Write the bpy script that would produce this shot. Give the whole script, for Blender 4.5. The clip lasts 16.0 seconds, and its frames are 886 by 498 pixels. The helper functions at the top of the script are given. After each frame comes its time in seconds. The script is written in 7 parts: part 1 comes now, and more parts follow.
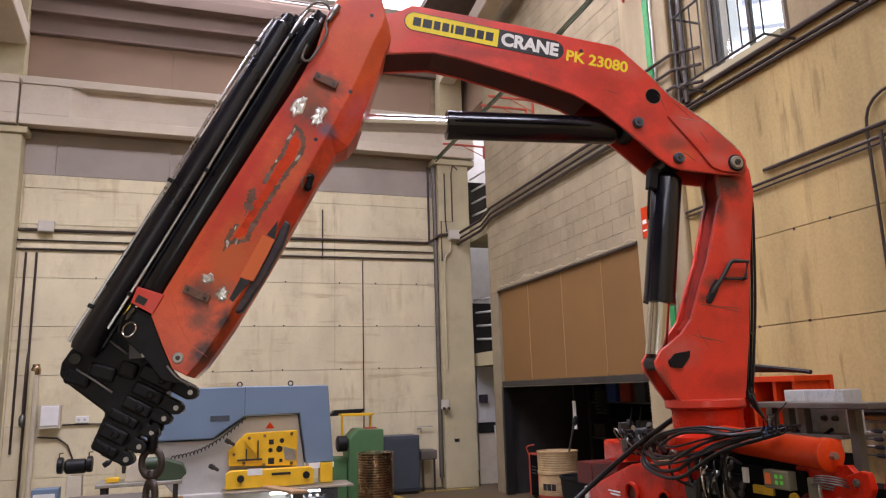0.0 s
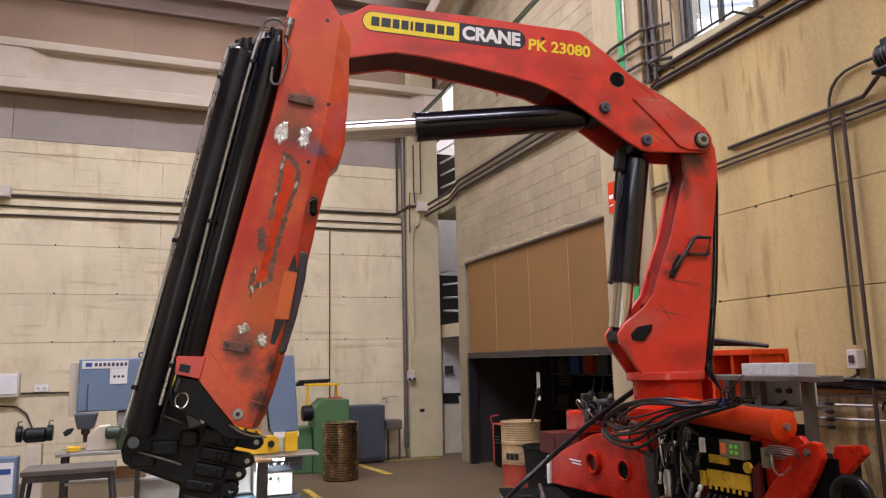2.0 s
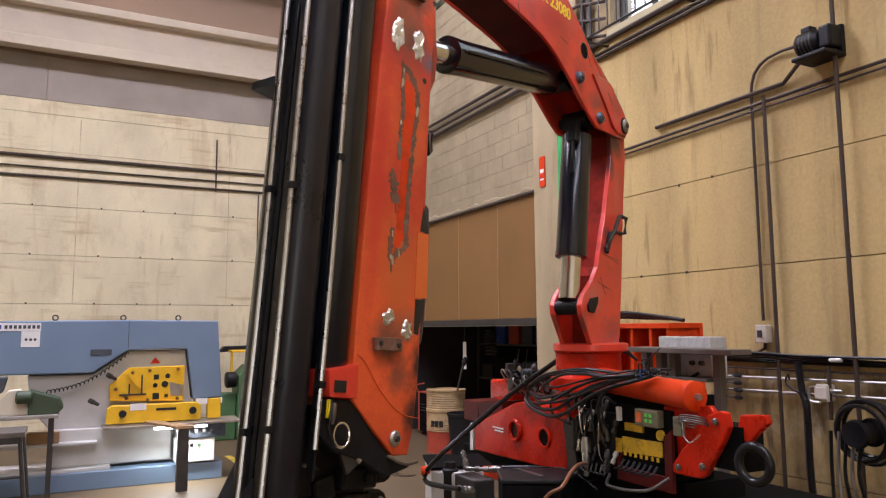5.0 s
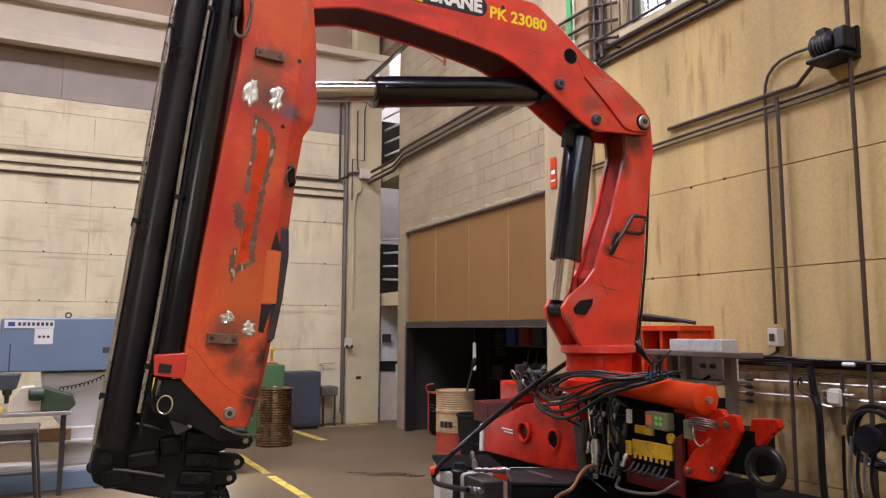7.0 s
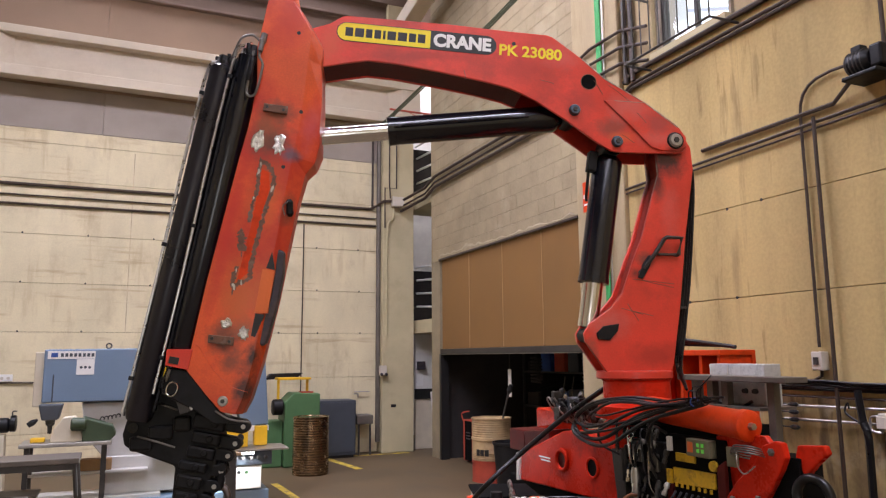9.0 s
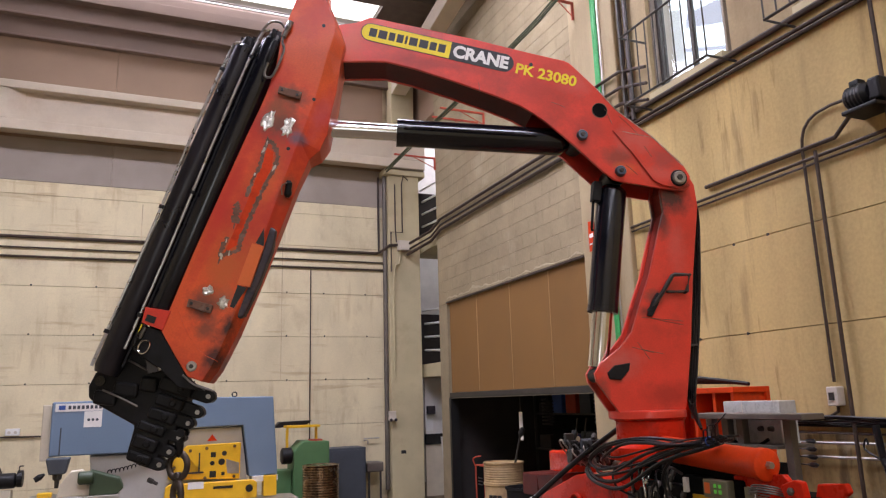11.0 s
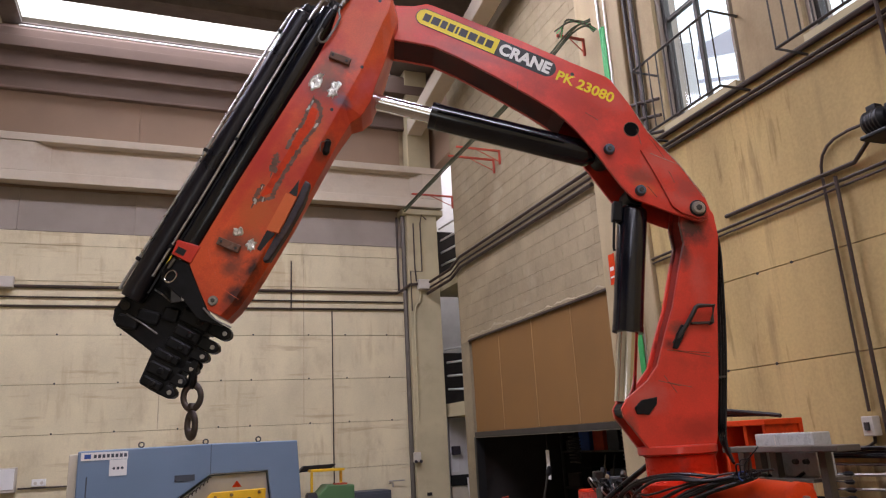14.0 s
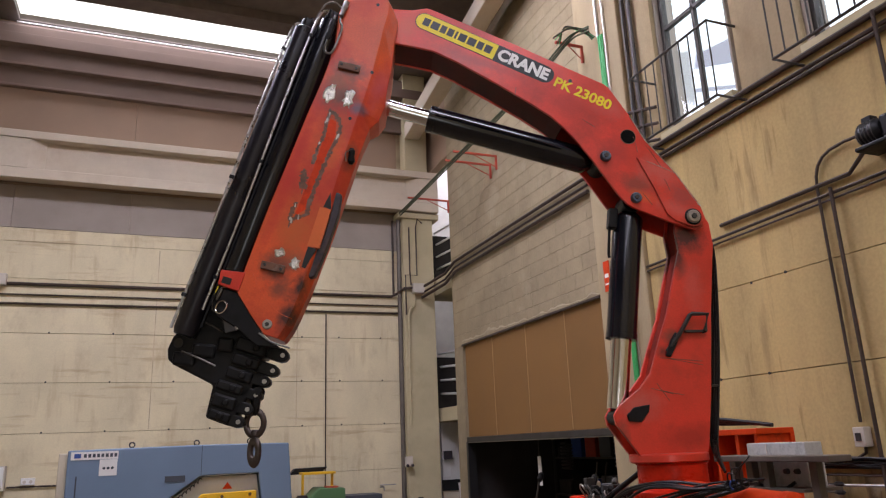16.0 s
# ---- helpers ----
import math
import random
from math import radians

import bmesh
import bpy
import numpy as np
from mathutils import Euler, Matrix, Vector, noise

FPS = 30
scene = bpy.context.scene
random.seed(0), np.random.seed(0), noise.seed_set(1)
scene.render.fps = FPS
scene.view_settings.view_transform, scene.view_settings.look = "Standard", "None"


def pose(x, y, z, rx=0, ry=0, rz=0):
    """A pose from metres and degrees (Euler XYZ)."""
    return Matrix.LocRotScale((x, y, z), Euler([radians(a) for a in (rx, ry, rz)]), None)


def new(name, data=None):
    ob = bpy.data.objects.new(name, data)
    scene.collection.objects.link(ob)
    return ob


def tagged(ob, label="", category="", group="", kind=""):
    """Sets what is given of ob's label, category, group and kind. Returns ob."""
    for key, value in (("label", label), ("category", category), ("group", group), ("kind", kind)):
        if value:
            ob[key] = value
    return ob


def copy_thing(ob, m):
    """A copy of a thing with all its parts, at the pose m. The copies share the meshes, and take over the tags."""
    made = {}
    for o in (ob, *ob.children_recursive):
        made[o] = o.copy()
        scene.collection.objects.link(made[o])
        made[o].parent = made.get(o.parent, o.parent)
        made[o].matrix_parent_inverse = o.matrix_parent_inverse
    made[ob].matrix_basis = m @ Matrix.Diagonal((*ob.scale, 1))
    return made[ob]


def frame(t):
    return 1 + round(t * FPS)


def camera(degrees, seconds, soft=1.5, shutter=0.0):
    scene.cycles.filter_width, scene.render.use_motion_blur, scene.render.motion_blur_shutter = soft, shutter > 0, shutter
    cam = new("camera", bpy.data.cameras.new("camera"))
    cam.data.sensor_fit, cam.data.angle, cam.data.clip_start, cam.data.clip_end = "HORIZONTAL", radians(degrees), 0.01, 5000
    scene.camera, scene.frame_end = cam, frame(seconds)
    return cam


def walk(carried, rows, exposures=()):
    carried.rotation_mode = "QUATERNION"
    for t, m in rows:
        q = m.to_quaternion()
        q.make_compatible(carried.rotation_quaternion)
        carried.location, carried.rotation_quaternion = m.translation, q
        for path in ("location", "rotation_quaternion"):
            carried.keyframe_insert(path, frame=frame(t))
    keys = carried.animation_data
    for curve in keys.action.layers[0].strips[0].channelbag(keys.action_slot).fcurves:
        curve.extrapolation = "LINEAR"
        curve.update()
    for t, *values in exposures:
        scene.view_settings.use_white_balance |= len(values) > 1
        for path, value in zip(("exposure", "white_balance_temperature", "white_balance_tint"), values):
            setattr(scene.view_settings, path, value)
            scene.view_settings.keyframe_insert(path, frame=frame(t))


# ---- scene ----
cam = camera(63.05, 16.0, soft=1.2, shutter=0.4)
EYE = (0.0, 0.0, 1.8)
CAMERA_TURNS = [(0, 101.09, 1.69, -18.61),
    (0.5, 100.40, 1.54, -18.82),
    (1, 99.85, 1.53, -19.26),
    (1.5, 99.27, 1.46, -20.41),
    (2, 98.79, 1.29, -21.28),
    (2.5, 98.45, 1.33, -21.31),
    (3, 97.85, 1.22, -21.72),
    (3.5, 97.23, 0.67, -23.23),
    (4, 96.75, 0.33, -25.00),
    (4.5, 96.31, 0.21, -26.25),
    (4.7, 96.27, 0.40, -26.95),
    (6.8, 96.37, -0.45, -26.35),
    (7, 96.33, -0.15, -26.16),
    (7.5, 96.50, -0.10, -25.16),
    (8, 96.85, 0.03, -24.62),
    (8.5, 97.74, 0.07, -24.26),
    (9, 98.44, 0.41, -23.45),
    (9.2, 98.79, 0.71, -23.31),
    (11.3, 102.25, 1.73, -22.64),
    (11.5, 102.59, 1.33, -22.51),
    (12, 103.06, 1.32, -22.21),
    (12.5, 103.59, 1.50, -21.70),
    (13, 104.38, 1.84, -21.33),
    (13.5, 105.04, 2.64, -20.78),
    (14, 104.92, 3.03, -20.77),
    (14.5, 104.96, 2.95, -20.99),
    (15, 105.22, 3.08, -21.09),
    (15.5, 105.32, 2.44, -21.13),
    (16, 105.23, 2.22, -21.38)]
walk(cam, [(t, pose(*EYE, rx, ry, rz)) for t, rx, ry, rz in CAMERA_TURNS],
     exposures=[(0, -0.15), (1.5, -0.07), (4.5, 0.01), (7.0, 0.07), (9.2, 0.0), (11.5, -0.18), (13.5, -0.40), (16.0, -0.50)])

# ---- light ----
world = bpy.data.worlds.new("sky")
scene.world = world
world.use_nodes = True
wn = world.node_tree
sky = wn.nodes.new("ShaderNodeTexSky")
sky.sky_type = "NISHITA"
sky.sun_disc = False
sky.sun_elevation = radians(42)
sky.sun_rotation = radians(110)
wn.links.new(sky.outputs[0], wn.nodes["Background"].inputs[0])
wn.nodes["Background"].inputs[1].default_value = 0.12


def area_lamp(name, place, turn, size, watts, colour):
    lamp = bpy.data.lights.new(name, "AREA")
    lamp.shape, lamp.size, lamp.size_y = "RECTANGLE", size[0], size[1]
    lamp.energy, lamp.color = watts, colour
    ob = new(name, lamp)
    ob.matrix_world = pose(*place, *turn)
    return ob


DAY = (0.935, 0.895, 1.115)
ROOF_Z = 9.6
SKYLIGHTS = [(12.6, 13.52, -2.68, 4.2, 120), (7.0, 8.4, -4.8, 3.7, 1360), (-1.4, 0.2, -1.5, 4.0, 540), (-5.6, -4.2, -4.0, 3.0, 160), (13.98, 15.6, 5.6, 7.8, 105)]
for y0, y1, x0, x1, watts in SKYLIGHTS:
    area_lamp("skylight_daylight", ((x0 + x1) / 2, (y0 + y1) / 2, ROOF_Z + 0.02), (0, 0, 0), (x1 - x0, y1 - y0), watts, DAY)
for y in (5.46, 3.1):
    area_lamp("window_daylight", (6.25, y, 9.0), (0, 42, 0), (1.0, 1.2), 75, (0.92, 0.97, 1.0))

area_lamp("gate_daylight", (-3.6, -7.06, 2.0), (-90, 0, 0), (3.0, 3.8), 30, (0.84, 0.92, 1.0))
# added fill for the white glow below the bench; no lamp known there
area_lamp("bench_work_lamp", (1.2, 9.24, 0.62), (-35, 0, 0), (0.6, 0.05), 24, (0.9, 0.95, 1.0))


# ---- materials ----
def mat(name, colour, rough=0.6, metal=0.0, var=0.18, scale=5.0, bump=0.15, grain=60.0, stain=None, stain_amount=0.5, stain_scale=2.0, stretch=(1, 1, 1), coat=0.0, threshold=0.52, random=0.0, spec=0.5):
    m = bpy.data.materials.new(name)
    m.use_nodes = True
    nt = m.node_tree
    n, l = nt.nodes, nt.links
    b = n["Principled BSDF"]
    tc = n.new("ShaderNodeTexCoord")
    mp = n.new("ShaderNodeMapping")
    mp.inputs["Scale"].default_value = stretch
    if random:
        # stains run on from panel to panel over the whole wall
        oi = n.new("ShaderNodeObjectInfo")
        place = n.new("ShaderNodeNewGeometry")
        l.new(place.outputs["Position"], mp.inputs[0])
    else:
        l.new(tc.outputs["Object"], mp.inputs[0])
    big = n.new("ShaderNodeTexNoise")
    big.inputs["Scale"].default_value, big.inputs["Detail"].default_value = scale, 6
    l.new(mp.outputs[0], big.inputs["Vector"])
    fine = n.new("ShaderNodeTexNoise")
    fine.inputs["Scale"].default_value, fine.inputs["Detail"].default_value = grain, 4
    l.new(tc.outputs["Object"], fine.inputs["Vector"])
    mixed = n.new("ShaderNodeMath")
    mixed.operation = "MULTIPLY_ADD"
    mixed.inputs[1].default_value = 0.35
    l.new(fine.outputs[0], mixed.inputs[0])
    l.new(big.outputs[0], mixed.inputs[2])
    ramp = n.new("ShaderNodeValToRGB")
    lo = [c * (1 - var) for c in colour]
    hi = [min(1, c * (1 + var)) for c in colour]
    ramp.color_ramp.elements[0].position, ramp.color_ramp.elements[1].position = 0.42, 0.95
    ramp.color_ramp.elements[0].color, ramp.color_ramp.elements[1].color = (*lo, 1), (*hi, 1)
    l.new(mixed.outputs[0], ramp.inputs[0])
    out = ramp.outputs[0]
    if stain:
        st = n.new("ShaderNodeTexNoise")
        st.inputs["Scale"].default_value, st.inputs["Detail"].default_value, st.inputs["Roughness"].default_value = stain_scale, 8, 0.65
        l.new(mp.outputs[0], st.inputs["Vector"])
        sr = n.new("ShaderNodeValToRGB")
        sr.color_ramp.elements[0].position, sr.color_ramp.elements[1].position = threshold, threshold + 0.18
        sr.color_ramp.elements[1].color = (stain_amount,) * 3 + (1,)
        l.new(st.outputs[0], sr.inputs[0])
        mx = n.new("ShaderNodeMix")
        mx.data_type = "RGBA"
        l.new(sr.outputs[0], mx.inputs["Factor"])
        l.new(out, mx.inputs[6])
        mx.inputs[7].default_value = (*stain, 1)
        out = mx.outputs[2]
    if random:
        mr = n.new("ShaderNodeMapRange")
        mr.inputs[3].default_value, mr.inputs[4].default_value = 1 - random, 1 + random
        l.new(oi.outputs["Random"], mr.inputs[0])
        hv = n.new("ShaderNodeHueSaturation")
        l.new(mr.outputs[0], hv.inputs["Value"])
        l.new(out, hv.inputs["Color"])
        out = hv.outputs[0]
    l.new(out, b.inputs["Base Color"])
    rr = n.new("ShaderNodeMapRange")
    rr.inputs[3].default_value, rr.inputs[4].default_value = max(0.03, rough - 0.12), min(1, rough + 0.12)
    l.new(mixed.outputs[0], rr.inputs[0])
    l.new(rr.outputs[0], b.inputs["Roughness"])
    b.inputs["Metallic"].default_value = metal
    b.inputs["Specular IOR Level"].default_value = spec
    if coat:
        b.inputs["Coat Weight"].default_value = coat
        b.inputs["Coat Roughness"].default_value = 0.15
    if bump:
        bp = n.new("ShaderNodeBump")
        bp.inputs["Strength"].default_value, bp.inputs["Distance"].default_value = bump, 0.01
        l.new(mixed.outputs[0], bp.inputs["Height"])
        l.new(bp.outputs[0], b.inputs["Normal"])
    return m


def add_spots(m, spots):
    """Soft worn, grimy or sheen-coloured spots on a painted part: rows of x, z, half width, half height, colour,
    strength.
    """
    nt = m.node_tree
    n, l = nt.nodes, nt.links
    b = n["Principled BSDF"]
    out = b.inputs["Base Color"].links[0].from_socket
    tc = n.new("ShaderNodeTexCoord")
    no = n.new("ShaderNodeTexNoise")
    no.inputs["Scale"].default_value, no.inputs["Detail"].default_value, no.inputs["Roughness"].default_value = 11, 7, 0.7
    l.new(tc.outputs["Object"], no.inputs["Vector"])
    for x, z, w, h, colour, strength in spots:
        mp = n.new("ShaderNodeMapping")
        mp.vector_type = "POINT"
        mp.inputs["Location"].default_value = (-x / w, 0, -z / h)
        mp.inputs["Scale"].default_value = (1 / w, 0, 1 / h)
        l.new(tc.outputs["Object"], mp.inputs[0])
        ln = n.new("ShaderNodeVectorMath")
        ln.operation = "LENGTH"
        l.new(mp.outputs[0], ln.inputs[0])
        ad = n.new("ShaderNodeMath")
        ad.operation = "MULTIPLY_ADD"
        ad.inputs[1].default_value = 1.6
        l.new(no.outputs[0], ad.inputs[0])
        l.new(ln.outputs["Value"], ad.inputs[2])
        mr = n.new("ShaderNodeMapRange")
        mr.inputs[1].default_value, mr.inputs[2].default_value = 1.85, 1.05
        mr.inputs[3].default_value, mr.inputs[4].default_value = 0.0, strength
        l.new(ad.outputs[0], mr.inputs[0])
        mx = n.new("ShaderNodeMix")
        mx.data_type = "RGBA"
        l.new(mr.outputs[0], mx.inputs["Factor"])
        l.new(out, mx.inputs[6])
        mx.inputs[7].default_value = (*colour, 1)
        out = mx.outputs[2]
    l.new(out, b.inputs["Base Color"])
    return m


def add_streaks(m, scale, low, high, colour, strength, seed):
    """Run-off marks or smears: stretched noise, thresholded, over the whole wall."""
    nt = m.node_tree
    n, l = nt.nodes, nt.links
    b = n["Principled BSDF"]
    out = b.inputs["Base Color"].links[0].from_socket
    geo = n.new("ShaderNodeNewGeometry")
    mp = n.new("ShaderNodeMapping")
    mp.inputs["Scale"].default_value = scale
    mp.inputs["Location"].default_value = (seed, seed * 0.7, seed * 1.3)
    l.new(geo.outputs["Position"], mp.inputs[0])
    no = n.new("ShaderNodeTexNoise")
    no.inputs["Scale"].default_value, no.inputs["Detail"].default_value, no.inputs["Roughness"].default_value, no.inputs["Distortion"].default_value = 1.0, 5, 0.6, 0.3
    l.new(mp.outputs[0], no.inputs["Vector"])
    patch = n.new("ShaderNodeTexNoise")
    patch.inputs["Scale"].default_value, patch.inputs["Detail"].default_value = 0.9, 3
    l.new(geo.outputs["Position"], patch.inputs["Vector"])
    ad = n.new("ShaderNodeMath")
    ad.operation = "MULTIPLY_ADD"
    ad.inputs[1].default_value = 0.6
    l.new(patch.outputs[0], ad.inputs[0])
    l.new(no.outputs[0], ad.inputs[2])
    mr = n.new("ShaderNodeMapRange")
    mr.interpolation_type = "SMOOTHSTEP"
    mr.inputs[1].default_value, mr.inputs[2].default_value, mr.inputs[4].default_value = low, high, strength
    l.new(ad.outputs[0], mr.inputs[0])
    mx = n.new("ShaderNodeMix")
    mx.data_type = "RGBA"
    l.new(mr.outputs[0], mx.inputs["Factor"])
    l.new(out, mx.inputs[6])
    mx.inputs[7].default_value = (*colour, 1)
    l.new(mx.outputs[2], b.inputs["Base Color"])
    return m


def glow(name, colour, strength):
    m = bpy.data.materials.new(name)
    m.use_nodes = True
    n = m.node_tree.nodes
    e = n.new("ShaderNodeEmission")
    e.inputs[0].default_value, e.inputs[1].default_value = (*colour, 1), strength
    m.node_tree.links.new(e.outputs[0], n["Material Output"].inputs[0])
    return m


M = {}
M["panel"] = mat("cream_concrete_panel", (0.70, 0.615, 0.405), 0.85, var=0.15, scale=1.3, bump=0.15, grain=45, stain=(0.40, 0.31, 0.18), stain_amount=0.4, stain_scale=2.2, stretch=(1.2, 1.2, 0.6), threshold=0.53, random=0.02)
# same paint as the north panels, darkened for weaker light, plus ochre stains
M["panel_east"] = mat("stained_shaded_concrete_panel", (0.51, 0.372, 0.155), 0.85, var=0.26, scale=0.9, bump=0.15, grain=35, stain=(0.22, 0.15, 0.065), stain_amount=0.6, stain_scale=3.0, stretch=(1.5, 1.5, 0.16), threshold=0.55, random=0.02)
# high east panels: greyer, darker copy of the east panel, shade in the colour
M["panel_upper"] = mat("shaded_ochre_concrete_panel", (0.41, 0.315, 0.175), 0.85, var=0.24, scale=0.9, bump=0.15, grain=35, stain=(0.24, 0.17, 0.09), stain_amount=0.5, stain_scale=2.2, stretch=(1.2, 1.2, 0.4), random=0.02)
# lowest courses: splash grime over a base tone darkened for the dimmer light
M["panel_low"] = mat("grimy_shaded_concrete_panel", (0.40, 0.285, 0.115), 0.85, var=0.3, scale=1.2, bump=0.2, grain=30, stain=(0.13, 0.08, 0.035), stain_amount=0.65, stain_scale=2.6, stretch=(1.2, 1.2, 0.7), threshold=0.46, random=0.02)
add_streaks(M["panel"], (5.0, 5.0, 0.55), 0.86, 1.02, (0.46, 0.35, 0.19), 0.38, 3.0)
add_streaks(M["panel"], (0.7, 0.7, 7.0), 0.88, 1.04, (0.40, 0.28, 0.14), 0.5, 7.0)
add_streaks(M["panel_east"], (9.0, 9.0, 1.1), 0.90, 1.06, (0.20, 0.125, 0.04), 0.6, 5.0)
add_streaks(M["panel_east"], (2.2, 2.2, 1.2), 0.82, 1.06, (0.58, 0.445, 0.21), 0.4, 11.0)
add_streaks(M["panel_low"], (7.0, 7.0, 1.3), 0.80, 0.98, (0.075, 0.045, 0.02), 0.75, 2.0)
add_streaks(M["panel_low"], (2.5, 2.5, 3.0), 0.86, 1.02, (0.46, 0.38, 0.24), 0.6, 9.0)
M["joint"] = mat("dark_joint", (0.42, 0.34, 0.22), 0.9, var=0.3)
M["pillar"] = mat("ochre_painted_concrete", (0.40, 0.315, 0.185), 0.85, var=0.2, scale=1.5, bump=0.2, stain=(0.26, 0.18, 0.09), stain_amount=0.6, stain_scale=2.4, stretch=(1.5, 1.5, 0.3))
M["concrete"] = mat("painted_concrete", (0.50, 0.435, 0.27), 0.85, var=0.14, scale=2, bump=0.2, stain=(0.33, 0.26, 0.16), stain_amount=0.4, stain_scale=1.5)
M["beam"] = mat("beam_concrete", (0.60, 0.52, 0.40), 0.85, var=0.1, scale=2, stain=(0.42, 0.33, 0.23), stain_amount=0.4)
M["grey_panel"] = mat("bare_grey_concrete", (0.36, 0.31, 0.26), 0.9, var=0.15, scale=1.5, random=0.05)
M["seam_cream"] = mat("faint_cast_seam", (0.56, 0.46, 0.30), 0.9, var=0.3, scale=6)
M["brown_panel"] = mat("brown_upper_panel", (0.32, 0.22, 0.15), 0.85, var=0.12, scale=1.0, random=0.06)
# eaves brown kept deep: shade below the roof light is in the colour
M["eaves"] = mat("shaded_eaves_concrete", (0.175, 0.122, 0.095), 0.85, var=0.14, scale=1.5)
M["roof"] = mat("dark_roof_sheet", (0.16, 0.13, 0.11), 0.8, var=0.2)
M["block"] = mat("block_mortar", (0.29, 0.235, 0.145), 0.92, var=0.2, scale=2.6, bump=0.5, grain=26)
M["block_piece"] = mat("bare_concrete_block", (0.315, 0.252, 0.152), 0.92, var=0.2, scale=2.2, bump=0.5, grain=30, stain=(0.27, 0.20, 0.12), stain_amount=0.5, stain_scale=0.9, random=0.035)
add_streaks(M["block_piece"], (1.6, 1.6, 2.4), 0.84, 1.05, (0.42, 0.355, 0.235), 0.5, 4.0)
M["floor"] = mat("worn_concrete_floor", (0.124, 0.087, 0.047), 0.5, var=0.28, scale=0.9, bump=0.1, grain=25, stain=(0.09, 0.068, 0.048), stain_amount=0.7, stain_scale=1.3, threshold=0.56, spec=0.3)
M["door_brown"] = mat("brown_sheet_panel", (0.225, 0.113, 0.032), 0.6, var=0.12, scale=1.2, bump=0.05, random=0.05)
M["plaster_edge"] = mat("rough_pale_plaster", (0.335, 0.275, 0.175), 0.9, var=0.2, scale=8, bump=0.5, stain=(0.28, 0.22, 0.14), stain_amount=0.6, stain_scale=5)
M["seam"] = mat("pale_brown_seam", (0.36, 0.21, 0.09), 0.5, var=0.15)
M["oil"] = mat("dried_oil_on_concrete", (0.045, 0.034, 0.024), 0.3, var=0.3, scale=4, bump=0.05)
M["dark_steel"] = mat("dark_steel", (0.07, 0.065, 0.06), 0.5, 0.6, var=0.3)
M["conduit"] = mat("brown_conduit", (0.048, 0.03, 0.021), 0.5, 0.0, var=0.3, scale=9)
M["grey_box"] = mat("grey_plastic", (0.55, 0.5, 0.42), 0.5, var=0.08)
M["olive"] = mat("olive_grey_plastic", (0.16, 0.15, 0.09), 0.5, var=0.12)
M["white"] = mat("white_paint", (0.78, 0.77, 0.74), 0.5, var=0.06)
M["cabinet_grey"] = mat("scuffed_pale_grey_enamel", (0.47, 0.47, 0.45), 0.25, var=0.18, scale=9, stain=(0.2, 0.18, 0.15), stain_amount=0.5, stain_scale=9, coat=0.3)
M["white_wall"] = mat("white_plaster", (0.72, 0.70, 0.66), 0.8, var=0.08)
M["yellow_line"] = mat("worn_yellow_line", (0.58, 0.42, 0.05), 0.7, var=0.25, stain=(0.16, 0.125, 0.085), stain_amount=0.85, stain_scale=7, threshold=0.48)
M["red"] = mat("red_crane_paint", (0.70, 0.046, 0.024), 0.34, var=0.2, scale=3.0, bump=0.05, grain=90, stain=(0.36, 0.028, 0.018), stain_amount=0.6, stain_scale=2.6, coat=0.42, spec=0.45)
M["red_worn"] = mat("faded_orange_red_paint", (0.72, 0.10, 0.024), 0.40, var=0.24, scale=2.2, bump=0.06, grain=90, stain=(0.50, 0.028, 0.016), stain_amount=0.85, stain_scale=1.7, coat=0.3, threshold=0.46, spec=0.4)
# near-black red: grease together with the shade of undersides and recesses
M["red_grease_shade"] = mat("greasy_shaded_red", (0.085, 0.012, 0.010), 0.45, var=0.4, scale=4, spec=0.12)
M["chain_dark"] = mat("dark_rusty_chain", (0.10, 0.082, 0.075), 0.38, 0.75, var=0.4, scale=14)
M["orange"] = mat("orange_decal", (0.72, 0.15, 0.03), 0.45, var=0.08)
M["red_bright"] = mat("bright_red_paint", (0.66, 0.052, 0.007), 0.42, var=0.22, scale=3, stain=(0.2, 0.016, 0.008), stain_amount=0.6, stain_scale=5, spec=0.2)
M["black"] = mat("black_cylinder_paint", (0.005, 0.006, 0.010), 0.16, var=0.3, scale=6, bump=0.0, coat=0.4, spec=0.45)
M["black_dirty"] = mat("greasy_black_steel", (0.008, 0.008, 0.009), 0.42, 0.0, var=0.5, scale=9, bump=0.3, grain=40, stain=(0.016, 0.016, 0.018), stain_amount=0.6, stain_scale=6, spec=0.25)
M["tube_brown"] = mat("worn_blue_black_cylinder_paint", (0.011, 0.010, 0.014), 0.26, var=0.4, scale=5, bump=0.02, spec=0.5)
# matt near-black: black steel parts, and shade put in as colour
M["black_steel_shade"] = mat("matt_black_steel_and_shade", (0.006, 0.006, 0.006), 0.75, var=0.4, scale=7, bump=0.2, grain=30, spec=0.06)
M["black_line"] = mat("black_vinyl", (0.012, 0.012, 0.012), 0.4, var=0.1)
M["chrome"] = mat("chrome_rod", (0.75, 0.74, 0.72), 0.12, 1.0, var=0.05, bump=0.0)
M["steel"] = mat("bare_steel", (0.45, 0.43, 0.40), 0.35, 0.9, var=0.2, scale=12)
M["blue_pin"] = mat("blue_grey_pin_cap", (0.10, 0.13, 0.17), 0.4, 0.5, var=0.2, scale=14)
M["rubber"] = mat("black_rubber_hose", (0.008, 0.008, 0.009), 0.28, var=0.3, spec=0.4)
M["decal_yellow"] = mat("yellow_decal", (0.90, 0.70, 0.012), 0.4, var=0.04, bump=0)
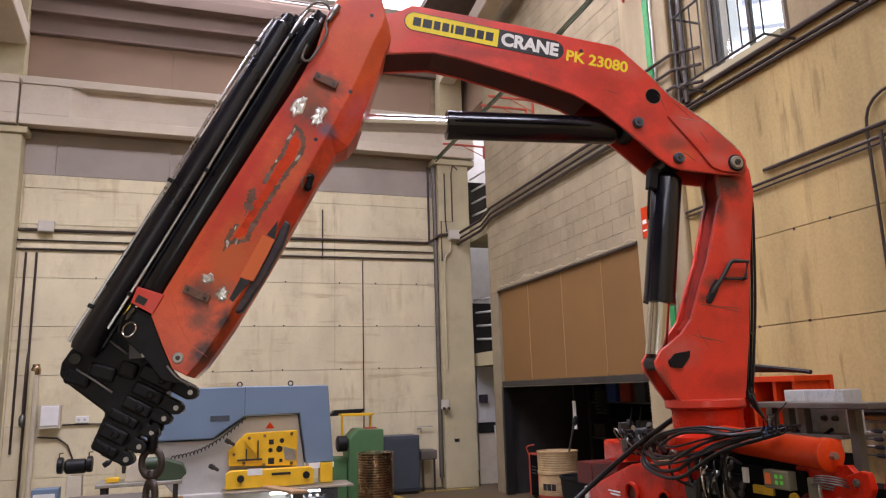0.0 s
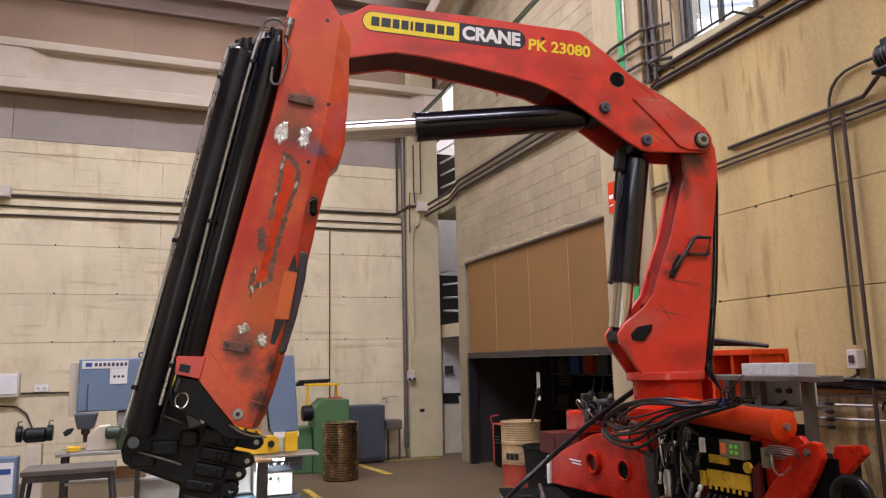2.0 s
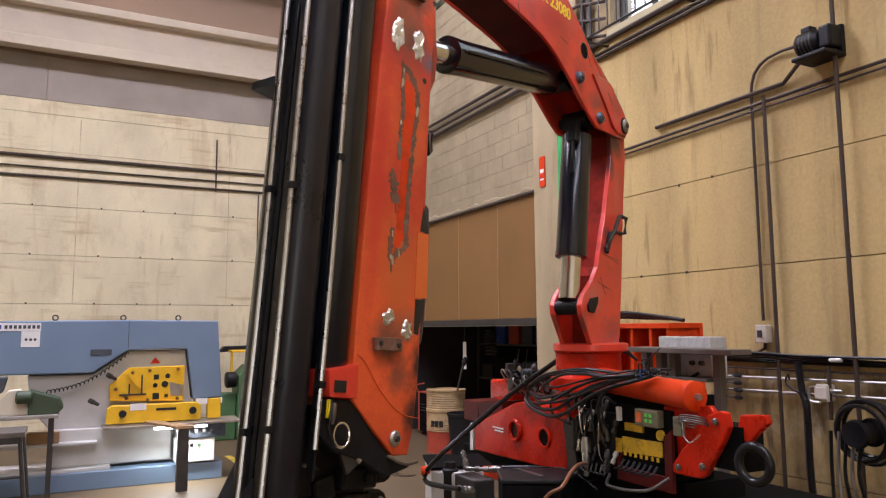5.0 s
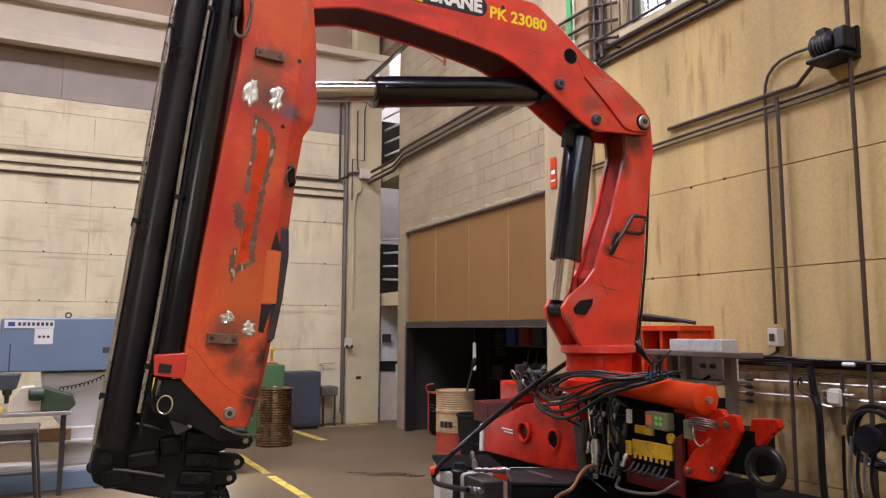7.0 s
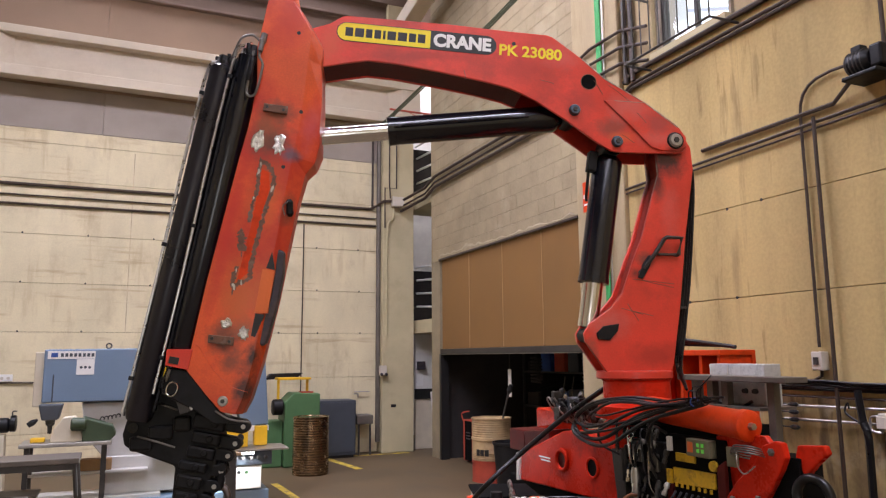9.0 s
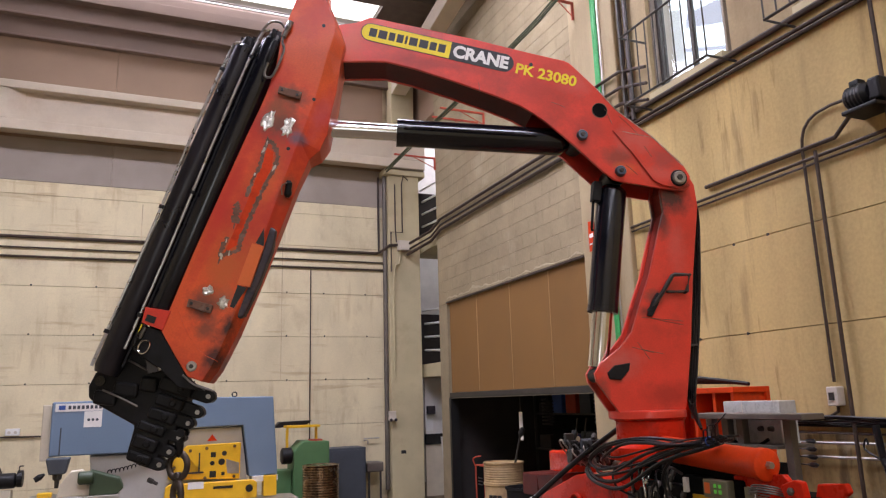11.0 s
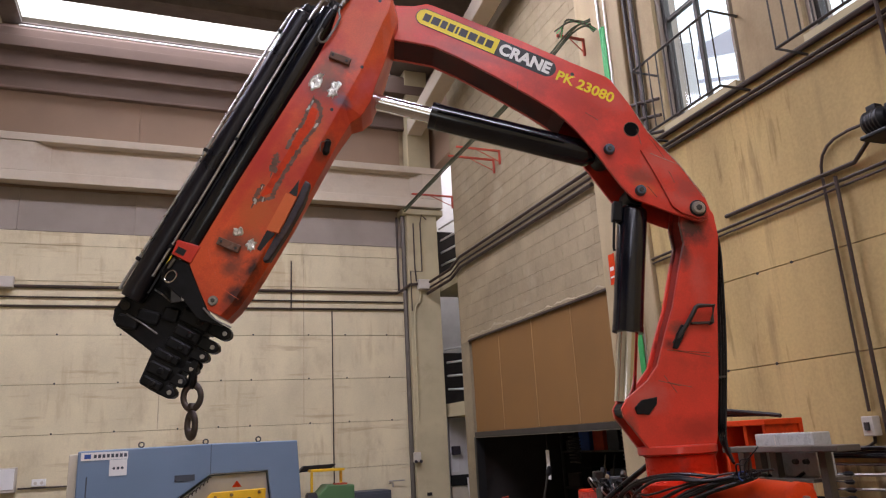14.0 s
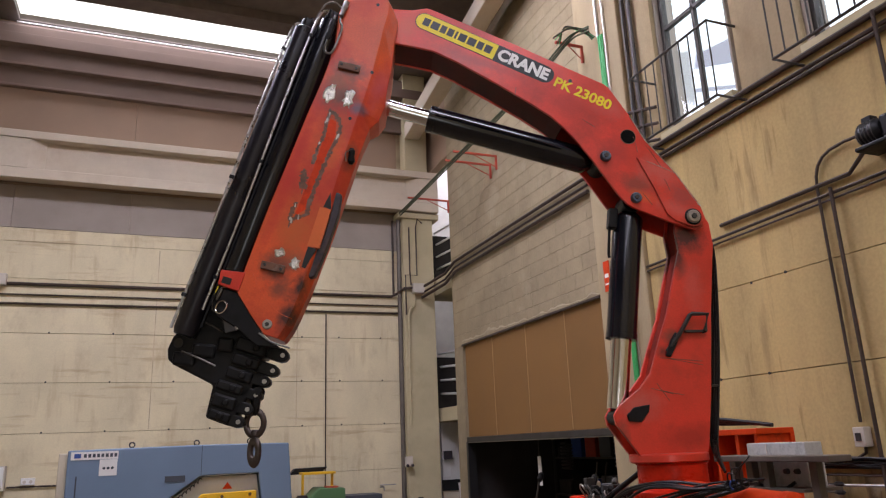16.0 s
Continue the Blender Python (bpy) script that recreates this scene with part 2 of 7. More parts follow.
M["decal_white"] = mat("white_decal", (0.85, 0.84, 0.80), 0.4, var=0.03, bump=0)
M["scrape"] = mat("bare_scraped_metal", (0.58, 0.53, 0.44), 0.32, 0.75, var=0.4, scale=18, bump=0.3, stain=(0.15, 0.12, 0.08), stain_amount=0.8, stain_scale=14)
M["foil"] = mat("crumpled_bare_metal", (0.80, 0.77, 0.70), 0.28, 0.95, var=0.3, scale=40, bump=0.5, grain=160, stain=(0.25, 0.21, 0.15), stain_amount=0.7, stain_scale=35, threshold=0.58)
M["old_adhesive"] = mat("dark_adhesive_residue", (0.16, 0.075, 0.045), 0.6, var=0.35, scale=16, stain=(0.35, 0.30, 0.24), stain_amount=0.5, stain_scale=12)
M["machine_blue"] = mat("grey_blue_machine_paint", (0.155, 0.225, 0.32), 0.45, var=0.08, scale=2, bump=0.03)
M["machine_grey"] = mat("light_grey_machine_paint", (0.52, 0.51, 0.48), 0.5, var=0.08)
M["machine_yellow"] = mat("yellow_machine_paint", (0.80, 0.47, 0.015), 0.42, var=0.1, scale=8, coat=0.2)
M["plate_yellow"] = mat("scuffed_yellow_plate", (0.62, 0.38, 0.012), 0.5, var=0.25, scale=9, stain=(0.06, 0.04, 0.015), stain_amount=0.75, stain_scale=16)
M["green"] = mat("green_machine_paint", (0.075, 0.17, 0.065), 0.5, var=0.15)
M["cabinet_dark"] = mat("dark_blue_grey_paint", (0.05, 0.06, 0.075), 0.5, var=0.15)
M["pipe_bright"] = mat("worn_bright_pipe", (0.48, 0.46, 0.44), 0.26, 0.95, var=0.2, scale=20, bump=0.03)
M["pipe_dark"] = mat("dull_steel_pipe", (0.20, 0.19, 0.175), 0.32, 0.9, var=0.3, scale=14)
M["dark_green"] = mat("dark_green_paint", (0.04, 0.065, 0.03), 0.5, var=0.2)
M["guard_grey"] = mat("grey_worn_steel_guard", (0.045, 0.038, 0.045), 0.45, 0.2, var=0.35, scale=12, stain=(0.14, 0.09, 0.07), stain_amount=0.5, stain_scale=9)
M["wood"] = mat("worn_wood", (0.38, 0.24, 0.12), 0.7, var=0.3, scale=4, stretch=(1, 8, 1))
M["table"] = mat("worn_steel_top", (0.15, 0.13, 0.11), 0.5, 0.4, var=0.25)
M["rust"] = mat("rusty_drum_steel", (0.44, 0.32, 0.20), 0.2, 0.97, var=0.4, scale=8, stain=(0.05, 0.03, 0.02), stain_amount=0.7, stain_scale=4)
M["drum_cream"] = mat("dirty_cream_drum_paint", (0.42, 0.29, 0.14), 0.6, var=0.25, scale=6, stain=(0.22, 0.12, 0.06), stain_amount=0.7, stain_scale=4)
M["drum_red"] = mat("red_drum_paint", (0.42, 0.06, 0.03), 0.6, var=0.25, scale=6)
M["bucket"] = mat("black_plastic", (0.012, 0.012, 0.013), 0.5, spec=0.3)
M["green_cloth"] = mat("green_strip", (0.06, 0.42, 0.12), 0.5, var=0.15)
M["rail_green"] = mat("green_grey_conductor", (0.085, 0.10, 0.055), 0.5, 0.3, var=0.3)
M["beige"] = mat("pale_enamel", (0.62, 0.55, 0.42), 0.5, var=0.1)
# near-black: the unlit room's shade is put into the wall colour
M["store_shade"] = mat("store_wall_shade", (0.03, 0.026, 0.024), 0.9, var=0.3)
# column core: duller, deeper red than the side plates
M["red_inner"] = mat("dull_dark_red_inner_face", (0.25, 0.018, 0.010), 0.8, var=0.3, scale=4, stain=(0.04, 0.015, 0.012), stain_amount=0.7, stain_scale=5, spec=0.12)
# base red: grime stains over a crane red darkened for the base's shade
M["red_base"] = mat("grimy_shaded_red_base_paint", (0.55, 0.022, 0.007), 0.24, var=0.25, scale=4, bump=0.05, stain=(0.07, 0.012, 0.008), stain_amount=0.75, stain_scale=3.5, threshold=0.55, spec=0.14)
M["copper_hose"] = mat("brown_rubber_hose", (0.21, 0.08, 0.032), 0.5, var=0.2)
M["blue_paint"] = mat("blue_paint", (0.03, 0.08, 0.30), 0.45)
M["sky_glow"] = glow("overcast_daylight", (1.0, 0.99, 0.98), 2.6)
M["win_glow"] = glow("window_daylight_outside", (0.93, 0.97, 1.0), 2.4)
# emission stands in for daylight falling on the neighbouring building
M["far_soffit"] = glow("far_soffit_glow", (0.80, 0.79, 0.92), 1.1)
M["far_wall"] = glow("far_wall_glow", (0.93, 0.93, 0.95), 1.1)
# emission for the strip added under the bench plate
M["bench_glow"] = glow("bench_glow_tube", (0.92, 0.96, 1.0), 14.0)
M["green_lamp"] = glow("green_indicator", (0.25, 0.8, 0.12), 0.3)


# ---- building helpers ----
def finish(name, bm, material, parent=None, label="", smooth=False, bevel=0.0):
    bmesh.ops.recalc_face_normals(bm, faces=bm.faces)
    me = bpy.data.meshes.new(name)
    bm.to_mesh(me)
    bm.free()
    me.materials.append(material)
    if smooth:
        for p in me.polygons:
            p.use_smooth = True
        me.set_sharp_from_angle(angle=radians(38))
    ob = new(name, me)
    if parent:
        ob.parent = parent
    if label:
        tagged(ob, label)
    if bevel:
        md = ob.modifiers.new("bevel", "BEVEL")
        md.width, md.segments, md.limit_method = bevel, 2, "ANGLE"
    return ob


part = finish


def add_box(bm, lo, hi):
    vs = [bm.verts.new((x, y, z)) for x in (lo[0], hi[0]) for y in (lo[1], hi[1]) for z in (lo[2], hi[2])]
    for f in ((0, 1, 3, 2), (4, 6, 7, 5), (0, 4, 5, 1), (2, 3, 7, 6), (0, 2, 6, 4), (1, 5, 7, 3)):
        bm.faces.new([vs[i] for i in f])
    return vs


def box(*pairs):
    bm = bmesh.new()
    for lo, hi in pairs:
        add_box(bm, lo, hi)
    return bm


def add_prism(bm, pts, axis, a, b):
    """A polygon of two coordinates drawn out along an axis ('x', 'y' or 'z') from a to b."""
    def at(p, c):
        return {"x": (c, p[0], p[1]), "y": (p[0], c, p[1]), "z": (p[0], p[1], c)}[axis]
    lo = [bm.verts.new(at(p, a)) for p in pts]
    hi = [bm.verts.new(at(p, b)) for p in pts]
    bm.faces.new(lo)
    bm.faces.new(hi[::-1])
    k = len(pts)
    for i in range(k):
        bm.faces.new((lo[i], hi[i], hi[(i + 1) % k], lo[(i + 1) % k]))


def prism(pts, axis, a, b):
    bm = bmesh.new()
    add_prism(bm, pts, axis, a, b)
    return bm


def add_turned(bm, p, q, rings, seg=20):
    """A turned body on the line from p to q; rings of (fraction along, radius)."""
    p, q = Vector(p), Vector(q)
    d = (q - p)
    m = d.to_track_quat("Z", "Y").to_matrix()
    loops = []
    for s, r in rings:
        c = p + d * s
        loops.append([bm.verts.new(c + m @ Vector((r * math.cos(2 * math.pi * i / seg), r * math.sin(2 * math.pi * i / seg), 0))) for i in range(seg)])
    for a, b in zip(loops, loops[1:]):
        for i in range(seg):
            bm.faces.new((a[i], a[(i + 1) % seg], b[(i + 1) % seg], b[i]))
    bm.faces.new(loops[0][::-1])
    bm.faces.new(loops[-1])


def rod(p, q, r, seg=14):
    bm = bmesh.new()
    add_turned(bm, p, q, [(0, r), (1, r)], seg)
    return bm


def turned(p, q, rings, seg=24):
    bm = bmesh.new()
    add_turned(bm, p, q, rings, seg)
    return bm


def add_tube(bm, path, r, seg=8):
    path = [Vector(p) for p in path]
    loops = []
    up = Vector((0.13, 0.21, 1)).normalized()
    for i, p in enumerate(path):
        d = (path[min(i + 1, len(path) - 1)] - path[max(i - 1, 0)]).normalized()
        a = d.cross(up)
        if a.length < 0.05:
            a = d.cross(Vector((1, 0.1, 0)))
        a.normalize()
        b = d.cross(a)
        loops.append([bm.verts.new(p + a * (r * math.cos(2 * math.pi * k / seg)) + b * (r * math.sin(2 * math.pi * k / seg))) for k in range(seg)])
    for a, b in zip(loops, loops[1:]):
        for i in range(seg):
            bm.faces.new((a[i], a[(i + 1) % seg], b[(i + 1) % seg], b[i]))
    bm.faces.new(loops[0][::-1])
    bm.faces.new(loops[-1])


def spline(points, n=8):
    """A smooth line through the points."""
    P = [Vector(p) for p in points]
    P = [P[0] * 2 - P[1]] + P + [P[-1] * 2 - P[-2]]
    out = []
    for i in range(1, len(P) - 2):
        for k in range(n):
            t = k / n
            a, b, c, d = P[i - 1], P[i], P[i + 1], P[i + 2]
            out.append(0.5 * ((2 * b) + (c - a) * t + (2 * a - 5 * b + 4 * c - d) * t * t + (3 * b - a - 3 * c + d) * t ** 3))
    out.append(P[-2])
    return out


def tube(points, r, seg=8, n=8, straight=False):
    bm = bmesh.new()
    add_tube(bm, points if straight else spline(points, n), r, seg)
    return bm


def ring(centre, normal, big, small, seg=28, seg2=8, stretch=1.0):
    bm = bmesh.new()
    m = Vector(normal).to_track_quat("Z", "Y").to_matrix()
    loops = []
    for i in range(seg):
        a = 2 * math.pi * i / seg
        loop = []
        for k in range(seg2):
            b = 2 * math.pi * k / seg2
            rr = big + small * math.cos(b)
            loop.append(bm.verts.new(Vector(centre) + m @ Vector((rr * math.cos(a), rr * math.sin(a) * stretch, small * math.sin(b)))))
        loops.append(loop)
    for i in range(seg):
        a, b = loops[i], loops[(i + 1) % seg]
        for k in range(seg2):
            bm.faces.new((a[k], b[k], b[(k + 1) % seg2], a[(k + 1) % seg2]))
    return bm


def thing(name, place, label, category, group="", kind=""):
    ob = new(name)
    ob.empty_display_size = 0.2
    ob.location = place
    return tagged(ob, label, category, group, kind)


def setting(ob, label, category):
    return tagged(ob, label, category, "", "structure")


def text_mesh(words, size, material, name, parent, matrix, depth=0.002, squeeze=1.0, bold=0.0):
    cu = bpy.data.curves.new(name, "FONT")
    cu.body, cu.size, cu.extrude, cu.offset = words, size, depth, bold
    cu.align_x, cu.align_y = "LEFT", "BOTTOM_BASELINE"
    tmp = new(name + "_curve", cu)
    dg = bpy.context.evaluated_depsgraph_get()
    me = bpy.data.meshes.new_from_object(tmp.evaluated_get(dg))
    bpy.data.objects.remove(tmp)
    bpy.data.curves.remove(cu)
    me.transform(matrix @ Matrix.Diagonal((squeeze, 1, 1, 1)))
    me.materials.clear()
    me.materials.append(material)
    ob = new(name, me)
    ob.parent = parent
    return ob


# ---- the hall ----
WX, WY = 5.2, 13.6          # faces of the east wall and of the north wall
LEFT, BACK = -11.0, -7.0

floor = setting(finish("floor", box(((LEFT - 0.3, BACK - 0.3, -0.2), (12.4, WY + 3.0, 0.0))), M["floor"]), "worn brown-grey concrete workshop floor with oil stains", "floor")


def wall_panels(parent, axis, face, us, zs, material, thick=0.05, gap=0.0025):
    """Panels of a wall, each a piece of its own; us and zs are the joint lines."""
    shared = {}
    for a, b in zip(us, us[1:]):
        for c, d in zip(zs, zs[1:]):
            key = (round(b - a, 3), round(d - c, 3))
            if key not in shared:
                w, h = (b - a) / 2 - gap / 2, (d - c) / 2 - gap / 2
                e = 0.003
                bm = bmesh.new()
                if axis == "y":
                    o = [bm.verts.new(p) for p in ((-w, 0, -h), (w, 0, -h), (w, 0, h), (-w, 0, h))]
                    i = [bm.verts.new(p) for p in ((-w + e, -thick, -h + e), (w - e, -thick, -h + e), (w - e, -thick, h - e), (-w + e, -thick, h - e))]
                else:
                    o = [bm.verts.new(p) for p in ((0, -w, -h), (0, w, -h), (0, w, h), (0, -w, h))]
                    i = [bm.verts.new(p) for p in ((-thick, -w + e, -h + e), (-thick, w - e, -h + e), (-thick, w - e, h - e), (-thick, -w + e, h - e))]
                bm.faces.new(i)
                for k in range(4):
                    bm.faces.new((o[k], o[(k + 1) % 4], i[(k + 1) % 4], i[k]))
                bmesh.ops.recalc_face_normals(bm, faces=bm.faces)
                me = bpy.data.meshes.new("panel")
                bm.to_mesh(me)
                bm.free()
                me.materials.append(material)
                shared[key] = me
            ob = new("panel", shared[key])
            ob.parent = parent
            u, z = (a + b) / 2, (c + d) / 2
            ob.location = (u, face + thick, z) if axis == "y" else (face + thick, u, z)


# north wall: cream panels below, grey band, brown panels above
wall_north = setting(finish("wall_north", box(((LEFT, WY + 0.05, 0), (5.15, WY + 0.3, ROOF_Z + 0.6))), M["joint"]), "tall wall of cream precast concrete panels with dark joints", "wall")
NX = [LEFT, -7.15, -2.9, 4.5]
wall_panels(wall_north, "y", WY, NX, [0.0, 0.6, 1.42, 2.24, 3.05, 3.87, 4.8, 5.44, 5.68], M["panel"])
wall_panels(wall_north, "y", WY, [LEFT, -7.2, -2.44, -0.58, 4.5], [5.68, 6.45], M["grey_panel"])
wall_panels(wall_north, "y", WY, [LEFT, -5.6, -0.60, 4.5], [6.45, 8.3, 9.6], M["brown_panel"])
for x, z0, z1 in ((-0.04, 2.26, 5.40), (2.46, 2.26, 5.40)):
    finish("mould_seam", box(((x - 0.008, WY - 0.0015, z0), (x + 0.008, WY + 0.01, z1))), M["seam_cream"], wall_north)
for z in (2.24, 3.05, 3.87):
    for x in (-3.0, -1.7, -0.75, 0.3, 1.0, 1.55, 2.6, 3.3, 4.1):
        bm = turned((0, 0.012, 0), (0, -0.004, 0), [(0, 0.016), (1, 0.016)], 8)
        b = finish("anchor_hole", bm, M["dark_steel"], wall_north)
        b.location = (x + 0.05 * math.sin(z * 7 + x), WY - 0.002, z + 0.012)

# east wall: block wall with the brown door, then a pillar, then cream panels
wall_east = setting(finish("wall_east", box(((WX + 0.05, BACK, 0), (WX + 0.35, 6.0 - 1.55, 5.0)), ((WX + 0.05, 4.45, 0), (WX + 0.35, 6.6, 5.0)),
                                             ((WX + 0.05, BACK, 7.4), (WX + 0.35, 6.6, ROOF_Z + 0.6)), ((WX + 0.05, 6.05, 5.0), (WX + 0.35, 6.6, 7.4)),
                                             ((WX + 0.05, 4.12, 5.0), (WX + 0.35, 4.88, 7.4)), ((WX + 0.05, BACK, 5.0), (WX + 0.35, 2.35, 7.4))), M["joint"]),
                    "side wall of stained cream concrete panels with windows high up", "wall")
wall_panels(wall_east, "x", WX, [BACK, -4.0, -1.5, 0.6, 6.6], [1.46, 2.32, 3.18, 5.0], M["panel_east"])
wall_panels(wall_east, "x", WX, [BACK, -4.0, -1.5, 0.6, 6.6], [0.0, 0.6, 1.46], M["panel_low"])
# panels round and above the windows take the shaded tone
wall_panels(wall_east, "x", WX, [4.12, 4.88], [5.0, 7.4], M["panel_upper"])
wall_panels(wall_east, "x", WX, [6.05, 6.6], [5.0, 7.4], M["panel_upper"])
wall_panels(wall_east, "x", WX, [BACK, -2.5, 2.35], [5.0, 7.4], M["panel_upper"])
wall_panels(wall_east, "x", WX, [BACK, -2.5, 2.35, 6.6], [7.4, ROOF_Z], M["panel_upper"])
for y, z in ((5.13, 3.17), (5.08, 2.32), (3.45, 3.18), (3.44, 2.33), (4.72, 3.18), (5.7, 2.32)):
    b = finish("anchor_hole", turned((0.012, 0, 0), (-0.006, 0, 0), [(0, 0.014), (1, 0.014)], 8), M["dark_steel"], wall_east)
    b.location = (WX, y, z)

DOOR_Y0, DOOR_Y1, DOOR_Z0, DOOR_Z1 = 7.65, 12.05, 1.93, 3.53
wall_blocks = setting(finish("wall_block_bay", box(((WX + 0.0055, 7.55, DOOR_Z1), (WX + 0.3, 12.5, 8.9)), ((WX, 7.55, 8.9), (WX + 0.3, 12.5, ROOF_Z + 0.6)), ((WX, 12.12, 0), (WX + 0.1, 12.5, DOOR_Z1))), M["block"]),
                      "bare concrete block wall above a wide workshop opening", "wall")
rw = random.Random(8)
bm = bmesh.new()
rough = [(7.6 + 0.06 * i, 0.03 + 0.10 * rw.random() ** 2 + 0.05 * (i > 40) * rw.random()) for i in range(76)]
edge = [(y, (rough[max(i - 1, 0)][1] + 2 * h + rough[min(i + 1, 75)][1]) / 4) for i, (y, h) in enumerate(rough)]
low = [bm.verts.new((WX - 0.012, y, DOOR_Z1 + 0.032)) for y, h in edge]
mid = [bm.verts.new((WX - 0.012 - 0.008 * rw.random(), y, DOOR_Z1 + 0.03 + h * 0.6)) for y, h in edge]
top = [bm.verts.new((WX + 0.002, y, DOOR_Z1 + 0.03 + h)) for y, h in edge]
for i in range(75):
    bm.faces.new((low[i], low[i + 1], mid[i + 1], mid[i]))
    bm.faces.new((mid[i], mid[i + 1], top[i + 1], top[i]))
finish("plaster_smear", bm, M["plaster_edge"], wall_blocks, "uneven pale plaster along the lintel")
BLOCK_Y, BLOCK_Z = 0.4125, 0.215
for row in range(25):
    z = DOOR_Z1 + 0.005 + BLOCK_Z * row
    cuts = [7.55 + BLOCK_Y * k - (BLOCK_Y / 2 if row % 2 else 0) for k in range(14)]
    cuts = sorted({min(12.5, max(7.55, c)) for c in cuts})
    wall_panels(wall_blocks, "x", WX, cuts, [z, min(z + BLOCK_Z, 8.9)], M["block_piece"], 0.005, 0.003)
pillar_east = setting(finish("pillar_east", box(((WX - 0.06, 6.6, 0), (WX + 0.35, 7.55, ROOF_Z + 0.6))), M["pillar"], bevel=0.02), "painted concrete pillar in the side wall", "pillar")
pillar_north = setting(finish("pillar_north", box(((4.5, 13.3, 0), (5.15, 13.95, 6.3)), ((4.4, 13.25, 6.3), (5.28, 13.95, 6.42)), ((4.6, 13.35, 6.42), (5.1, 13.95, ROOF_Z + 0.6))), M["concrete"], bevel=0.015),
                       "painted concrete corner pillar with a corbel", "pillar")
pillar_west = setting(finish("pillar_west", box(((-3.7, 13.3, 0), (-2.93, 13.95, 6.3)), ((-3.8, 13.25, 6.3), (-2.85, 13.95, 6.42)), ((-3.6, 13.35, 6.42), (-3.0, 13.95, ROOF_Z + 0.6))), M["concrete"], bevel=0.015),
                      "painted concrete pillar with a corbel on the end wall", "pillar")


def runway_beam(x0, x1):
    """A precast beam with thick ends and a recessed web between two flanges."""
    y0, y1 = 13.18, 13.62
    bm = bmesh.new()
    add_box(bm, (x0, y0 + 0.16, 6.5), (x1, y1, 7.36))
    add_box(bm, (x0, y0, 6.44), (x1, y0 + 0.2, 6.62))
    add_box(bm, (x0, y0 - 0.02, 7.16), (x1, y0 + 0.2, 7.3))
    for a, b, c in ((x0, x0 + 0.76, x0 + 1.0), (x1, x1 - 0.42, x1 - 0.66)):
        add_prism(bm, [(a, y0 + 0.004), (b, y0 + 0.004), (c, y0 + 0.158), (c, y0 + 0.18), (a, y0 + 0.18)], "z", 6.622, 7.158)
    return bm


setting(finish("beam_north", runway_beam(-2.98, 5.26), M["beam"], bevel=0.02), "pale precast concrete beam with recessed web on the end wall", "beam")
setting(finish("beam_north", runway_beam(-11.0, -3.02), M["beam"], bevel=0.02), "pale precast concrete beam with recessed web on the end wall", "beam")
EAVES = [(13.598, 9.47), (13.42, 9.47), (13.38, 9.40), (13.38, 9.25), (13.34, 9.24), (13.34, 9.03), (13.47, 9.0), (13.47, 8.71), (13.44, 8.70), (13.44, 8.66), (13.53, 8.64), (13.53, 8.32), (13.50, 8.31), (13.50, 8.27), (13.598, 8.26)]
eaves = setting(finish("eaves_beam", prism(EAVES, "x", LEFT, 5.1), M["eaves"], bevel=0.008), "brown stepped concrete eaves beam under the roof light", "beam")
finish("roof_light_ledge", box(((-2.7, 13.40, 9.472), (4.3, 13.55, 9.50))), M["white"], eaves, "pale sheet ledge under the roof light", bevel=0.004)
for k in range(34):
    finish("sheet_clip", box(((-2.55 + 0.2 * k, 13.41, 9.502), (-2.50 + 0.2 * k, 13.45, 9.53))), M["dark_steel"], eaves)


def rafter(x0, x1, z0):
    """A roof beam that rises from the end wall."""
    bm = bmesh.new()
    ends = []
    for y, dz in ((13.32, 0.0), (4.0, 1.425)):
        ends.append([bm.verts.new(v) for v in ((x0, y, z0 + dz), (x1, y, z0 + dz), (x1, y, z0 + dz + 0.34), (x0, y, z0 + dz + 0.34))])
    a, b = ends
    bm.faces.new(a)
    bm.faces.new(b[::-1])
    for i in range(4):
        bm.faces.new((a[i], b[i], b[(i + 1) % 4], a[(i + 1) % 4]))
    return bm


setting(finish("rafter_east", rafter(4.60, 4.92, 8.07), M["beam"], bevel=0.02), "long pale concrete rafter along the side wall", "beam")
setting(finish("rafter_west", rafter(-3.5, -2.96, 7.92), M["beam"], bevel=0.02), "long pale concrete rafter over the second pillar", "beam")

# roof with the openings of the roof lights
roof = bmesh.new()
HALL_LIGHTS = SKYLIGHTS[:4]
edges = sorted([(s[0], s[1]) for s in HALL_LIGHTS], reverse=True)
top = WY + 0.4
for y0, y1 in edges:
    add_box(roof, (LEFT - 0.3, y1, ROOF_Z), (WX + 0.4, top, ROOF_Z + 0.12))
    top = y0
add_box(roof, (LEFT - 0.3, BACK - 0.3, ROOF_Z), (WX + 0.4, top, ROOF_Z + 0.12))
for y0, y1, x0, x1, w in HALL_LIGHTS:
    add_box(roof, (LEFT - 0.3, y0, ROOF_Z), (x0, y1, ROOF_Z + 0.12))
    add_box(roof, (x1, y0, ROOF_Z), (WX + 0.4, y1, ROOF_Z + 0.12))
for i in range(9):
    y = 11.9 - i * 1.9
    add_box(roof, (LEFT, y, ROOF_Z - 0.18), (WX, y + 0.1, ROOF_Z + 0.002))
setting(finish("ceiling", roof, M["roof"]), "dark sheet roof on purlins with bright roof lights", "ceiling")
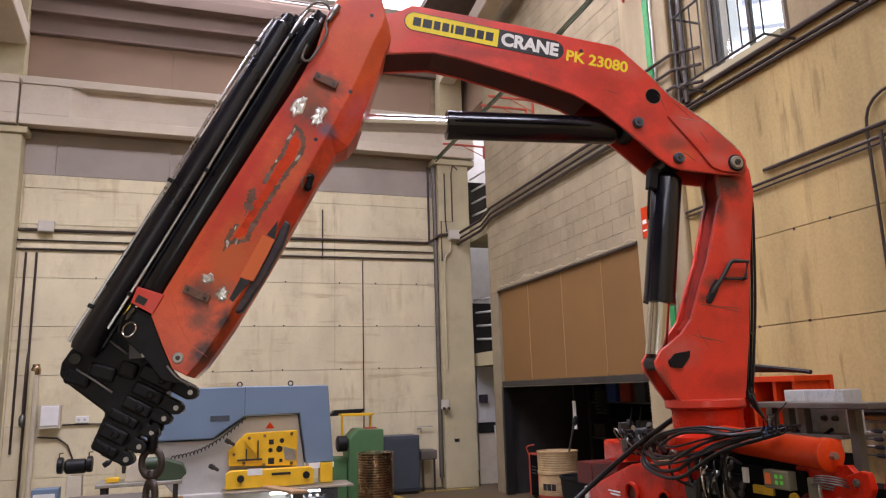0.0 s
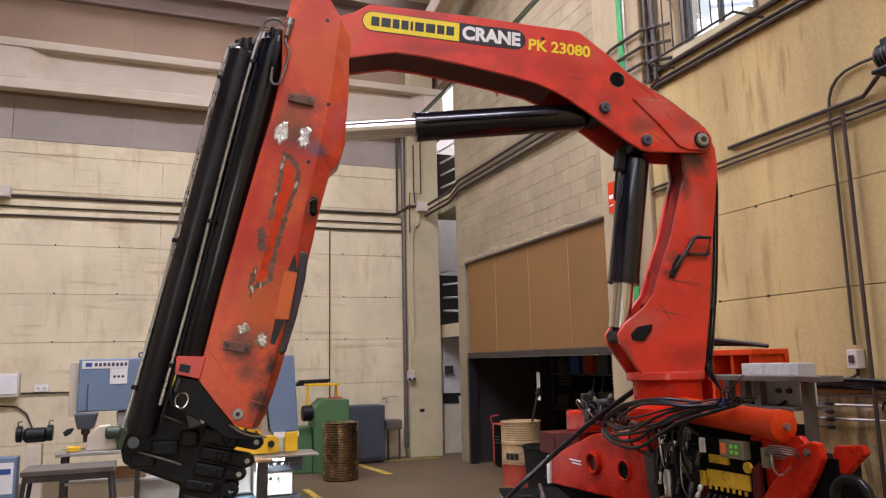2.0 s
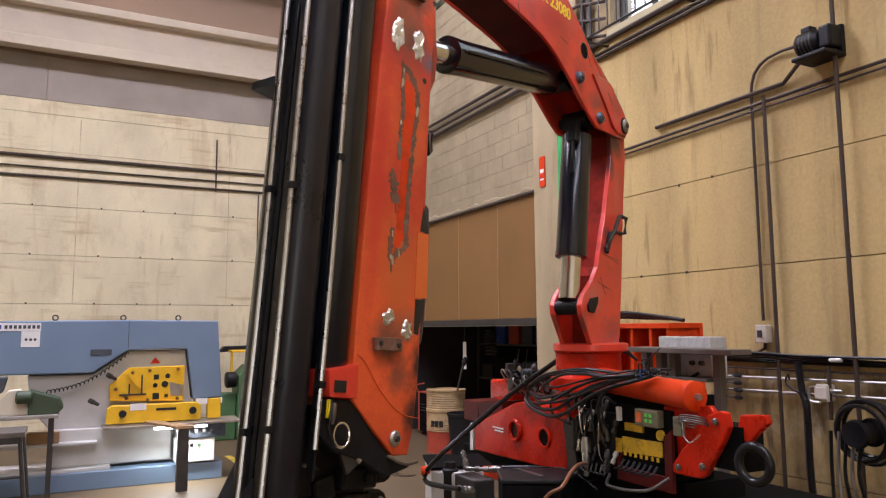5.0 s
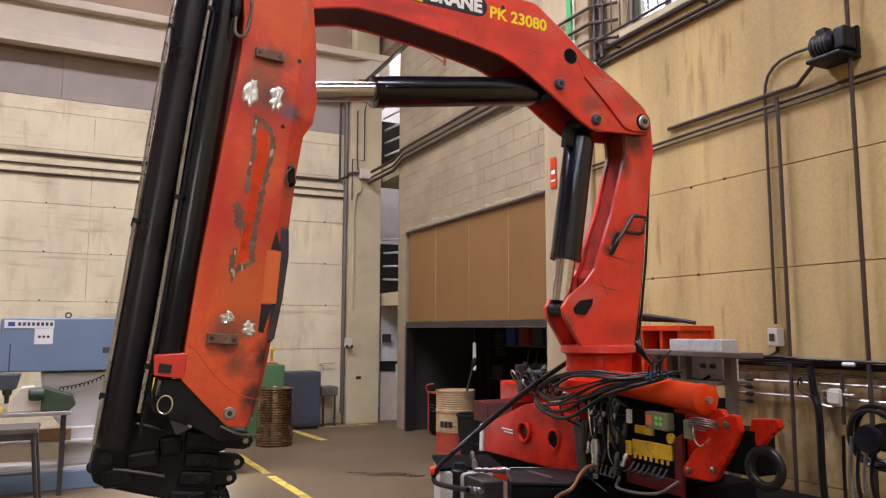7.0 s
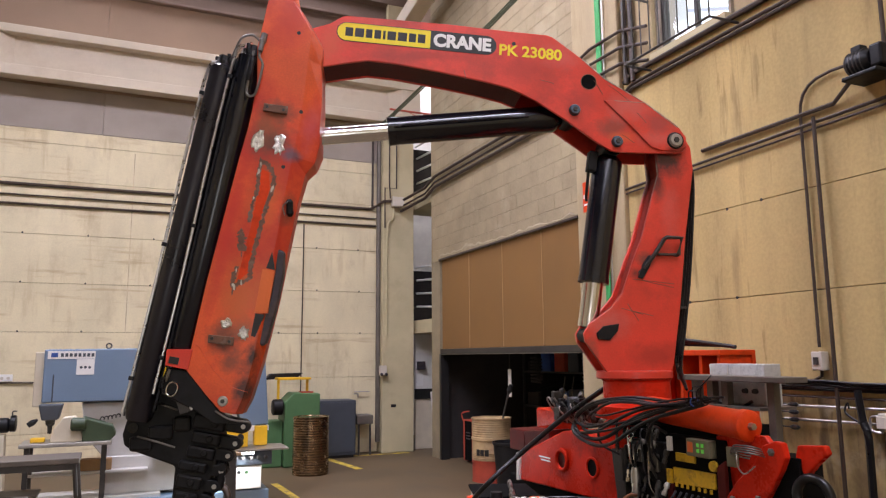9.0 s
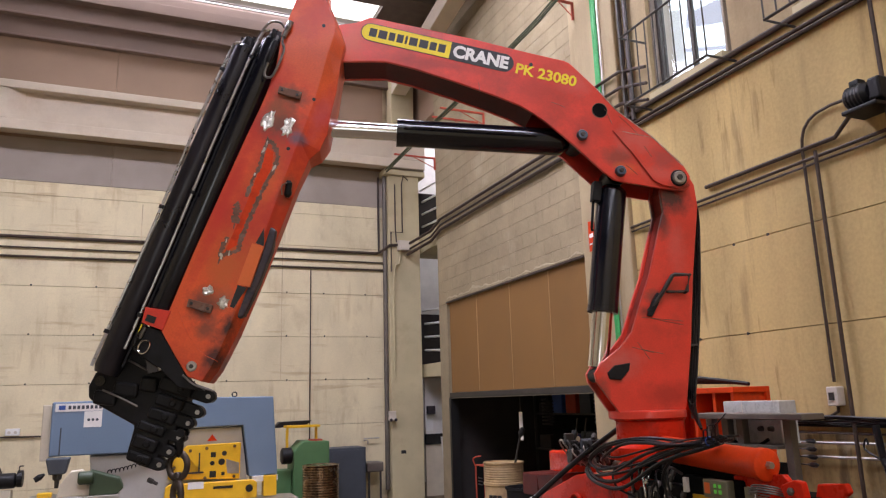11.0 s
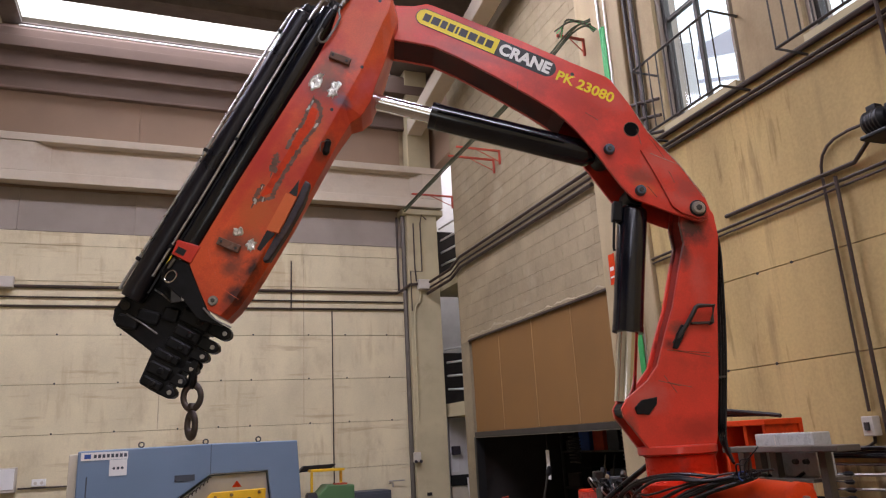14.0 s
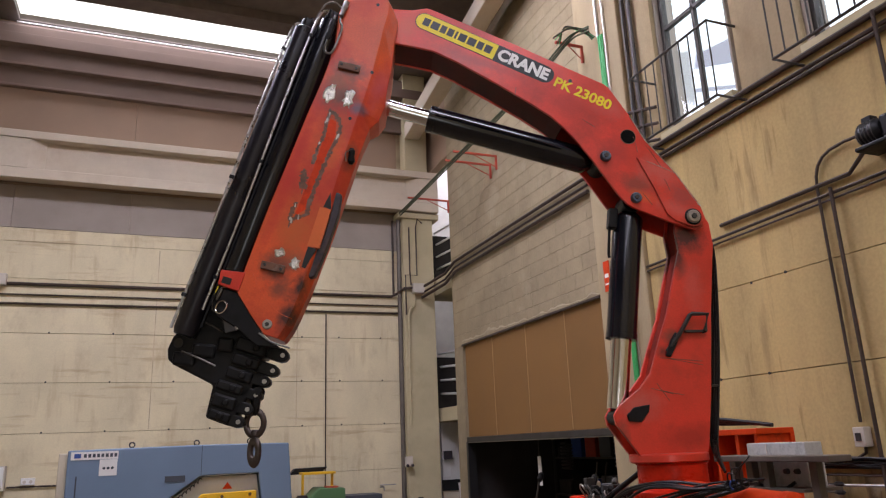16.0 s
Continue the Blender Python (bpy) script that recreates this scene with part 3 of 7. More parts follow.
for y0, y1, x0, x1, w in SKYLIGHTS:
    setting(finish("backdrop_sky", box(((x0 - 0.2, y0 - 0.2, ROOF_Z + 0.2), (x1 + 0.2, y1 + 0.2, ROOF_Z + 0.22))), M["sky_glow"]), "bright daylight seen through a roof light", "sky")
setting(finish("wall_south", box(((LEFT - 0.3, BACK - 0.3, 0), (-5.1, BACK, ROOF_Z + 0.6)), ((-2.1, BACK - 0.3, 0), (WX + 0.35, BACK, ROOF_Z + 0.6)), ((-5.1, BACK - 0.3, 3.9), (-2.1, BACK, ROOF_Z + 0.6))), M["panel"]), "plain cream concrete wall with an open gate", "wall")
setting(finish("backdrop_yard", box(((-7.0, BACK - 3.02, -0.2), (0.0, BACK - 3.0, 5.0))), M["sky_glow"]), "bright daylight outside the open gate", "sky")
setting(finish("wall_west", box(((LEFT - 0.3, BACK, 0), (LEFT, WY + 0.3, ROOF_Z + 0.6))), M["panel"]), "plain cream concrete wall", "wall")

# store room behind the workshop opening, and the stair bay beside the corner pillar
# store walls coloured almost black in place of deep shade
setting(finish("wall_store", box(((12.0, 6.3, 0), (12.2, 12.3, 3.6)), ((WX + 0.30, 6.3, 0), (12.0, 6.5, 3.6)), ((WX + 0.102, 12.12, 0), (12.0, 12.3, 3.6)), ((WX + 0.09, 6.52, 3.4), (12.0, 12.1, 3.5)), ((WX + 0.09, 6.3, 3.502), (12.0, 12.3, 3.526))), M["store_shade"]),
        "store room walls, near-black for the unlit room", "wall")
setting(finish("wall_stair", box(((8.0, 12.5, 0), (8.2, 16.2, ROOF_Z + 0.6)), ((5.15, 16.0, 0), (8.0, 16.2, ROOF_Z + 0.6)), ((WX + 0.3, 12.32, 0), (8.0, 12.48, ROOF_Z + 0.6)), ((5.15, 13.96, 0), (5.3, 16.0, ROOF_Z + 0.6)), ((5.15, 12.5, ROOF_Z + 0.4), (8.2, 13.9, ROOF_Z + 0.6)), ((5.15, 15.7, ROOF_Z + 0.4), (8.2, 16.2, ROOF_Z + 0.6))), M["white_wall"]), "white plastered walls of the stair bay", "wall")

door = setting(thing("door_1", (0, 0, 0), "", ""), "wide brown sheet-metal overhead door panel half raised", "door")
for i, (a, b) in enumerate(((7.65, 8.56), (8.56, 9.72), (9.72, 10.9), (10.9, 12.05))):
    finish("door_panel", box(((WX + 0.02, a + 0.006, DOOR_Z0), (WX + 0.06, b - 0.006, DOOR_Z1))), M["door_brown"], door)
for y in (8.56, 9.72, 10.9):
    finish("seam_strip", box(((WX + 0.012, y - 0.007, DOOR_Z0 + 0.01), (WX + 0.022, y + 0.007, DOOR_Z1 - 0.01))), M["seam"], door)
finish("door_track", box(((WX - 0.02, 7.6, 1.84), (WX + 0.1, 12.07, 1.926))), M["dark_steel"], door, "dark steel bottom rail", bevel=0.008)
finish("edge_strip", box(((WX - 0.024, 7.62, 1.826), (WX + 0.0, 12.02, 1.838))), M["pipe_dark"], door, "worn pale strip under the rail")
finish("door_jamb", box(((WX - 0.03, 12.0, 0), (WX + 0.12, 12.08, 1.84)),), M["black_line"], door, "dark steel door jamb")
finish("door_top_rail", box(((WX - 0.03, 7.6, DOOR_Z1), (WX - 0.002, 12.1, DOOR_Z1 + 0.03))), M["conduit"], door)


def window_unit(name, y0, y1, z0, z1):
    w = setting(thing(name, (0, 0, 0), "", ""), "tall steel-framed window with bright daylight and an iron guard", "window")
    f = 0.05
    finish("window_frame", box(((WX + 0.12, y0, z0), (WX + 0.2, y0 + f, z1)), ((WX + 0.12, y1 - f, z0), (WX + 0.2, y1, z1)), ((WX + 0.12, y0 + f, z0), (WX + 0.2, y1 - f, z0 + f)),
                               ((WX + 0.12, y0 + f, z1 - f), (WX + 0.2, y1 - f, z1)), ((WX + 0.13, (y0 + y1) / 2 - 0.02, z0 + f), (WX + 0.19, (y0 + y1) / 2 + 0.02, z1 - f))), M["dark_steel"], w)
    finish("window_sill", box(((WX - 0.04, y0 - 0.04, z0 - 0.1), (WX + 0.2, y1 + 0.04, z0 - 0.002))), M["concrete"], w)
    finish("reveal", box(((WX + 0.055, y0 - 0.03, z0), (WX + 0.34, y0 - 0.002, z1)), ((WX + 0.055, y1 + 0.002, z0), (WX + 0.34, y1 + 0.03, z1))), M["grey_panel"], w)
    pane = mat_glass
    for a, b in ((y0 + f, (y0 + y1) / 2 - 0.02), ((y0 + y1) / 2 + 0.02, y1 - f)):
        p = finish("pane", box(((WX + 0.155, a, z0 + f), (WX + 0.163, b, z1 - f))), pane, w)
        p.visible_shadow = False
    # guard basket: bars that stand off the wall
    g = WX - 0.36
    zb, zt = z0 - 0.17, z0 + 0.64
    ya, yb = y0 - 0.16, y1 + 0.07
    for z in (zb, zt):
        finish("guard_rail", tube([(WX, ya, z), (g, ya, z), (g, yb, z), (WX, yb, z)], 0.014, 6, straight=True), M["dark_steel"], w)
    n = max(8, int((yb - ya) / 0.135))
    for i in range(n + 1):
        y = ya + (yb - ya) * i / n
        finish("guard_bar", rod((g, y, zb), (g, y, zt if i < n - 1 else zt + 1.6), 0.008, 6), M["dark_steel"], w)
    finish("transom", box(((WX + 0.13, y0 + f, z0 + 1.3), (WX + 0.19, y1 - f, z0 + 1.34))), M["dark_steel"], w)
    return w


mat_glass = bpy.data.materials.new("window_glass")
mat_glass.use_nodes = True
gb = mat_glass.node_tree.nodes["Principled BSDF"]
gb.inputs["Base Color"].default_value = (0.9, 0.95, 1, 1)
gb.inputs["Roughness"].default_value = 0.05
gb.inputs["Transmission Weight"].default_value = 1.0
window_unit("window_1", 5.0, 6.03, 5.1, 7.38)
window_unit("window_2", 2.4, 4.08, 5.1, 7.38)
setting(finish("backdrop_outside", box(((6.6, 1.0, 3.5), (6.65, 7.5, 10.0))), M["win_glow"]), "pale daylight outside the windows", "sky")
# the neighbouring building as glowing cutouts before the backdrop: soffit, gutter and pale wall
neighbour = setting(finish("backdrop_roof", prism([(6.90, 6.60), (6.84, 6.78), (6.10, 6.66), (6.06, 6.27)], "x", 6.57, 6.595), M["far_soffit"]), "glowing cutout of a neighbouring building's pale grey roof edge", "building")
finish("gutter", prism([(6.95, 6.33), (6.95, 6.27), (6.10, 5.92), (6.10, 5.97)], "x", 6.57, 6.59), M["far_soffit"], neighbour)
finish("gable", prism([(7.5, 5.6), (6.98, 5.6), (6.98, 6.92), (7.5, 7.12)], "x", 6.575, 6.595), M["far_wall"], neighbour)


# ---- conduits and fittings on the walls ----
def run(name, pts, r, label, material="conduit", straight=True):
    return tagged(finish(name, tube(pts, r, 7, straight=straight), M[material], smooth=True), label, "conduit")


NY = WY - 0.03
CL = "dark brown electrical conduit fixed along the wall"
run("conduit", [(LEFT, NY, 4.66), (4.32, NY, 4.72), (4.42, NY - 0.1, 4.76), (4.5, 13.26, 4.83), (4.7, 13.26, 4.85)], 0.028, CL)
run("conduit", [(LEFT, NY, 4.49), (4.45, NY, 4.53)], 0.014, CL)
run("conduit", [(LEFT, NY, 4.33), (4.48, NY, 4.38)], 0.02, CL)
run("conduit", [(3.0, NY, 4.33), (3.0, NY, 0.9)], 0.011, CL)
wp = thing("water_pipe", (-2.48, 13.5, 0), "pale painted standpipe with a rusty top collar on the end wall", "pipe")
finish("pipe", rod((0, 0, 0), (0, 0, 2.3), 0.055, 14), M["beige"], wp, smooth=True)
finish("collar", turned((0, 0, 2.25), (0, 0, 2.42), [(0, 0.062), (0.15, 0.075), (0.6, 0.075), (0.7, 0.06), (1, 0.055)], 14), M["rust"], wp, "rusty collar", True)
finish("valve", turned((-0.13, -0.06, 1.42), (-0.13, -0.06, 1.62), [(0, 0.03), (0.2, 0.055), (0.5, 0.06), (0.8, 0.055), (1, 0.03)], 12), M["pipe_dark"], wp, "dull steel valve", True)
finish("branch", tube([(-0.13, 0.0, 2.6), (-0.13, -0.06, 2.3), (-0.13, -0.06, 1.6)], 0.022, 8), M["conduit"], wp, "", True)
run("conduit", [(2.22, NY, 4.34), (2.22, NY, 5.3)], 0.014, CL)
run("conduit", [(4.36, NY - 0.03, 6.3), (4.36, NY - 0.03, 4.72)], 0.022, CL)
run("conduit", [(4.46, 13.45, 6.3), (4.46, 13.45, 0.2)], 0.045, "dark grey-brown downpipe beside the corner pillar", "table")
run("conduit", [(4.62, 13.26, 6.1), (4.62, 13.26, 5.2), (4.64, 13.26, 4.9)], 0.014, CL)
run("conduit", [(4.9, 13.24, 6.2), (4.8, 13.24, 6.28), (4.76, 13.24, 6.1), (4.76, 13.24, 5.1), (4.52, 13.24, 5.1), (4.52, 13.24, 4.3)], 0.014, CL)
run("conduit", [(4.72, 13.26, 4.8), (4.7, 13.26, 4.5), (4.58, 13.26, 4.2), (4.57, 13.26, 2.2)], 0.02, CL, "concrete", False)
for z0, r in ((5.13, 0.028), (5.02, 0.02), (4.93, 0.03)):
    run("conduit", [(4.85, 13.24, z0 - 0.28), (WX - 0.05, 12.7, z0 - 0.1), (WX - 0.05, 12.2, z0 + 0.02), (WX - 0.05, 7.6, z0 + 0.02)], r, CL)
junction = thing("junction_box", (4.78, 13.24, 4.83), "beige junction box on the corner pillar", "junction box")
finish("body", box(((-0.12, -0.06, -0.1), (0.12, 0.06, 0.1))), M["grey_box"], junction, bevel=0.01)
finish("lid", box(((-0.11, -0.075, -0.09), (0.11, -0.062, 0.09))), M["grey_box"], junction, bevel=0.006)
# black plate on the face stands for the shade of a recess
finish("cast_recess", box(((4.68, 13.297, 0.84), (4.78, 13.31, 0.90))), M["black_line"], pillar_north, "dark plate drawn as a cast recess")
valve = thing("pipe_valve", (4.50, 13.27, 1.54), "pale valve with handles on the pillar pipes", "valve")
finish("body", box(((-0.07, -0.05, -0.09), (0.07, 0.025, 0.09))), M["grey_box"], valve, bevel=0.012)
for dx in (-0.045, 0.05):
    finish("handle", turned((dx, -0.05, -0.07), (dx, -0.09, -0.075), [(0, 0.02), (0.5, 0.03), (1, 0.028)], 10), M["guard_grey"], valve, "", True)
lb = copy_thing(junction, pose(-2.5, WY - 0.08, 4.74))
tagged(lb, "beige junction box on the end wall conduit")

EX = WX - 0.03
for z, r in ((5.0, 0.03), (4.88, 0.02), (4.83, 0.022)):
    run("conduit", [(EX, 6.55, z - 0.06), (EX, 6.4, z), (EX, 1.0, z)], r, CL)
run("conduit", [(EX, 5.38, 3.81), (EX, 3.9, 3.81), (EX - 0.1, 3.6, 3.95)], 0.0195, CL)
run("conduit", [(EX, 6.6, 3.68), (EX, 0.5, 3.75)], 0.0150, CL)
run("conduit", [(EX, 6.6, 3.63), (EX, 0.5, 3.7)], 0.0097, CL)
run("conduit", [(EX - 0.05, 3.72, 4.06), (EX, 3.9, 4.09), (EX, 4.04, 4.075), (EX, 4.12, 4.04), (EX, 4.18, 3.98), (EX, 4.21, 3.9), (EX, 4.22, 3.8), (EX, 4.22, 1.85)], 0.0135, CL)
run("conduit", [(EX - 0.03, 4.075, 3.75), (EX - 0.03, 4.07, 0.05)], 0.0165, CL)
run("conduit", [(EX - 0.05, 3.4, 5.0), (EX - 0.05, 3.4, 0.05)], 0.0175, CL)
run("conduit", [(EX, 4.21, 1.72), (EX, 4.22, 1.62), (EX, 4.3, 1.58), (EX, 5.0, 1.58)], 0.0135, CL)
run("conduit", [(EX, 5.2, 1.52), (EX, 0.5, 1.53)], 0.0240, CL, "black_dirty")
run("conduit", [(EX - 0.02, 4.62, 1.37), (EX - 0.02, 2.5, 1.41)], 0.0105, "bright steel pipe along the wall", "steel")
run("conduit", [(EX - 0.02, 4.6, 1.26), (EX - 0.02, 2.5, 1.3)], 0.0105, "bright steel pipe along the wall", "steel")
run("conduit", [(EX - 0.05, 3.88, 1.52), (EX - 0.07, 3.84, 1.3), (EX - 0.08, 3.80, 1.15), (EX - 0.09, 3.79, 0.6), (EX - 0.05, 3.76, 0.02)], 0.0285, "thick black cable hanging down the wall", "rubber", False)
run("conduit", [(EX - 0.05, 3.62, 1.5), (EX - 0.05, 3.62, 1.1)], 0.0150, CL)
sw = thing("switch_box", (WX - 0.05, 4.21, 1.74), "grey wall switch box with a conduit", "switch")
finish("body", box(((-0.04, -0.05, -0.075), (0.045, 0.05, 0.075))), M["grey_box"], sw, bevel=0.008)
finish("toggle", box(((-0.055, -0.02, -0.03), (-0.041, 0.02, 0.03))), M["dark_steel"], sw)
lbx = thing("terminal_box", (WX - 0.08, 3.665, 1.295), "pale grey terminal box between wall pipes", "junction box")
finish("body", box(((-0.04, -0.05, -0.065), (0.06, 0.045, 0.065))), M["grey_box"], lbx, bevel=0.01)
finish("lid", box(((-0.052, -0.05, -0.045), (-0.041, 0.05, 0.045))), M["grey_box"], lbx, bevel=0.006)
finish("pipe_loop", tube([(-0.01, 0.03, 0.045), (-0.02, 0.09, 0.04), (-0.02, 0.115, 0.02), (-0.02, 0.115, -0.05), (-0.02, 0.09, -0.07), (-0.01, 0.03, -0.075)], 0.009, 7), M["steel"], lbx, "bright bent pipe", True)
finish("gland", turned((0.0, -0.045, 0.02), (0.0, -0.14, 0.022), [(0, 0.02), (0.2, 0.02), (0.25, 0.012), (0.6, 0.012), (0.65, 0.016), (1, 0.012)], 10), M["steel"], lbx, "", True)
rw2 = random.Random(40)
for k in range(4):
    pts = [(EX - 0.03 - 0.01 * k, 4.75 - 0.28 * i, 1.525 + 0.018 * k - 0.012 + 0.02 * rw2.random()) for i in range(9)]
    run("conduit", pts, 0.008 + 0.003 * (k % 2), "slack black cable lying along the wall conduit", "rubber", False)
run("conduit", [(EX - 0.01, 4.66, 1.45), (EX - 0.01, 2.5, 1.455)], 0.007, CL)
run("conduit", [(EX - 0.03, 3.98, 1.38), (EX - 0.07, 3.96, 1.42), (EX - 0.06, 3.99, 1.35), (EX - 0.06, 3.90, 1.29), (EX - 0.05, 3.84, 1.26)], 0.008, "thin black cable looped from the pipe", "rubber", False)
plug = thing("cable_splice", (EX - 0.06, 3.55, 1.545), "white taped cable splice on the wall cables", "cable splice")
finish("tape", turned((0, 0.05, 0), (0, -0.05, 0.003), [(0, 0.012), (0.1, 0.018), (0.9, 0.018), (1, 0.012)], 10), M["white"], plug, "", True)
peg_rack = thing("peg_rack", (WX - 0.05, 4.7, 1.17), "narrow dark steel rack fixed on the wall", "rack")
finish("strip", box(((-0.02, -0.015, 0.0), (0.048, 0.015, 0.26))), M["dark_steel"], peg_rack, bevel=0.003)
for i in range(4):
    hook = thing("wall_peg", (WX - 0.06, 4.50, 1.383 - i * 0.062), "dark peg on the wall rack", "peg", "wall pegs")
    finish("stem", rod((-0.02, 0.2, 0), (-0.02, 0.02, 0), 0.006, 6), M["dark_steel"], hook)
    finish("bulb", turned((-0.02, 0.02, 0), (-0.02, -0.07, 0), [(0, 0.012), (0.3, 0.02), (0.8, 0.02), (1, 0.008)], 8), M["rubber"], hook)

# winch motor bracket high on the side wall
motor = thing("hoist_motor", (WX, 3.53, 3.99), "black electric hoist motor on a wall bracket", "motor")
finish("housing", turned((-0.16, 0.15, 0.02), (-0.16, -0.08, 0.02), [(0, 0.06), (0.03, 0.09), (0.12, 0.11), (0.8, 0.11), (0.9, 0.09), (1, 0.08)], 18), M["black_dirty"], motor, smooth=True)
finish("bracket", box(((-0.3, -0.2, -0.15), (0.0, 0.14, -0.11)), ((-0.05, -0.2, -0.11), (0.0, 0.14, 0.15))), M["black_dirty"], motor, bevel=0.01)
finish("gearbox", box(((-0.22, -0.2, -0.08), (-0.06, -0.08, 0.13))), M["black_dirty"], motor, bevel=0.02)
finish("terminal_box", box(((-0.2, 0.0, 0.12), (-0.1, 0.1, 0.18))), M["black_dirty"], motor, bevel=0.01)
for k in range(5):
    finish("cooling_rib", ring((-0.16, 0.11 - 0.035 * k, 0.02), (0, 1, 0), 0.112, 0.006, 16, 5), M["dark_steel"], motor)
for piece in motor.children:
    piece.data.transform(Matrix.Scale(0.86, 4))

# the busbar that runs out from the corner along the side wall on red brackets
bus = thing("busbar_rail", (0, 0, 0), "green-brown conductor rails on red wall brackets", "rail")
for dx, dz in ((0, 0), (0.06, 0.03), (0.03, -0.04)):
    finish("rail", tube([(4.42 + dx, 13.25, 6.38 + dz), (4.42 + dx, 10.6, 6.41 + dz), (4.43 + dx, 8.7, 6.42 + dz), (4.47 + dx, 7.9, 6.50 + dz), (4.62 + dx, 7.5, 6.68 + dz), (4.84 + dx, 7.22, 6.96 + dz), (5.0, 7.0, 6.98 + dz)], 0.013, 6), M["rail_green"], bus, "", True)
for y, z, x0 in ((12.48, 6.45, 4.35), (10.52, 6.45, 4.35), (10.28, 6.52, 4.40), (7.39, 6.95, 4.72)):
    end = WX if y > 7.6 else WX - 0.06
    finish("bracket", box(((x0, y - 0.015, z - 0.015), (end, y + 0.015, z + 0.015)), ((end - 0.03, y - 0.015, z - 0.24), (end - 0.001, y + 0.015, z - 0.015))), M["drum_red"], bus, "thin red angle bracket")
    finish("brace", tube([(end - 0.012, y, z - 0.2), (x0 + 0.45 * (end - x0), y, z - 0.01)], 0.008, 5, straight=True), M["drum_red"], bus)
for k in range(7):
    a = 0.9 * k
    finish("loose_cable", tube([(4.72 + 0.05 * math.sin(a), 7.36, 6.88 + 0.02 * k), (4.78, 7.25 - 0.02 * k, 7.05 + 0.04 * math.sin(a)), (4.95, 7.1, 7.0 + 0.03 * math.cos(a)), (5.06, 6.97 + 0.012 * k, 6.85)], 0.007, 5), M[("rail_green", "green_cloth", "conduit")[k % 3]], bus, "", True)
for k in range(4):
    run("conduit", [(WX - 0.08 - 0.012 * (k % 2), 6.905 + 0.022 * k, 6.86), (WX - 0.085, 6.90 + 0.024 * k, 5.6), (WX - 0.08, 6.905 + 0.02 * k, 0.2)], 0.0125, "bright green cable running down the pillar", "green_cloth", False)
run("conduit", [(WX - 0.09, 6.98, ROOF_Z), (WX - 0.09, 6.98, 6.85)], 0.016, "pale steel conduit on the pillar", "steel")
run("conduit", [(WX - 0.09, 6.84, ROOF_Z), (WX - 0.09, 6.84, 0.2)], 0.010, "pale wire beside the green cables", "steel")
for z in (5.55, 5.35, 5.15):
    run("conduit", [(WX - 0.08, 7.6, z - 0.05), (WX - 0.1, 7.1, z + 0.02), (WX - 0.1, 6.5, z), (WX - 0.04, 6.1, z - 0.1)], 0.02, CL)
for y in (6.48, 6.36):
    run("conduit", [(EX - 0.02, y, 8.4), (EX - 0.02, y, 4.9)], 0.03, CL)
sign = thing("fire_sign", (WX - 0.07, 7.33, 3.74), "small red and white wall sign", "sign")
finish("plate", box(((-0.006, -0.06, -0.19), (0.0, 0.06, 0.19))), M["red_bright"], sign)
finish("symbol", box(((-0.009, -0.04, -0.02), (-0.0065, 0.04, 0.03)), ((-0.009, -0.04, -0.11), (-0.0065, 0.04, -0.09))), M["decal_white"], sign)

setting(finish("wall_stair_head", box(((WX + 0.02, 12.505, 7.45), (WX + 0.25, 13.94, ROOF_Z + 0.3))), M["brown_panel"]), "reddish brown wall above the stair bay opening", "wall")

# stair bay: landing slabs and white rails
bay = setting(thing("stair_landing", (0, 0, 0), "", ""), "concrete landings with white rails in the stair bay", "landing")
for z, deep in ((2.5, 0.25), (5.1, 0.36)):
    finish("slab", box(((WX + 0.02, 12.52, z - deep), (7.9, 13.94, z))), M["concrete"], bay)
finish("low_partition", box(((5.3, 13.60, 0.0), (7.9, 13.66, 0.96))), M["beige"], bay)
finish("dark_strip", box(((5.3, 13.58, 0.962), (7.9, 13.66, 1.16))), M["black_line"], bay)
finish("back_wall", box(((5.3, 13.60, 1.162), (7.9, 13.66, 2.24))), M["white_wall"], bay)
finish("meter_box", box(((5.32, 13.50, 1.54), (5.48, 13.595, 1.70))), M["guard_grey"], bay, "small grey box on the wall", bevel=0.01)
finish("notice", box(((5.32, 13.585, 1.22), (5.46, 13.598, 1.46))), M["white"], bay, "white notice on the wall")
finish("leaning_board", prism([(13.2, 0.0), (13.3, 0.0), (13.57, 1.1), (13.5, 1.1)], "x", 5.6, 5.63), M["white_wall"], bay)
for z0 in (2.5, 5.1):
    for k in range(4):
        z = z0 + 0.22 + 0.27 * k
        finish("rail", rod((WX + 0.25, 12.5, z), (WX + 0.25, 13.97, z + 0.1), 0.022, 8), M["white"], bay)
    # near-black sheet placed behind the rails for the dark depth
    finish("dark_backing", box(((WX + 0.1, 13.88, z0 + 0.002), (7.9, 13.93, z0 + 1.05))), M["store_shade"], bay)

# yellow floor markings
for k, pts in enumerate(([(3.3, 13.25), (3.42, 13.27), (3.62, 11.66), (3.5, 11.64)], [(2.0, 10.85), (2.1, 10.87), (2.17, 9.3), (2.07, 9.28)], [(2.08, 9.1), (2.18, 9.1), (2.3, 7.2), (2.2, 7.2)], [(3.3, 13.14), (5.0, 13.14), (5.0, 13.22), (3.3, 13.22)])):
    setting(finish("floor_marking", prism(pts, "z", 0.0, 0.004), M["yellow_line"]), "worn yellow line painted on the floor", "floor marking")


ro = random.Random(14)
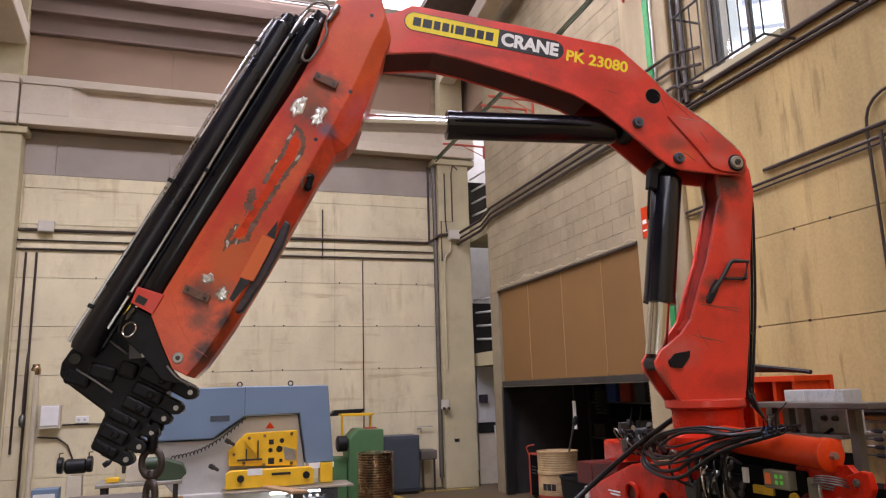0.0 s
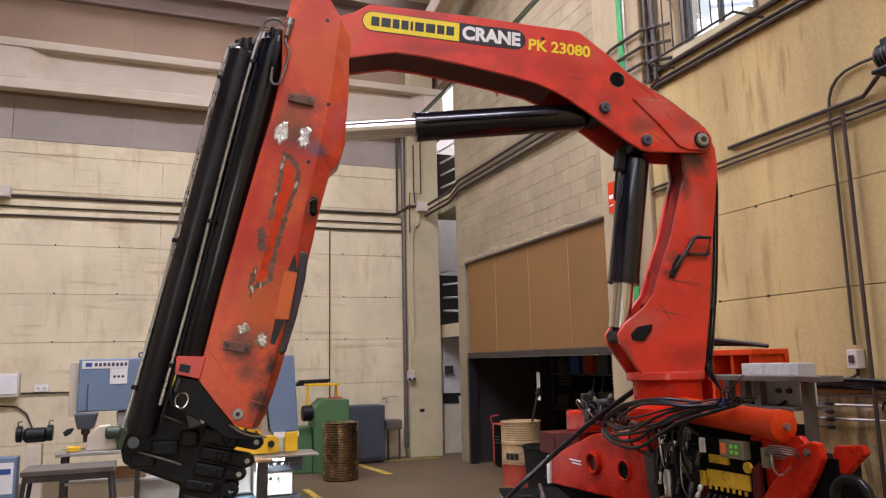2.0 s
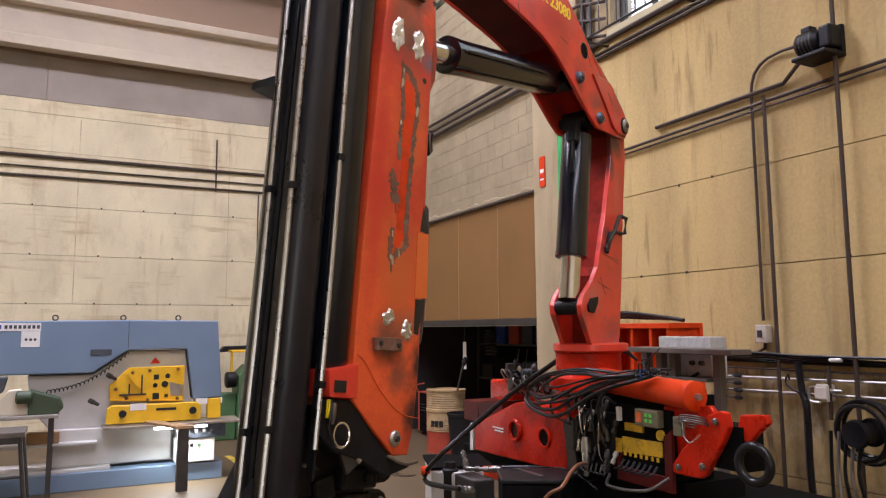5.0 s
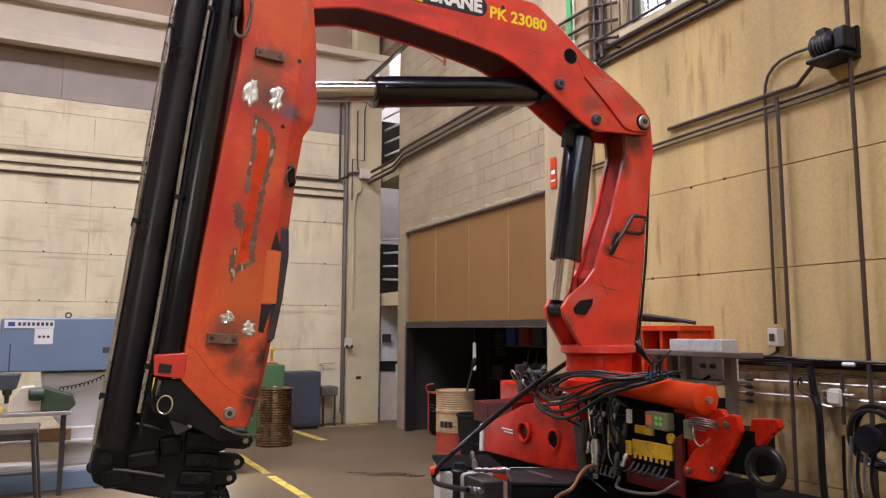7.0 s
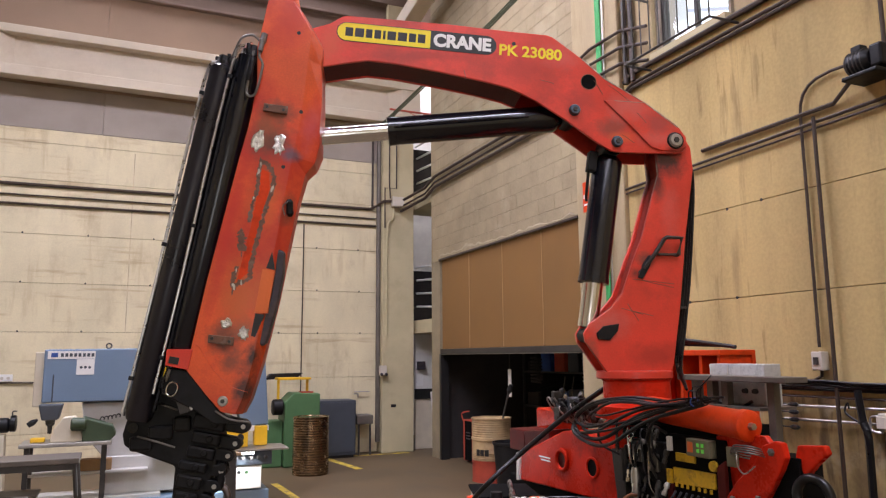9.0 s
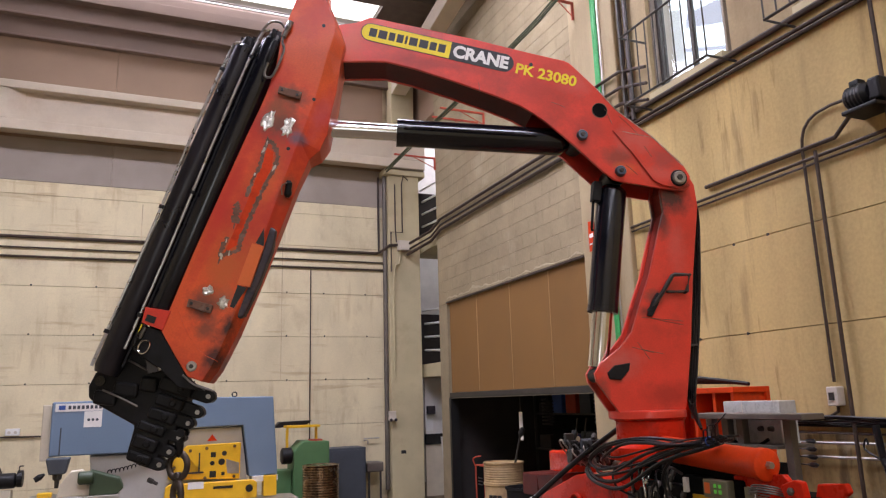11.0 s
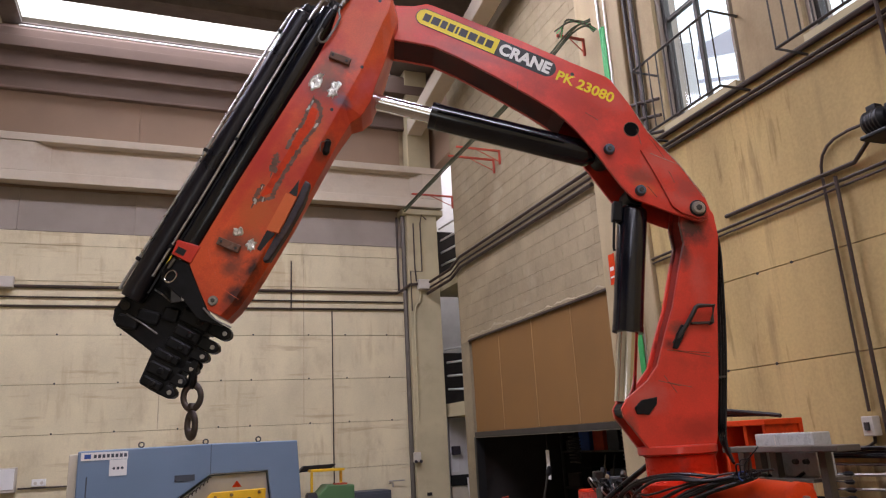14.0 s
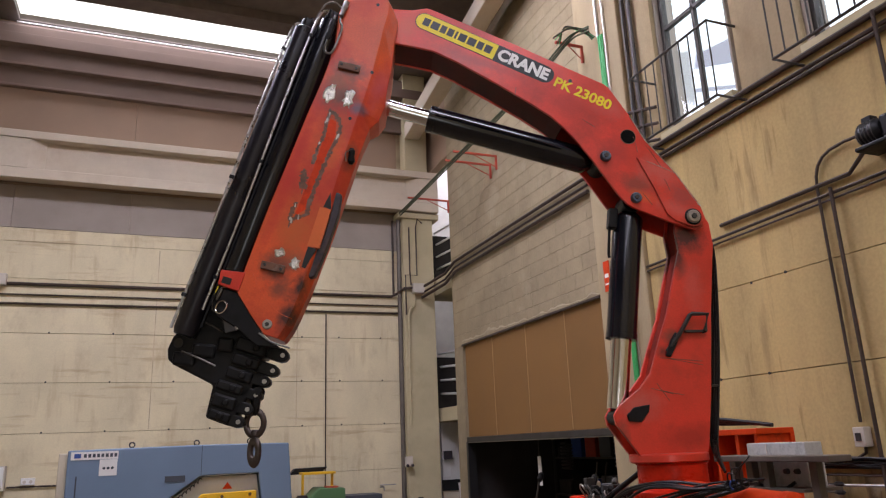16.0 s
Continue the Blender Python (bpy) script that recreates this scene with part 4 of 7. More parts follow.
for cx, cy, rx, ry in ((3.45, 8.62, 0.30, 0.13), (3.72, 8.36, 0.12, 0.06), (3.15, 8.9, 0.10, 0.05)):
    rim = []
    for i in range(26):
        a, r = i * math.tau / 26, 0.75 + 0.45 * ro.random()
        u, v = rx * r * math.cos(a), ry * r * math.sin(a)
        rim.append((cx + 0.9 * u + 0.4 * v, cy - 0.4 * u + 0.9 * v))
    tagged(finish("oil_stain", prism(rim, "z", 0.0005, 0.004), M["oil"]), "dark dried oil stain on the concrete floor", "oil stain", "oil stains on the floor")


# ---- things on the floor ----
def ribbed_drum(place):
    d = thing("oil_drum", (*place, 0), "rusty brown ribbed steel drum", "drum")
    rings = [(0, 0.262), (0.01, 0.275)]
    n = 22
    for i in range(n):
        s = 0.02 + 0.96 * i / n
        rings += [(s, 0.262), (s + 0.011, 0.282), (s + 0.03, 0.282), (s + 0.04, 0.262)]
    rings += [(0.985, 0.27), (0.99, 0.285), (1.0, 0.285), (1.0, 0.265), (0.98, 0.26)]
    finish("body", turned((0, 0, 0), (0, 0, 0.88), rings, 28), M["rust"], d, smooth=True)
    finish("lid", turned((0, 0, 0.865), (0, 0, 0.872), [(0, 0.262), (1, 0.262)], 28), M["rust"], d)
    return d


ribbed_drum((2.72, 11.5))


def painted_drum(place):
    d = thing("oil_drum", (*place, 0), "dirty cream steel drum with a red lower band", "drum")
    def band(z0, z1):
        rings = []
        n = 6
        for i in range(n + 1):
            s = i / n
            bulge = 0.008 if i in (0, n) else 0.0
            rings.append((s, 0.285 + bulge))
        return turned((0, 0, z0), (0, 0, z1), rings, 28)
    finish("lower_band", band(0.0, 0.3), M["drum_red"], d, "red painted lower band", smooth=True)
    finish("body", turned((0, 0, 0.3), (0, 0, 0.9), [(0.005 + 0.47 * k / 24, 0.285 + 0.007 * (k % 2)) for k in range(10)] + [(0.2, 0.285), (0.46, 0.285), (0.48, 0.297), (0.54, 0.297)] + [(0.56 + 0.38 * k / 14, 0.284 + 0.007 * (k % 2)) for k in range(15)] + [(0.96, 0.285), (0.97, 0.298), (1, 0.298), (1, 0.28), (0.97, 0.275), (0.95, 0.01)], 28), M["drum_cream"], d, smooth=True)
    for k in range(3):
        a = radians(200 + 14 * k)
        finish("stencil_mark", box(((-0.03, -0.004, -0.045), (0.03, 0.004, 0.045))), M["black_line"], d)
        ob = d.children[-1]
        ob.matrix_local = pose(0.288 * math.cos(a), 0.288 * math.sin(a), 0.42, 0, 0, math.degrees(a) + 90)
    return d


painted_drum((5.0, 9.75))
pail = thing("waste_bin", (4.95, 9.1, 0), "black plastic waste bin", "bin")
finish("body", turned((0, 0, 0), (0, 0, 0.62), [(0, 0.17), (0.05, 0.18), (0.94, 0.23), (0.95, 0.245), (1, 0.245), (1, 0.225), (0.3, 0.19)], 22), M["bucket"], pail, smooth=True)


# ---- ironworker machine and what stands round it ----
iron = thing("ironworker", (0, 0, 0), "grey-blue ironworker machine with yellow punch plates", "machine")
IY = 9.6
finish("housing", prism([(-0.87, 1.91), (0.60, 1.925), (1.65, 1.915), (1.72, 0.95), (1.37, 0.94), (1.28, 1.565), (0.60, 1.56), (0.22, 1.30), (-0.87, 1.30)], "y", IY, IY + 0.62), M["machine_blue"], iron, "grey-blue sheet housing", bevel=0.015)
finish("housing_seam", box(((0.597, IY - 0.004, 1.57), (0.603, IY - 0.0005, 1.92))), M["cabinet_dark"], iron)
finish("frame", prism([(-0.45, 1.28), (0.24, 1.28), (0.62, 1.545), (1.27, 1.55), (1.36, 0.9), (1.5, 0.2), (-0.2, 0.2), (-0.15, 0.6), (-0.4, 0.9)], "y", IY + 0.09, IY + 0.5), M["machine_grey"], iron, "pale grey cast frame", bevel=0.01)
p1 = finish("punch_plate", prism([(0.62, 1.35), (1.26, 1.36), (1.25, 0.925), (0.42, 0.965), (0.41, 1.14)], "y", IY - 0.02, IY + 0.08), M["machine_yellow"], iron, "yellow punch plate", bevel=0.008)
for x, z, s in ((0.93, 1.23, 0.03), (0.93, 1.0, 0.038), (1.05, 1.0, 0.02)):
    finish("die_hole", box(((x - s, IY - 0.024, z - s), (x + s, IY - 0.0205, z + s))), M["black_line"], p1)
for x, z, r in ((0.92, 1.13, 0.028), (1.03, 1.14, 0.04), (1.06, 1.24, 0.03)):
    finish("die_hole", turned((x, IY - 0.0205, z), (x, IY - 0.025, z), [(0, r), (1, r)], 14), M["black_line"], p1)
for x, z in ((0.66, 1.29), (0.85, 1.31), (1.18, 1.32), (0.48, 1.1), (0.84, 0.96), (1.18, 0.96), (0.6, 0.99)):
    finish("bolt", turned((x, IY - 0.0205, z), (x, IY - 0.04, z), [(0, 0.022), (1, 0.02)], 6), M["rust"], p1)
finish("guide_bar", box(((0.52, IY - 0.05, 1.02), (0.82, IY - 0.021, 1.04)), ((0.76, IY - 0.05, 1.04), (0.775, IY - 0.021, 1.26)), ((0.62, IY - 0.05, 1.04), (0.635, IY - 0.021, 1.16))), M["dark_steel"], p1)
finish("stop_arm", prism([(0.6, 1.27), (0.63, 1.29), (0.76, 1.12), (0.73, 1.10)], "y", IY - 0.06, IY - 0.021), M["machine_yellow"], p1)
finish("worn_plate", prism([(1.08, 1.17), (1.24, 1.12), (1.24, 0.99), (1.1, 1.0)], "y", IY - 0.023, IY - 0.0205), M["steel"], p1)
p2 = finish("shear_table", prism([(0.39, 0.88), (0.44, 0.915), (1.40, 0.915), (1.45, 0.88), (1.45, 0.70), (0.38, 0.70)], "y", IY - 0.12, IY - 0.022), M["machine_yellow"], iron, "yellow shear table front", bevel=0.01)
finish("slot", box(((0.93, IY - 0.124, 0.835), (1.16, IY - 0.1205, 0.865))), M["black_line"], p2)
for x in (0.56, 1.35):
    finish("knob", turned((x, IY - 0.12, 0.82), (x, IY - 0.19, 0.82), [(0, 0.03), (0.5, 0.045), (1, 0.04)], 12), M["bucket"], p2)
finish("white_label", box(((0.64, IY - 0.124, 0.85), (0.82, IY - 0.1205, 0.93))), M["white"], p2)
finish("end_block", box(((1.54, IY - 0.05, 0.70), (1.70, IY + 0.1, 0.945))), M["machine_yellow"], iron, "yellow end block", bevel=0.01)
finish("white_strip", box(((1.40, IY - 0.02, 0.88), (1.72, IY + 0.2, 0.945))), M["white"], iron)
finish("bench_plate", box(((0.35, IY - 0.32, 0.665), (1.92, IY + 0.2, 0.69))), M["steel"], iron, "worn steel bench plate", bevel=0.004)
finish("tool_tray", box(((1.22, IY - 0.3, 0.5), (1.72, IY - 0.02, 0.66))), M["cabinet_dark"], iron, "dark tool tray", bevel=0.01)
for k in range(5):
    finish("stored_die", turned((1.28 + 0.09 * k, IY - 0.31, 0.59), (1.28 + 0.09 * k, IY - 0.34, 0.59), [(0, 0.025), (1, 0.02)], 10), M["dark_steel"], iron)
finish("control_box", box(((1.15, IY - 0.28, 0.22), (1.6, IY - 0.02, 0.495))), M["white"], iron, "white control box", bevel=0.01)
for k in range(3):
    finish("button", turned((1.24 + 0.09 * k, IY - 0.28, 0.42), (1.24 + 0.09 * k, IY - 0.30, 0.42), [(0, 0.022), (1, 0.018)], 10), (M["red_bright"], M["bucket"], M["green"])[k], iron)
finish("base_cabinet", box(((-0.95, IY - 0.25, 0.0), (1.7, IY + 0.6, 0.2))), M["machine_blue"], iron, "grey-blue base sheet", bevel=0.01)
finish("side_tray", box(((-0.95, IY - 0.2, 0.2), (0.45, IY + 0.4, 0.24)), ((-0.95, IY - 0.2, 0.5), (0.3, IY + 0.05, 0.53))), M["machine_grey"], iron, "pale grey trays", bevel=0.005)
finish("lower_cover", box(((-0.2, IY - 0.05, 0.24), (1.12, IY + 0.08, 0.66))), M["machine_grey"], iron, bevel=0.01)
finish("side_panel", box(((-0.97, IY + 0.1, 1.25), (-0.872, IY + 0.6, 1.88))), M["beige"], iron, "pale beige side cover", bevel=0.01)
lab = finish("brand_plate", box(((-0.835, IY - 0.004, 1.80), (-0.335, IY - 0.0005, 1.89))), M["white"], iron, "white brand plate with dark marks")
for k in range(8):
    a = -0.70 + 0.046 * k
    finish("plain_bar", box(((a, IY - 0.006, 1.825), (a + 0.03, IY - 0.0045, 1.865))), M["cabinet_dark"], lab)
finish("plain_bar", box(((-0.80, IY - 0.006, 1.82), (-0.73, IY - 0.0045, 1.87))), M["blue_paint"], lab)
notice = finish("notice", box(((-0.53, IY - 0.004, 1.615), (-0.34, IY - 0.0005, 1.797))), M["white"], iron, "white notice with three dark symbols")
for k in range(3):
    finish("symbol", turned((-0.48 + 0.045 * k, IY - 0.0045, 1.70), (-0.48 + 0.045 * k, IY - 0.006, 1.70), [(0, 0.016), (1, 0.016)], 12), M["cabinet_dark"], notice)
# dark plate on the sheet, its colour gives the slot's shade
finish("hand_slot", box(((0.19, IY - 0.004, 1.505), (0.42, IY - 0.0005, 1.575))), M["cabinet_dark"], iron, "dark plate drawn as a recessed hand slot")
finish("warning_mark", prism([(0.86, 1.39), (0.98, 1.39), (0.92, 1.47)], "y", IY + 0.085, IY + 0.0895), M["red_bright"], iron)
finish("vent_line", box(((-0.77, IY - 0.003, 1.31), (-0.755, IY - 0.0005, 1.62))), M["cabinet_dark"], iron)
for x in (-0.2, 0.55, 1.2):
    finish("lifting_eye", ring((x, IY + 0.3, 1.955), (0, 1, 0), 0.03, 0.009, 14, 6), M["dark_steel"], iron)
coil = []
for k in range(140):
    s = k / 139
    a = k * 0.9
    coil.append((0.60 - 0.85 * s + 0.01 * math.cos(a), IY - 0.03 + 0.02 * math.cos(a), 1.52 - 0.42 * s - 0.10 * math.sin(math.pi * s) + 0.02 * math.sin(a)))
finish("coiled_cable", tube(coil, 0.007, 5, straight=True), M["rubber"], iron, "black coiled cable", True)
for z, x in ((1.22, 0.48), (0.93, 0.30)):
    finish("lever", turned((x, IY - 0.03, z), (x - 0.10, IY - 0.08, z + 0.06), [(0, 0.02), (0.5, 0.022), (0.55, 0.03), (1, 0.028)], 10), M["dark_steel"], iron)

# added glowing strip, makes the bright patch under the bench
finish("work_lamp", box(((0.9, IY - 0.3, 0.63), (1.5, IY - 0.26, 0.655))), M["bench_glow"], iron, "glowing strip added under the bench plate")
plank = thing("steel_bar_stock", (0, 0, 0), "brown flat bar lying on the machine bench", "bar")
finish("bar", prism([(0.80, 9.5), (0.94, 9.5), (1.28, 8.75), (1.08, 8.75)], "z", 0.69, 0.72), M["wood"], plank, bevel=0.004)
finish("support", box(((1.1, 8.76, 0.0), (1.22, 8.86, 0.69))), M["dark_steel"], plank)

mill = thing("bench_drill", (0, 0, 0), "small drill head and vice on a steel bench", "machine")
finish("bench_top", box(((-1.0, 9.0, 0.86), (-0.1, 9.5, 0.90))), M["steel"], mill, "worn steel top", bevel=0.006)
for x in (-0.95, -0.2):
    for y in (9.05, 9.42):
        finish("leg", box(((x, y, 0), (x + 0.05, y + 0.05, 0.86))), M["dark_steel"], mill)
finish("head", prism([(-0.86, 1.30), (-0.62, 1.30), (-0.66, 1.13), (-0.82, 1.13)], "y", 9.2, 9.45), M["cabinet_dark"], mill, bevel=0.015)
finish("spindle", turned((-0.74, 9.3, 1.14), (-0.74, 9.3, 0.98), [(0, 0.05), (0.4, 0.045), (0.5, 0.025), (1, 0.02)], 12), M["dark_steel"], mill)
finish("handle", turned((-0.95, 9.25, 1.08), (-0.86, 9.25, 1.14), [(0, 0.03), (0.5, 0.035), (1, 0.012)], 10), M["bucket"], mill)
finish("vice", prism([(-0.72, 0.9), (-0.70, 1.02), (-0.60, 1.16), (-0.48, 1.17), (-0.42, 1.02), (-0.36, 0.9)], "y", 9.1, 9.3), M["beige"], mill, "pale vice body", bevel=0.012)
finish("motor", turned((-0.52, 9.06, 1.09), (-0.36, 9.06, 1.09), [(0, 0.05), (0.1, 0.07), (0.9, 0.07), (1, 0.05)], 14), M["dark_green"], mill, "", True)
finish("chute", prism([(-0.40, 1.16), (-0.10, 1.06), (-0.06, 0.96), (-0.12, 0.9), (-0.4, 0.9)], "y", 9.05, 9.35), M["dark_green"], mill, "dark green chute", bevel=0.01)
finish("yellow_guard", box(((-0.9, 9.05, 0.91), (-0.76, 9.14, 0.96))), M["machine_yellow"], mill, bevel=0.01)
crate = thing("wooden_block", (-0.25, 9.55, 0.53), "small pale wooden block on a tray", "block")
finish("block", box(((-0.17, -0.1, 0.0), (0.16, 0.05, 0.13))), M["wood"], crate, bevel=0.006)

stool = thing("steel_trestle", (-0.77, 8.35, 0), "worn grey steel trestle table with splayed legs", "table")
finish("top", box(((-0.42, -0.25, 0.79), (0.40, 0.25, 0.84))), M["table"], stool, bevel=0.006)
for y in (-0.24, 0.21):
    finish("apron", box(((-0.40, y, 0.73), (0.38, y + 0.03, 0.789))), M["dark_steel"], stool)
for x in (-0.38, 0.36):
    for y in (-0.22, 0.22):
        finish("leg", tube([(x, y, 0.79), (x * 1.22, y * 1.15, 0.0)], 0.022, 8, straight=True), M["dark_steel"], stool)
finish("shelf", box(((-0.33, -0.2, 0.48), (0.05, 0.2, 0.51))), M["table"], stool, bevel=0.004)
finish("cross_bar", rod((-0.42, -0.23, 0.42), (0.40, -0.23, 0.42), 0.014, 8), M["dark_steel"], stool)
step = thing("step_stool", (-0.95, 7.85, 0), "low dark steel step stool", "stool")
finish("top", box(((-0.2, -0.15, 0.50), (0.18, 0.15, 0.53))), M["table"], step, bevel=0.004)
for x in (-0.18, 0.15):
    for y in (-0.12, 0.1):
        finish("leg", box(((x, y, 0), (x + 0.025, y + 0.025, 0.5))), M["dark_steel"], step)

grinder = thing("bench_grinder", (-1.53, 11.5, 0), "black double bench grinder on a pale pedestal", "grinder")
finish("pedestal", prism([(-0.12, 0), (0.12, 0), (0.09, 0.80), (-0.09, 0.80)], "y", -0.1, 0.1), M["beige"], grinder, bevel=0.01)
finish("body", turned((-0.14, 0, 0.92), (0.14, 0, 0.92), [(0, 0.07), (0.1, 0.1), (0.9, 0.1), (1, 0.07)], 16), M["black_dirty"], grinder, smooth=True)
for x in (-0.2, 0.17):
    w = finish("wheel_guard", turned((x - 0.03, 0, 0.94), (x + 0.04, 0, 0.94), [(0, 0.10), (0.1, 0.11), (0.9, 0.11), (1, 0.10)], 16), M["black_dirty"], grinder)
    finish("shield_arm", tube([(x, -0.05, 1.02), (x, -0.09, 1.1), (x + 0.05, -0.1, 1.11)], 0.008, 6), M["dark_steel"], w)
bluebin = thing("parts_bin", (-1.86, 11.4, 0), "blue and white printed metal bin", "bin")
finish("body", box(((-0.16, -0.14, 0), (0.16, 0.14, 0.66))), M["machine_blue"], bluebin, bevel=0.01)
finish("front_panel", box(((-0.13, -0.145, 0.2), (0.13, -0.141, 0.6))), M["white"], bluebin)
finish("plain_bar", box(((-0.1, -0.149, 0.45), (0.1, -0.1455, 0.52)), ), M["blue_paint"], bluebin)

cab = thing("wall_cabinet", (-2.22, 13.5, 1.38), "small white wall cabinet with a dispenser window", "cabinet")
finish("body", box(((-0.15, -0.08, 0), (0.15, 0.08, 0.38))), M["grey_box"], cab, bevel=0.01)
finish("door", box(((-0.13, -0.095, 0.05), (0.13, -0.081, 0.36))), M["white"], cab, "white door", bevel=0.005)
soc = thing("wall_socket", (-1.76, 13.57, 1.5), "white double wall socket", "socket")
finish("plate", box(((-0.1, -0.03, -0.05), (0.1, 0.02, 0.06))), M["white"], soc, bevel=0.006)
for x in (-0.045, 0.045):
    finish("outlet", turned((x, -0.031, 0), (x, -0.034, 0), [(0, 0.025), (1, 0.025)], 12), M["grey_box"], soc)
run("conduit", [(-2.05, NY, 1.43), (-1.05, NY, 1.42)], 0.014, CL)
run("conduit", [(-2.5, 13.3, 2.3), (-2.5, 13.3, 0.0)], 0.04, "pale floor-standing pipe by the wall", "concrete")
run("conduit", [(-2.62, NY, 4.3), (-2.62, NY, 0.0)], 0.02, CL)
run("conduit", [(-2.78, NY, 4.3), (-2.78, NY, 1.0)], 0.02, CL)
run("conduit", [(-3.4, 13.285, 2.2), (-3.0, 13.285, 2.2), (-2.96, 13.285, 2.1), (-2.96, 13.285, 0.9)], 0.022, CL)
run("conduit", [(-2.85, 12.8, 1.5), (-2.9, 12.8, 0.0)], 0.035, "bright steel pipe standing by the pillar", "steel")
run("conduit", [(-2.4, NY, 1.25), (-2.1, NY, 1.22), (-1.95, NY, 1.1), (-1.85, NY, 0.85)], 0.014, CL)

# ---- green machine, cabinet and sink by the end wall ----
gm = thing("power_hacksaw", (0, 0, 0), "dark green old saw machine with a yellow frame", "machine")
finish("body", prism([(2.46, 0), (3.06, 0), (3.06, 1.19), (2.62, 1.21), (2.46, 1.05)], "y", 12.3, 12.85), M["green"], gm, bevel=0.02)
finish("bow", box(((2.36, 12.4, 1.42), (2.92, 12.7, 1.46)), ((2.36, 12.45, 1.1), (2.40, 12.5, 1.42)), ((2.86, 12.5, 1.2), (2.90, 12.55, 1.42))), M["machine_yellow"], gm, "yellow saw bow", bevel=0.006)
finish("dark_bow", prism([(2.2, 1.42), (2.3, 1.52), (2.85, 1.53), (2.75, 1.44)], "y", 12.72, 12.9), M["black_dirty"], gm, bevel=0.01)
finish("motor", turned((2.26, 12.35, 0.98), (2.44, 12.35, 0.98), [(0, 0.1), (0.1, 0.13), (0.9, 0.13), (1, 0.1)], 16), M["black_dirty"], gm, smooth=True)
finish("side_frame", box(((2.1, 12.4, 0), (2.45, 12.8, 0.75))), M["green"], gm, bevel=0.02)
finish("red_tray", box(((2.75, 12.35, 1.20), (2.95, 12.55, 1.225))), M["drum_red"], gm)
dc = thing("steel_cabinet", (0, 0, 0), "dark blue-grey steel cabinet against the wall", "cabinet")
finish("body", box(((3.23, 13.0, 0.05), (3.9, 13.5, 1.02))), M["cabinet_dark"], dc, bevel=0.012)
finish("door", box(((3.26, 12.985, 0.1), (3.87, 12.998, 0.98))), M["cabinet_dark"], dc, bevel=0.005)
finish("plinth", box(((3.26, 13.03, 0.0), (3.87, 13.47, 0.05))), M["black_line"], dc)
sk = thing("work_sink", (4.12, 13.3, 0), "small grey wall sink on thin legs with a tap", "sink")
finish("basin", box(((-0.16, -0.16, 0.56), (0.16, 0.2, 0.73))), M["table"], sk, bevel=0.02)
for x in (-0.12, 0.1):
    finish("leg", box(((x, -0.12, 0), (x + 0.03, -0.09, 0.56))), M["dark_steel"], sk)
finish("tap", tube([(-0.1, 0.22, 1.1), (-0.1, 0.05, 1.12), (-0.1, -0.02, 1.1), (-0.1, -0.02, 1.05)], 0.014, 7), M["steel"], sk, "", True)
finish("pipe", rod((-0.1, 0.22, 1.14), (0.2, 0.22, 1.14), 0.012, 6), M["steel"], sk)

# ---- store behind the opening ----
st = thing("store_shelf", (6.6, 9.0, 0), "dark loaded store shelf in an unlit room", "shelf")
for z in (0.3, 0.9, 1.5):
    finish("board", box(((0, -1.4, z), (0.5, 2.6, z + 0.03))), M["dark_steel"], st)
for y in (-1.4, 0.6, 2.56):
    finish("post", box(((0, y, 0), (0.04, y + 0.04, 2.2))), M["dark_steel"], st)
rs = random.Random(11)
for z in (0.33, 0.93, 1.53):
    for k in range(9):
        y = -1.25 + 0.42 * k
        h = 0.12 + 0.28 * rs.random()
        bx = thing("stored_box", (6.63, 9.0 + y, z), "dusty dark stored box on a shelf", "box", "stored boxes")
        finish("body", box(((0, 0, 0), (0.4, 0.3 + 0.08 * rs.random(), h))), M[rs.choice(["black_dirty", "cabinet_dark", "black_steel_shade", "drum_red", "blue_paint", "store_shade"])], bx, bevel=0.01)
for k, (y, z) in enumerate(((10.6, 1.45), (9.1, 1.5))):
    cs = thing("coil_spring", (6.3, y, z), "dark steel coil spring hanging in the store", "spring", "coil springs")
    pts = [(0.09 * math.cos(a * 0.6), 0.09 * math.sin(a * 0.6), 0.42 * a / 80 - 0.1) for a in range(0, 81)]
    finish("coil", tube(pts, 0.014, 6, straight=True), M["dark_steel"], cs, "", True)
    finish("hanger", rod((0, 0, 0.3), (0, 0, 3.4 - z), 0.006, 5), M["dark_steel"], cs)
paper = thing("hanging_tag", (5.45, 9.98, 1.17), "white paper strip hanging from a hook", "paper")
finish("sheet", box(((-0.003, -0.05, 0), (0.003, 0.05, 0.42))), M["white"], paper)
finish("hook", rod((0, 0, 0.42), (0, 0, 0.75), 0.01, 6), M["dark_steel"], paper)
broom = thing("broom", (0, 0, 0), "dark broom handle standing in the drum", "broom")
finish("handle", rod((5.02, 9.62, 0.5), (5.1, 9.36, 1.32), 0.016, 8), M["dark_steel"], broom)
finish("head", turned((5.1, 9.38, 1.26), (5.115, 9.33, 1.38), [(0, 0.02), (0.4, 0.045), (1, 0.03)], 10), M["bucket"], broom)
rj = thing("red_toolbox", (5.5, 11.45, 0), "tall red tool cart with a black front panel", "tool cart")
finish("body", box(((-0.1, -0.2, 0.04), (0.2, 0.15, 0.72))), M["drum_red"], rj, bevel=0.01)
finish("front", box(((-0.106, -0.195, 0.05), (-0.1005, 0.07, 0.70))), M["black_steel_shade"], rj, "black front panel", bevel=0.002)
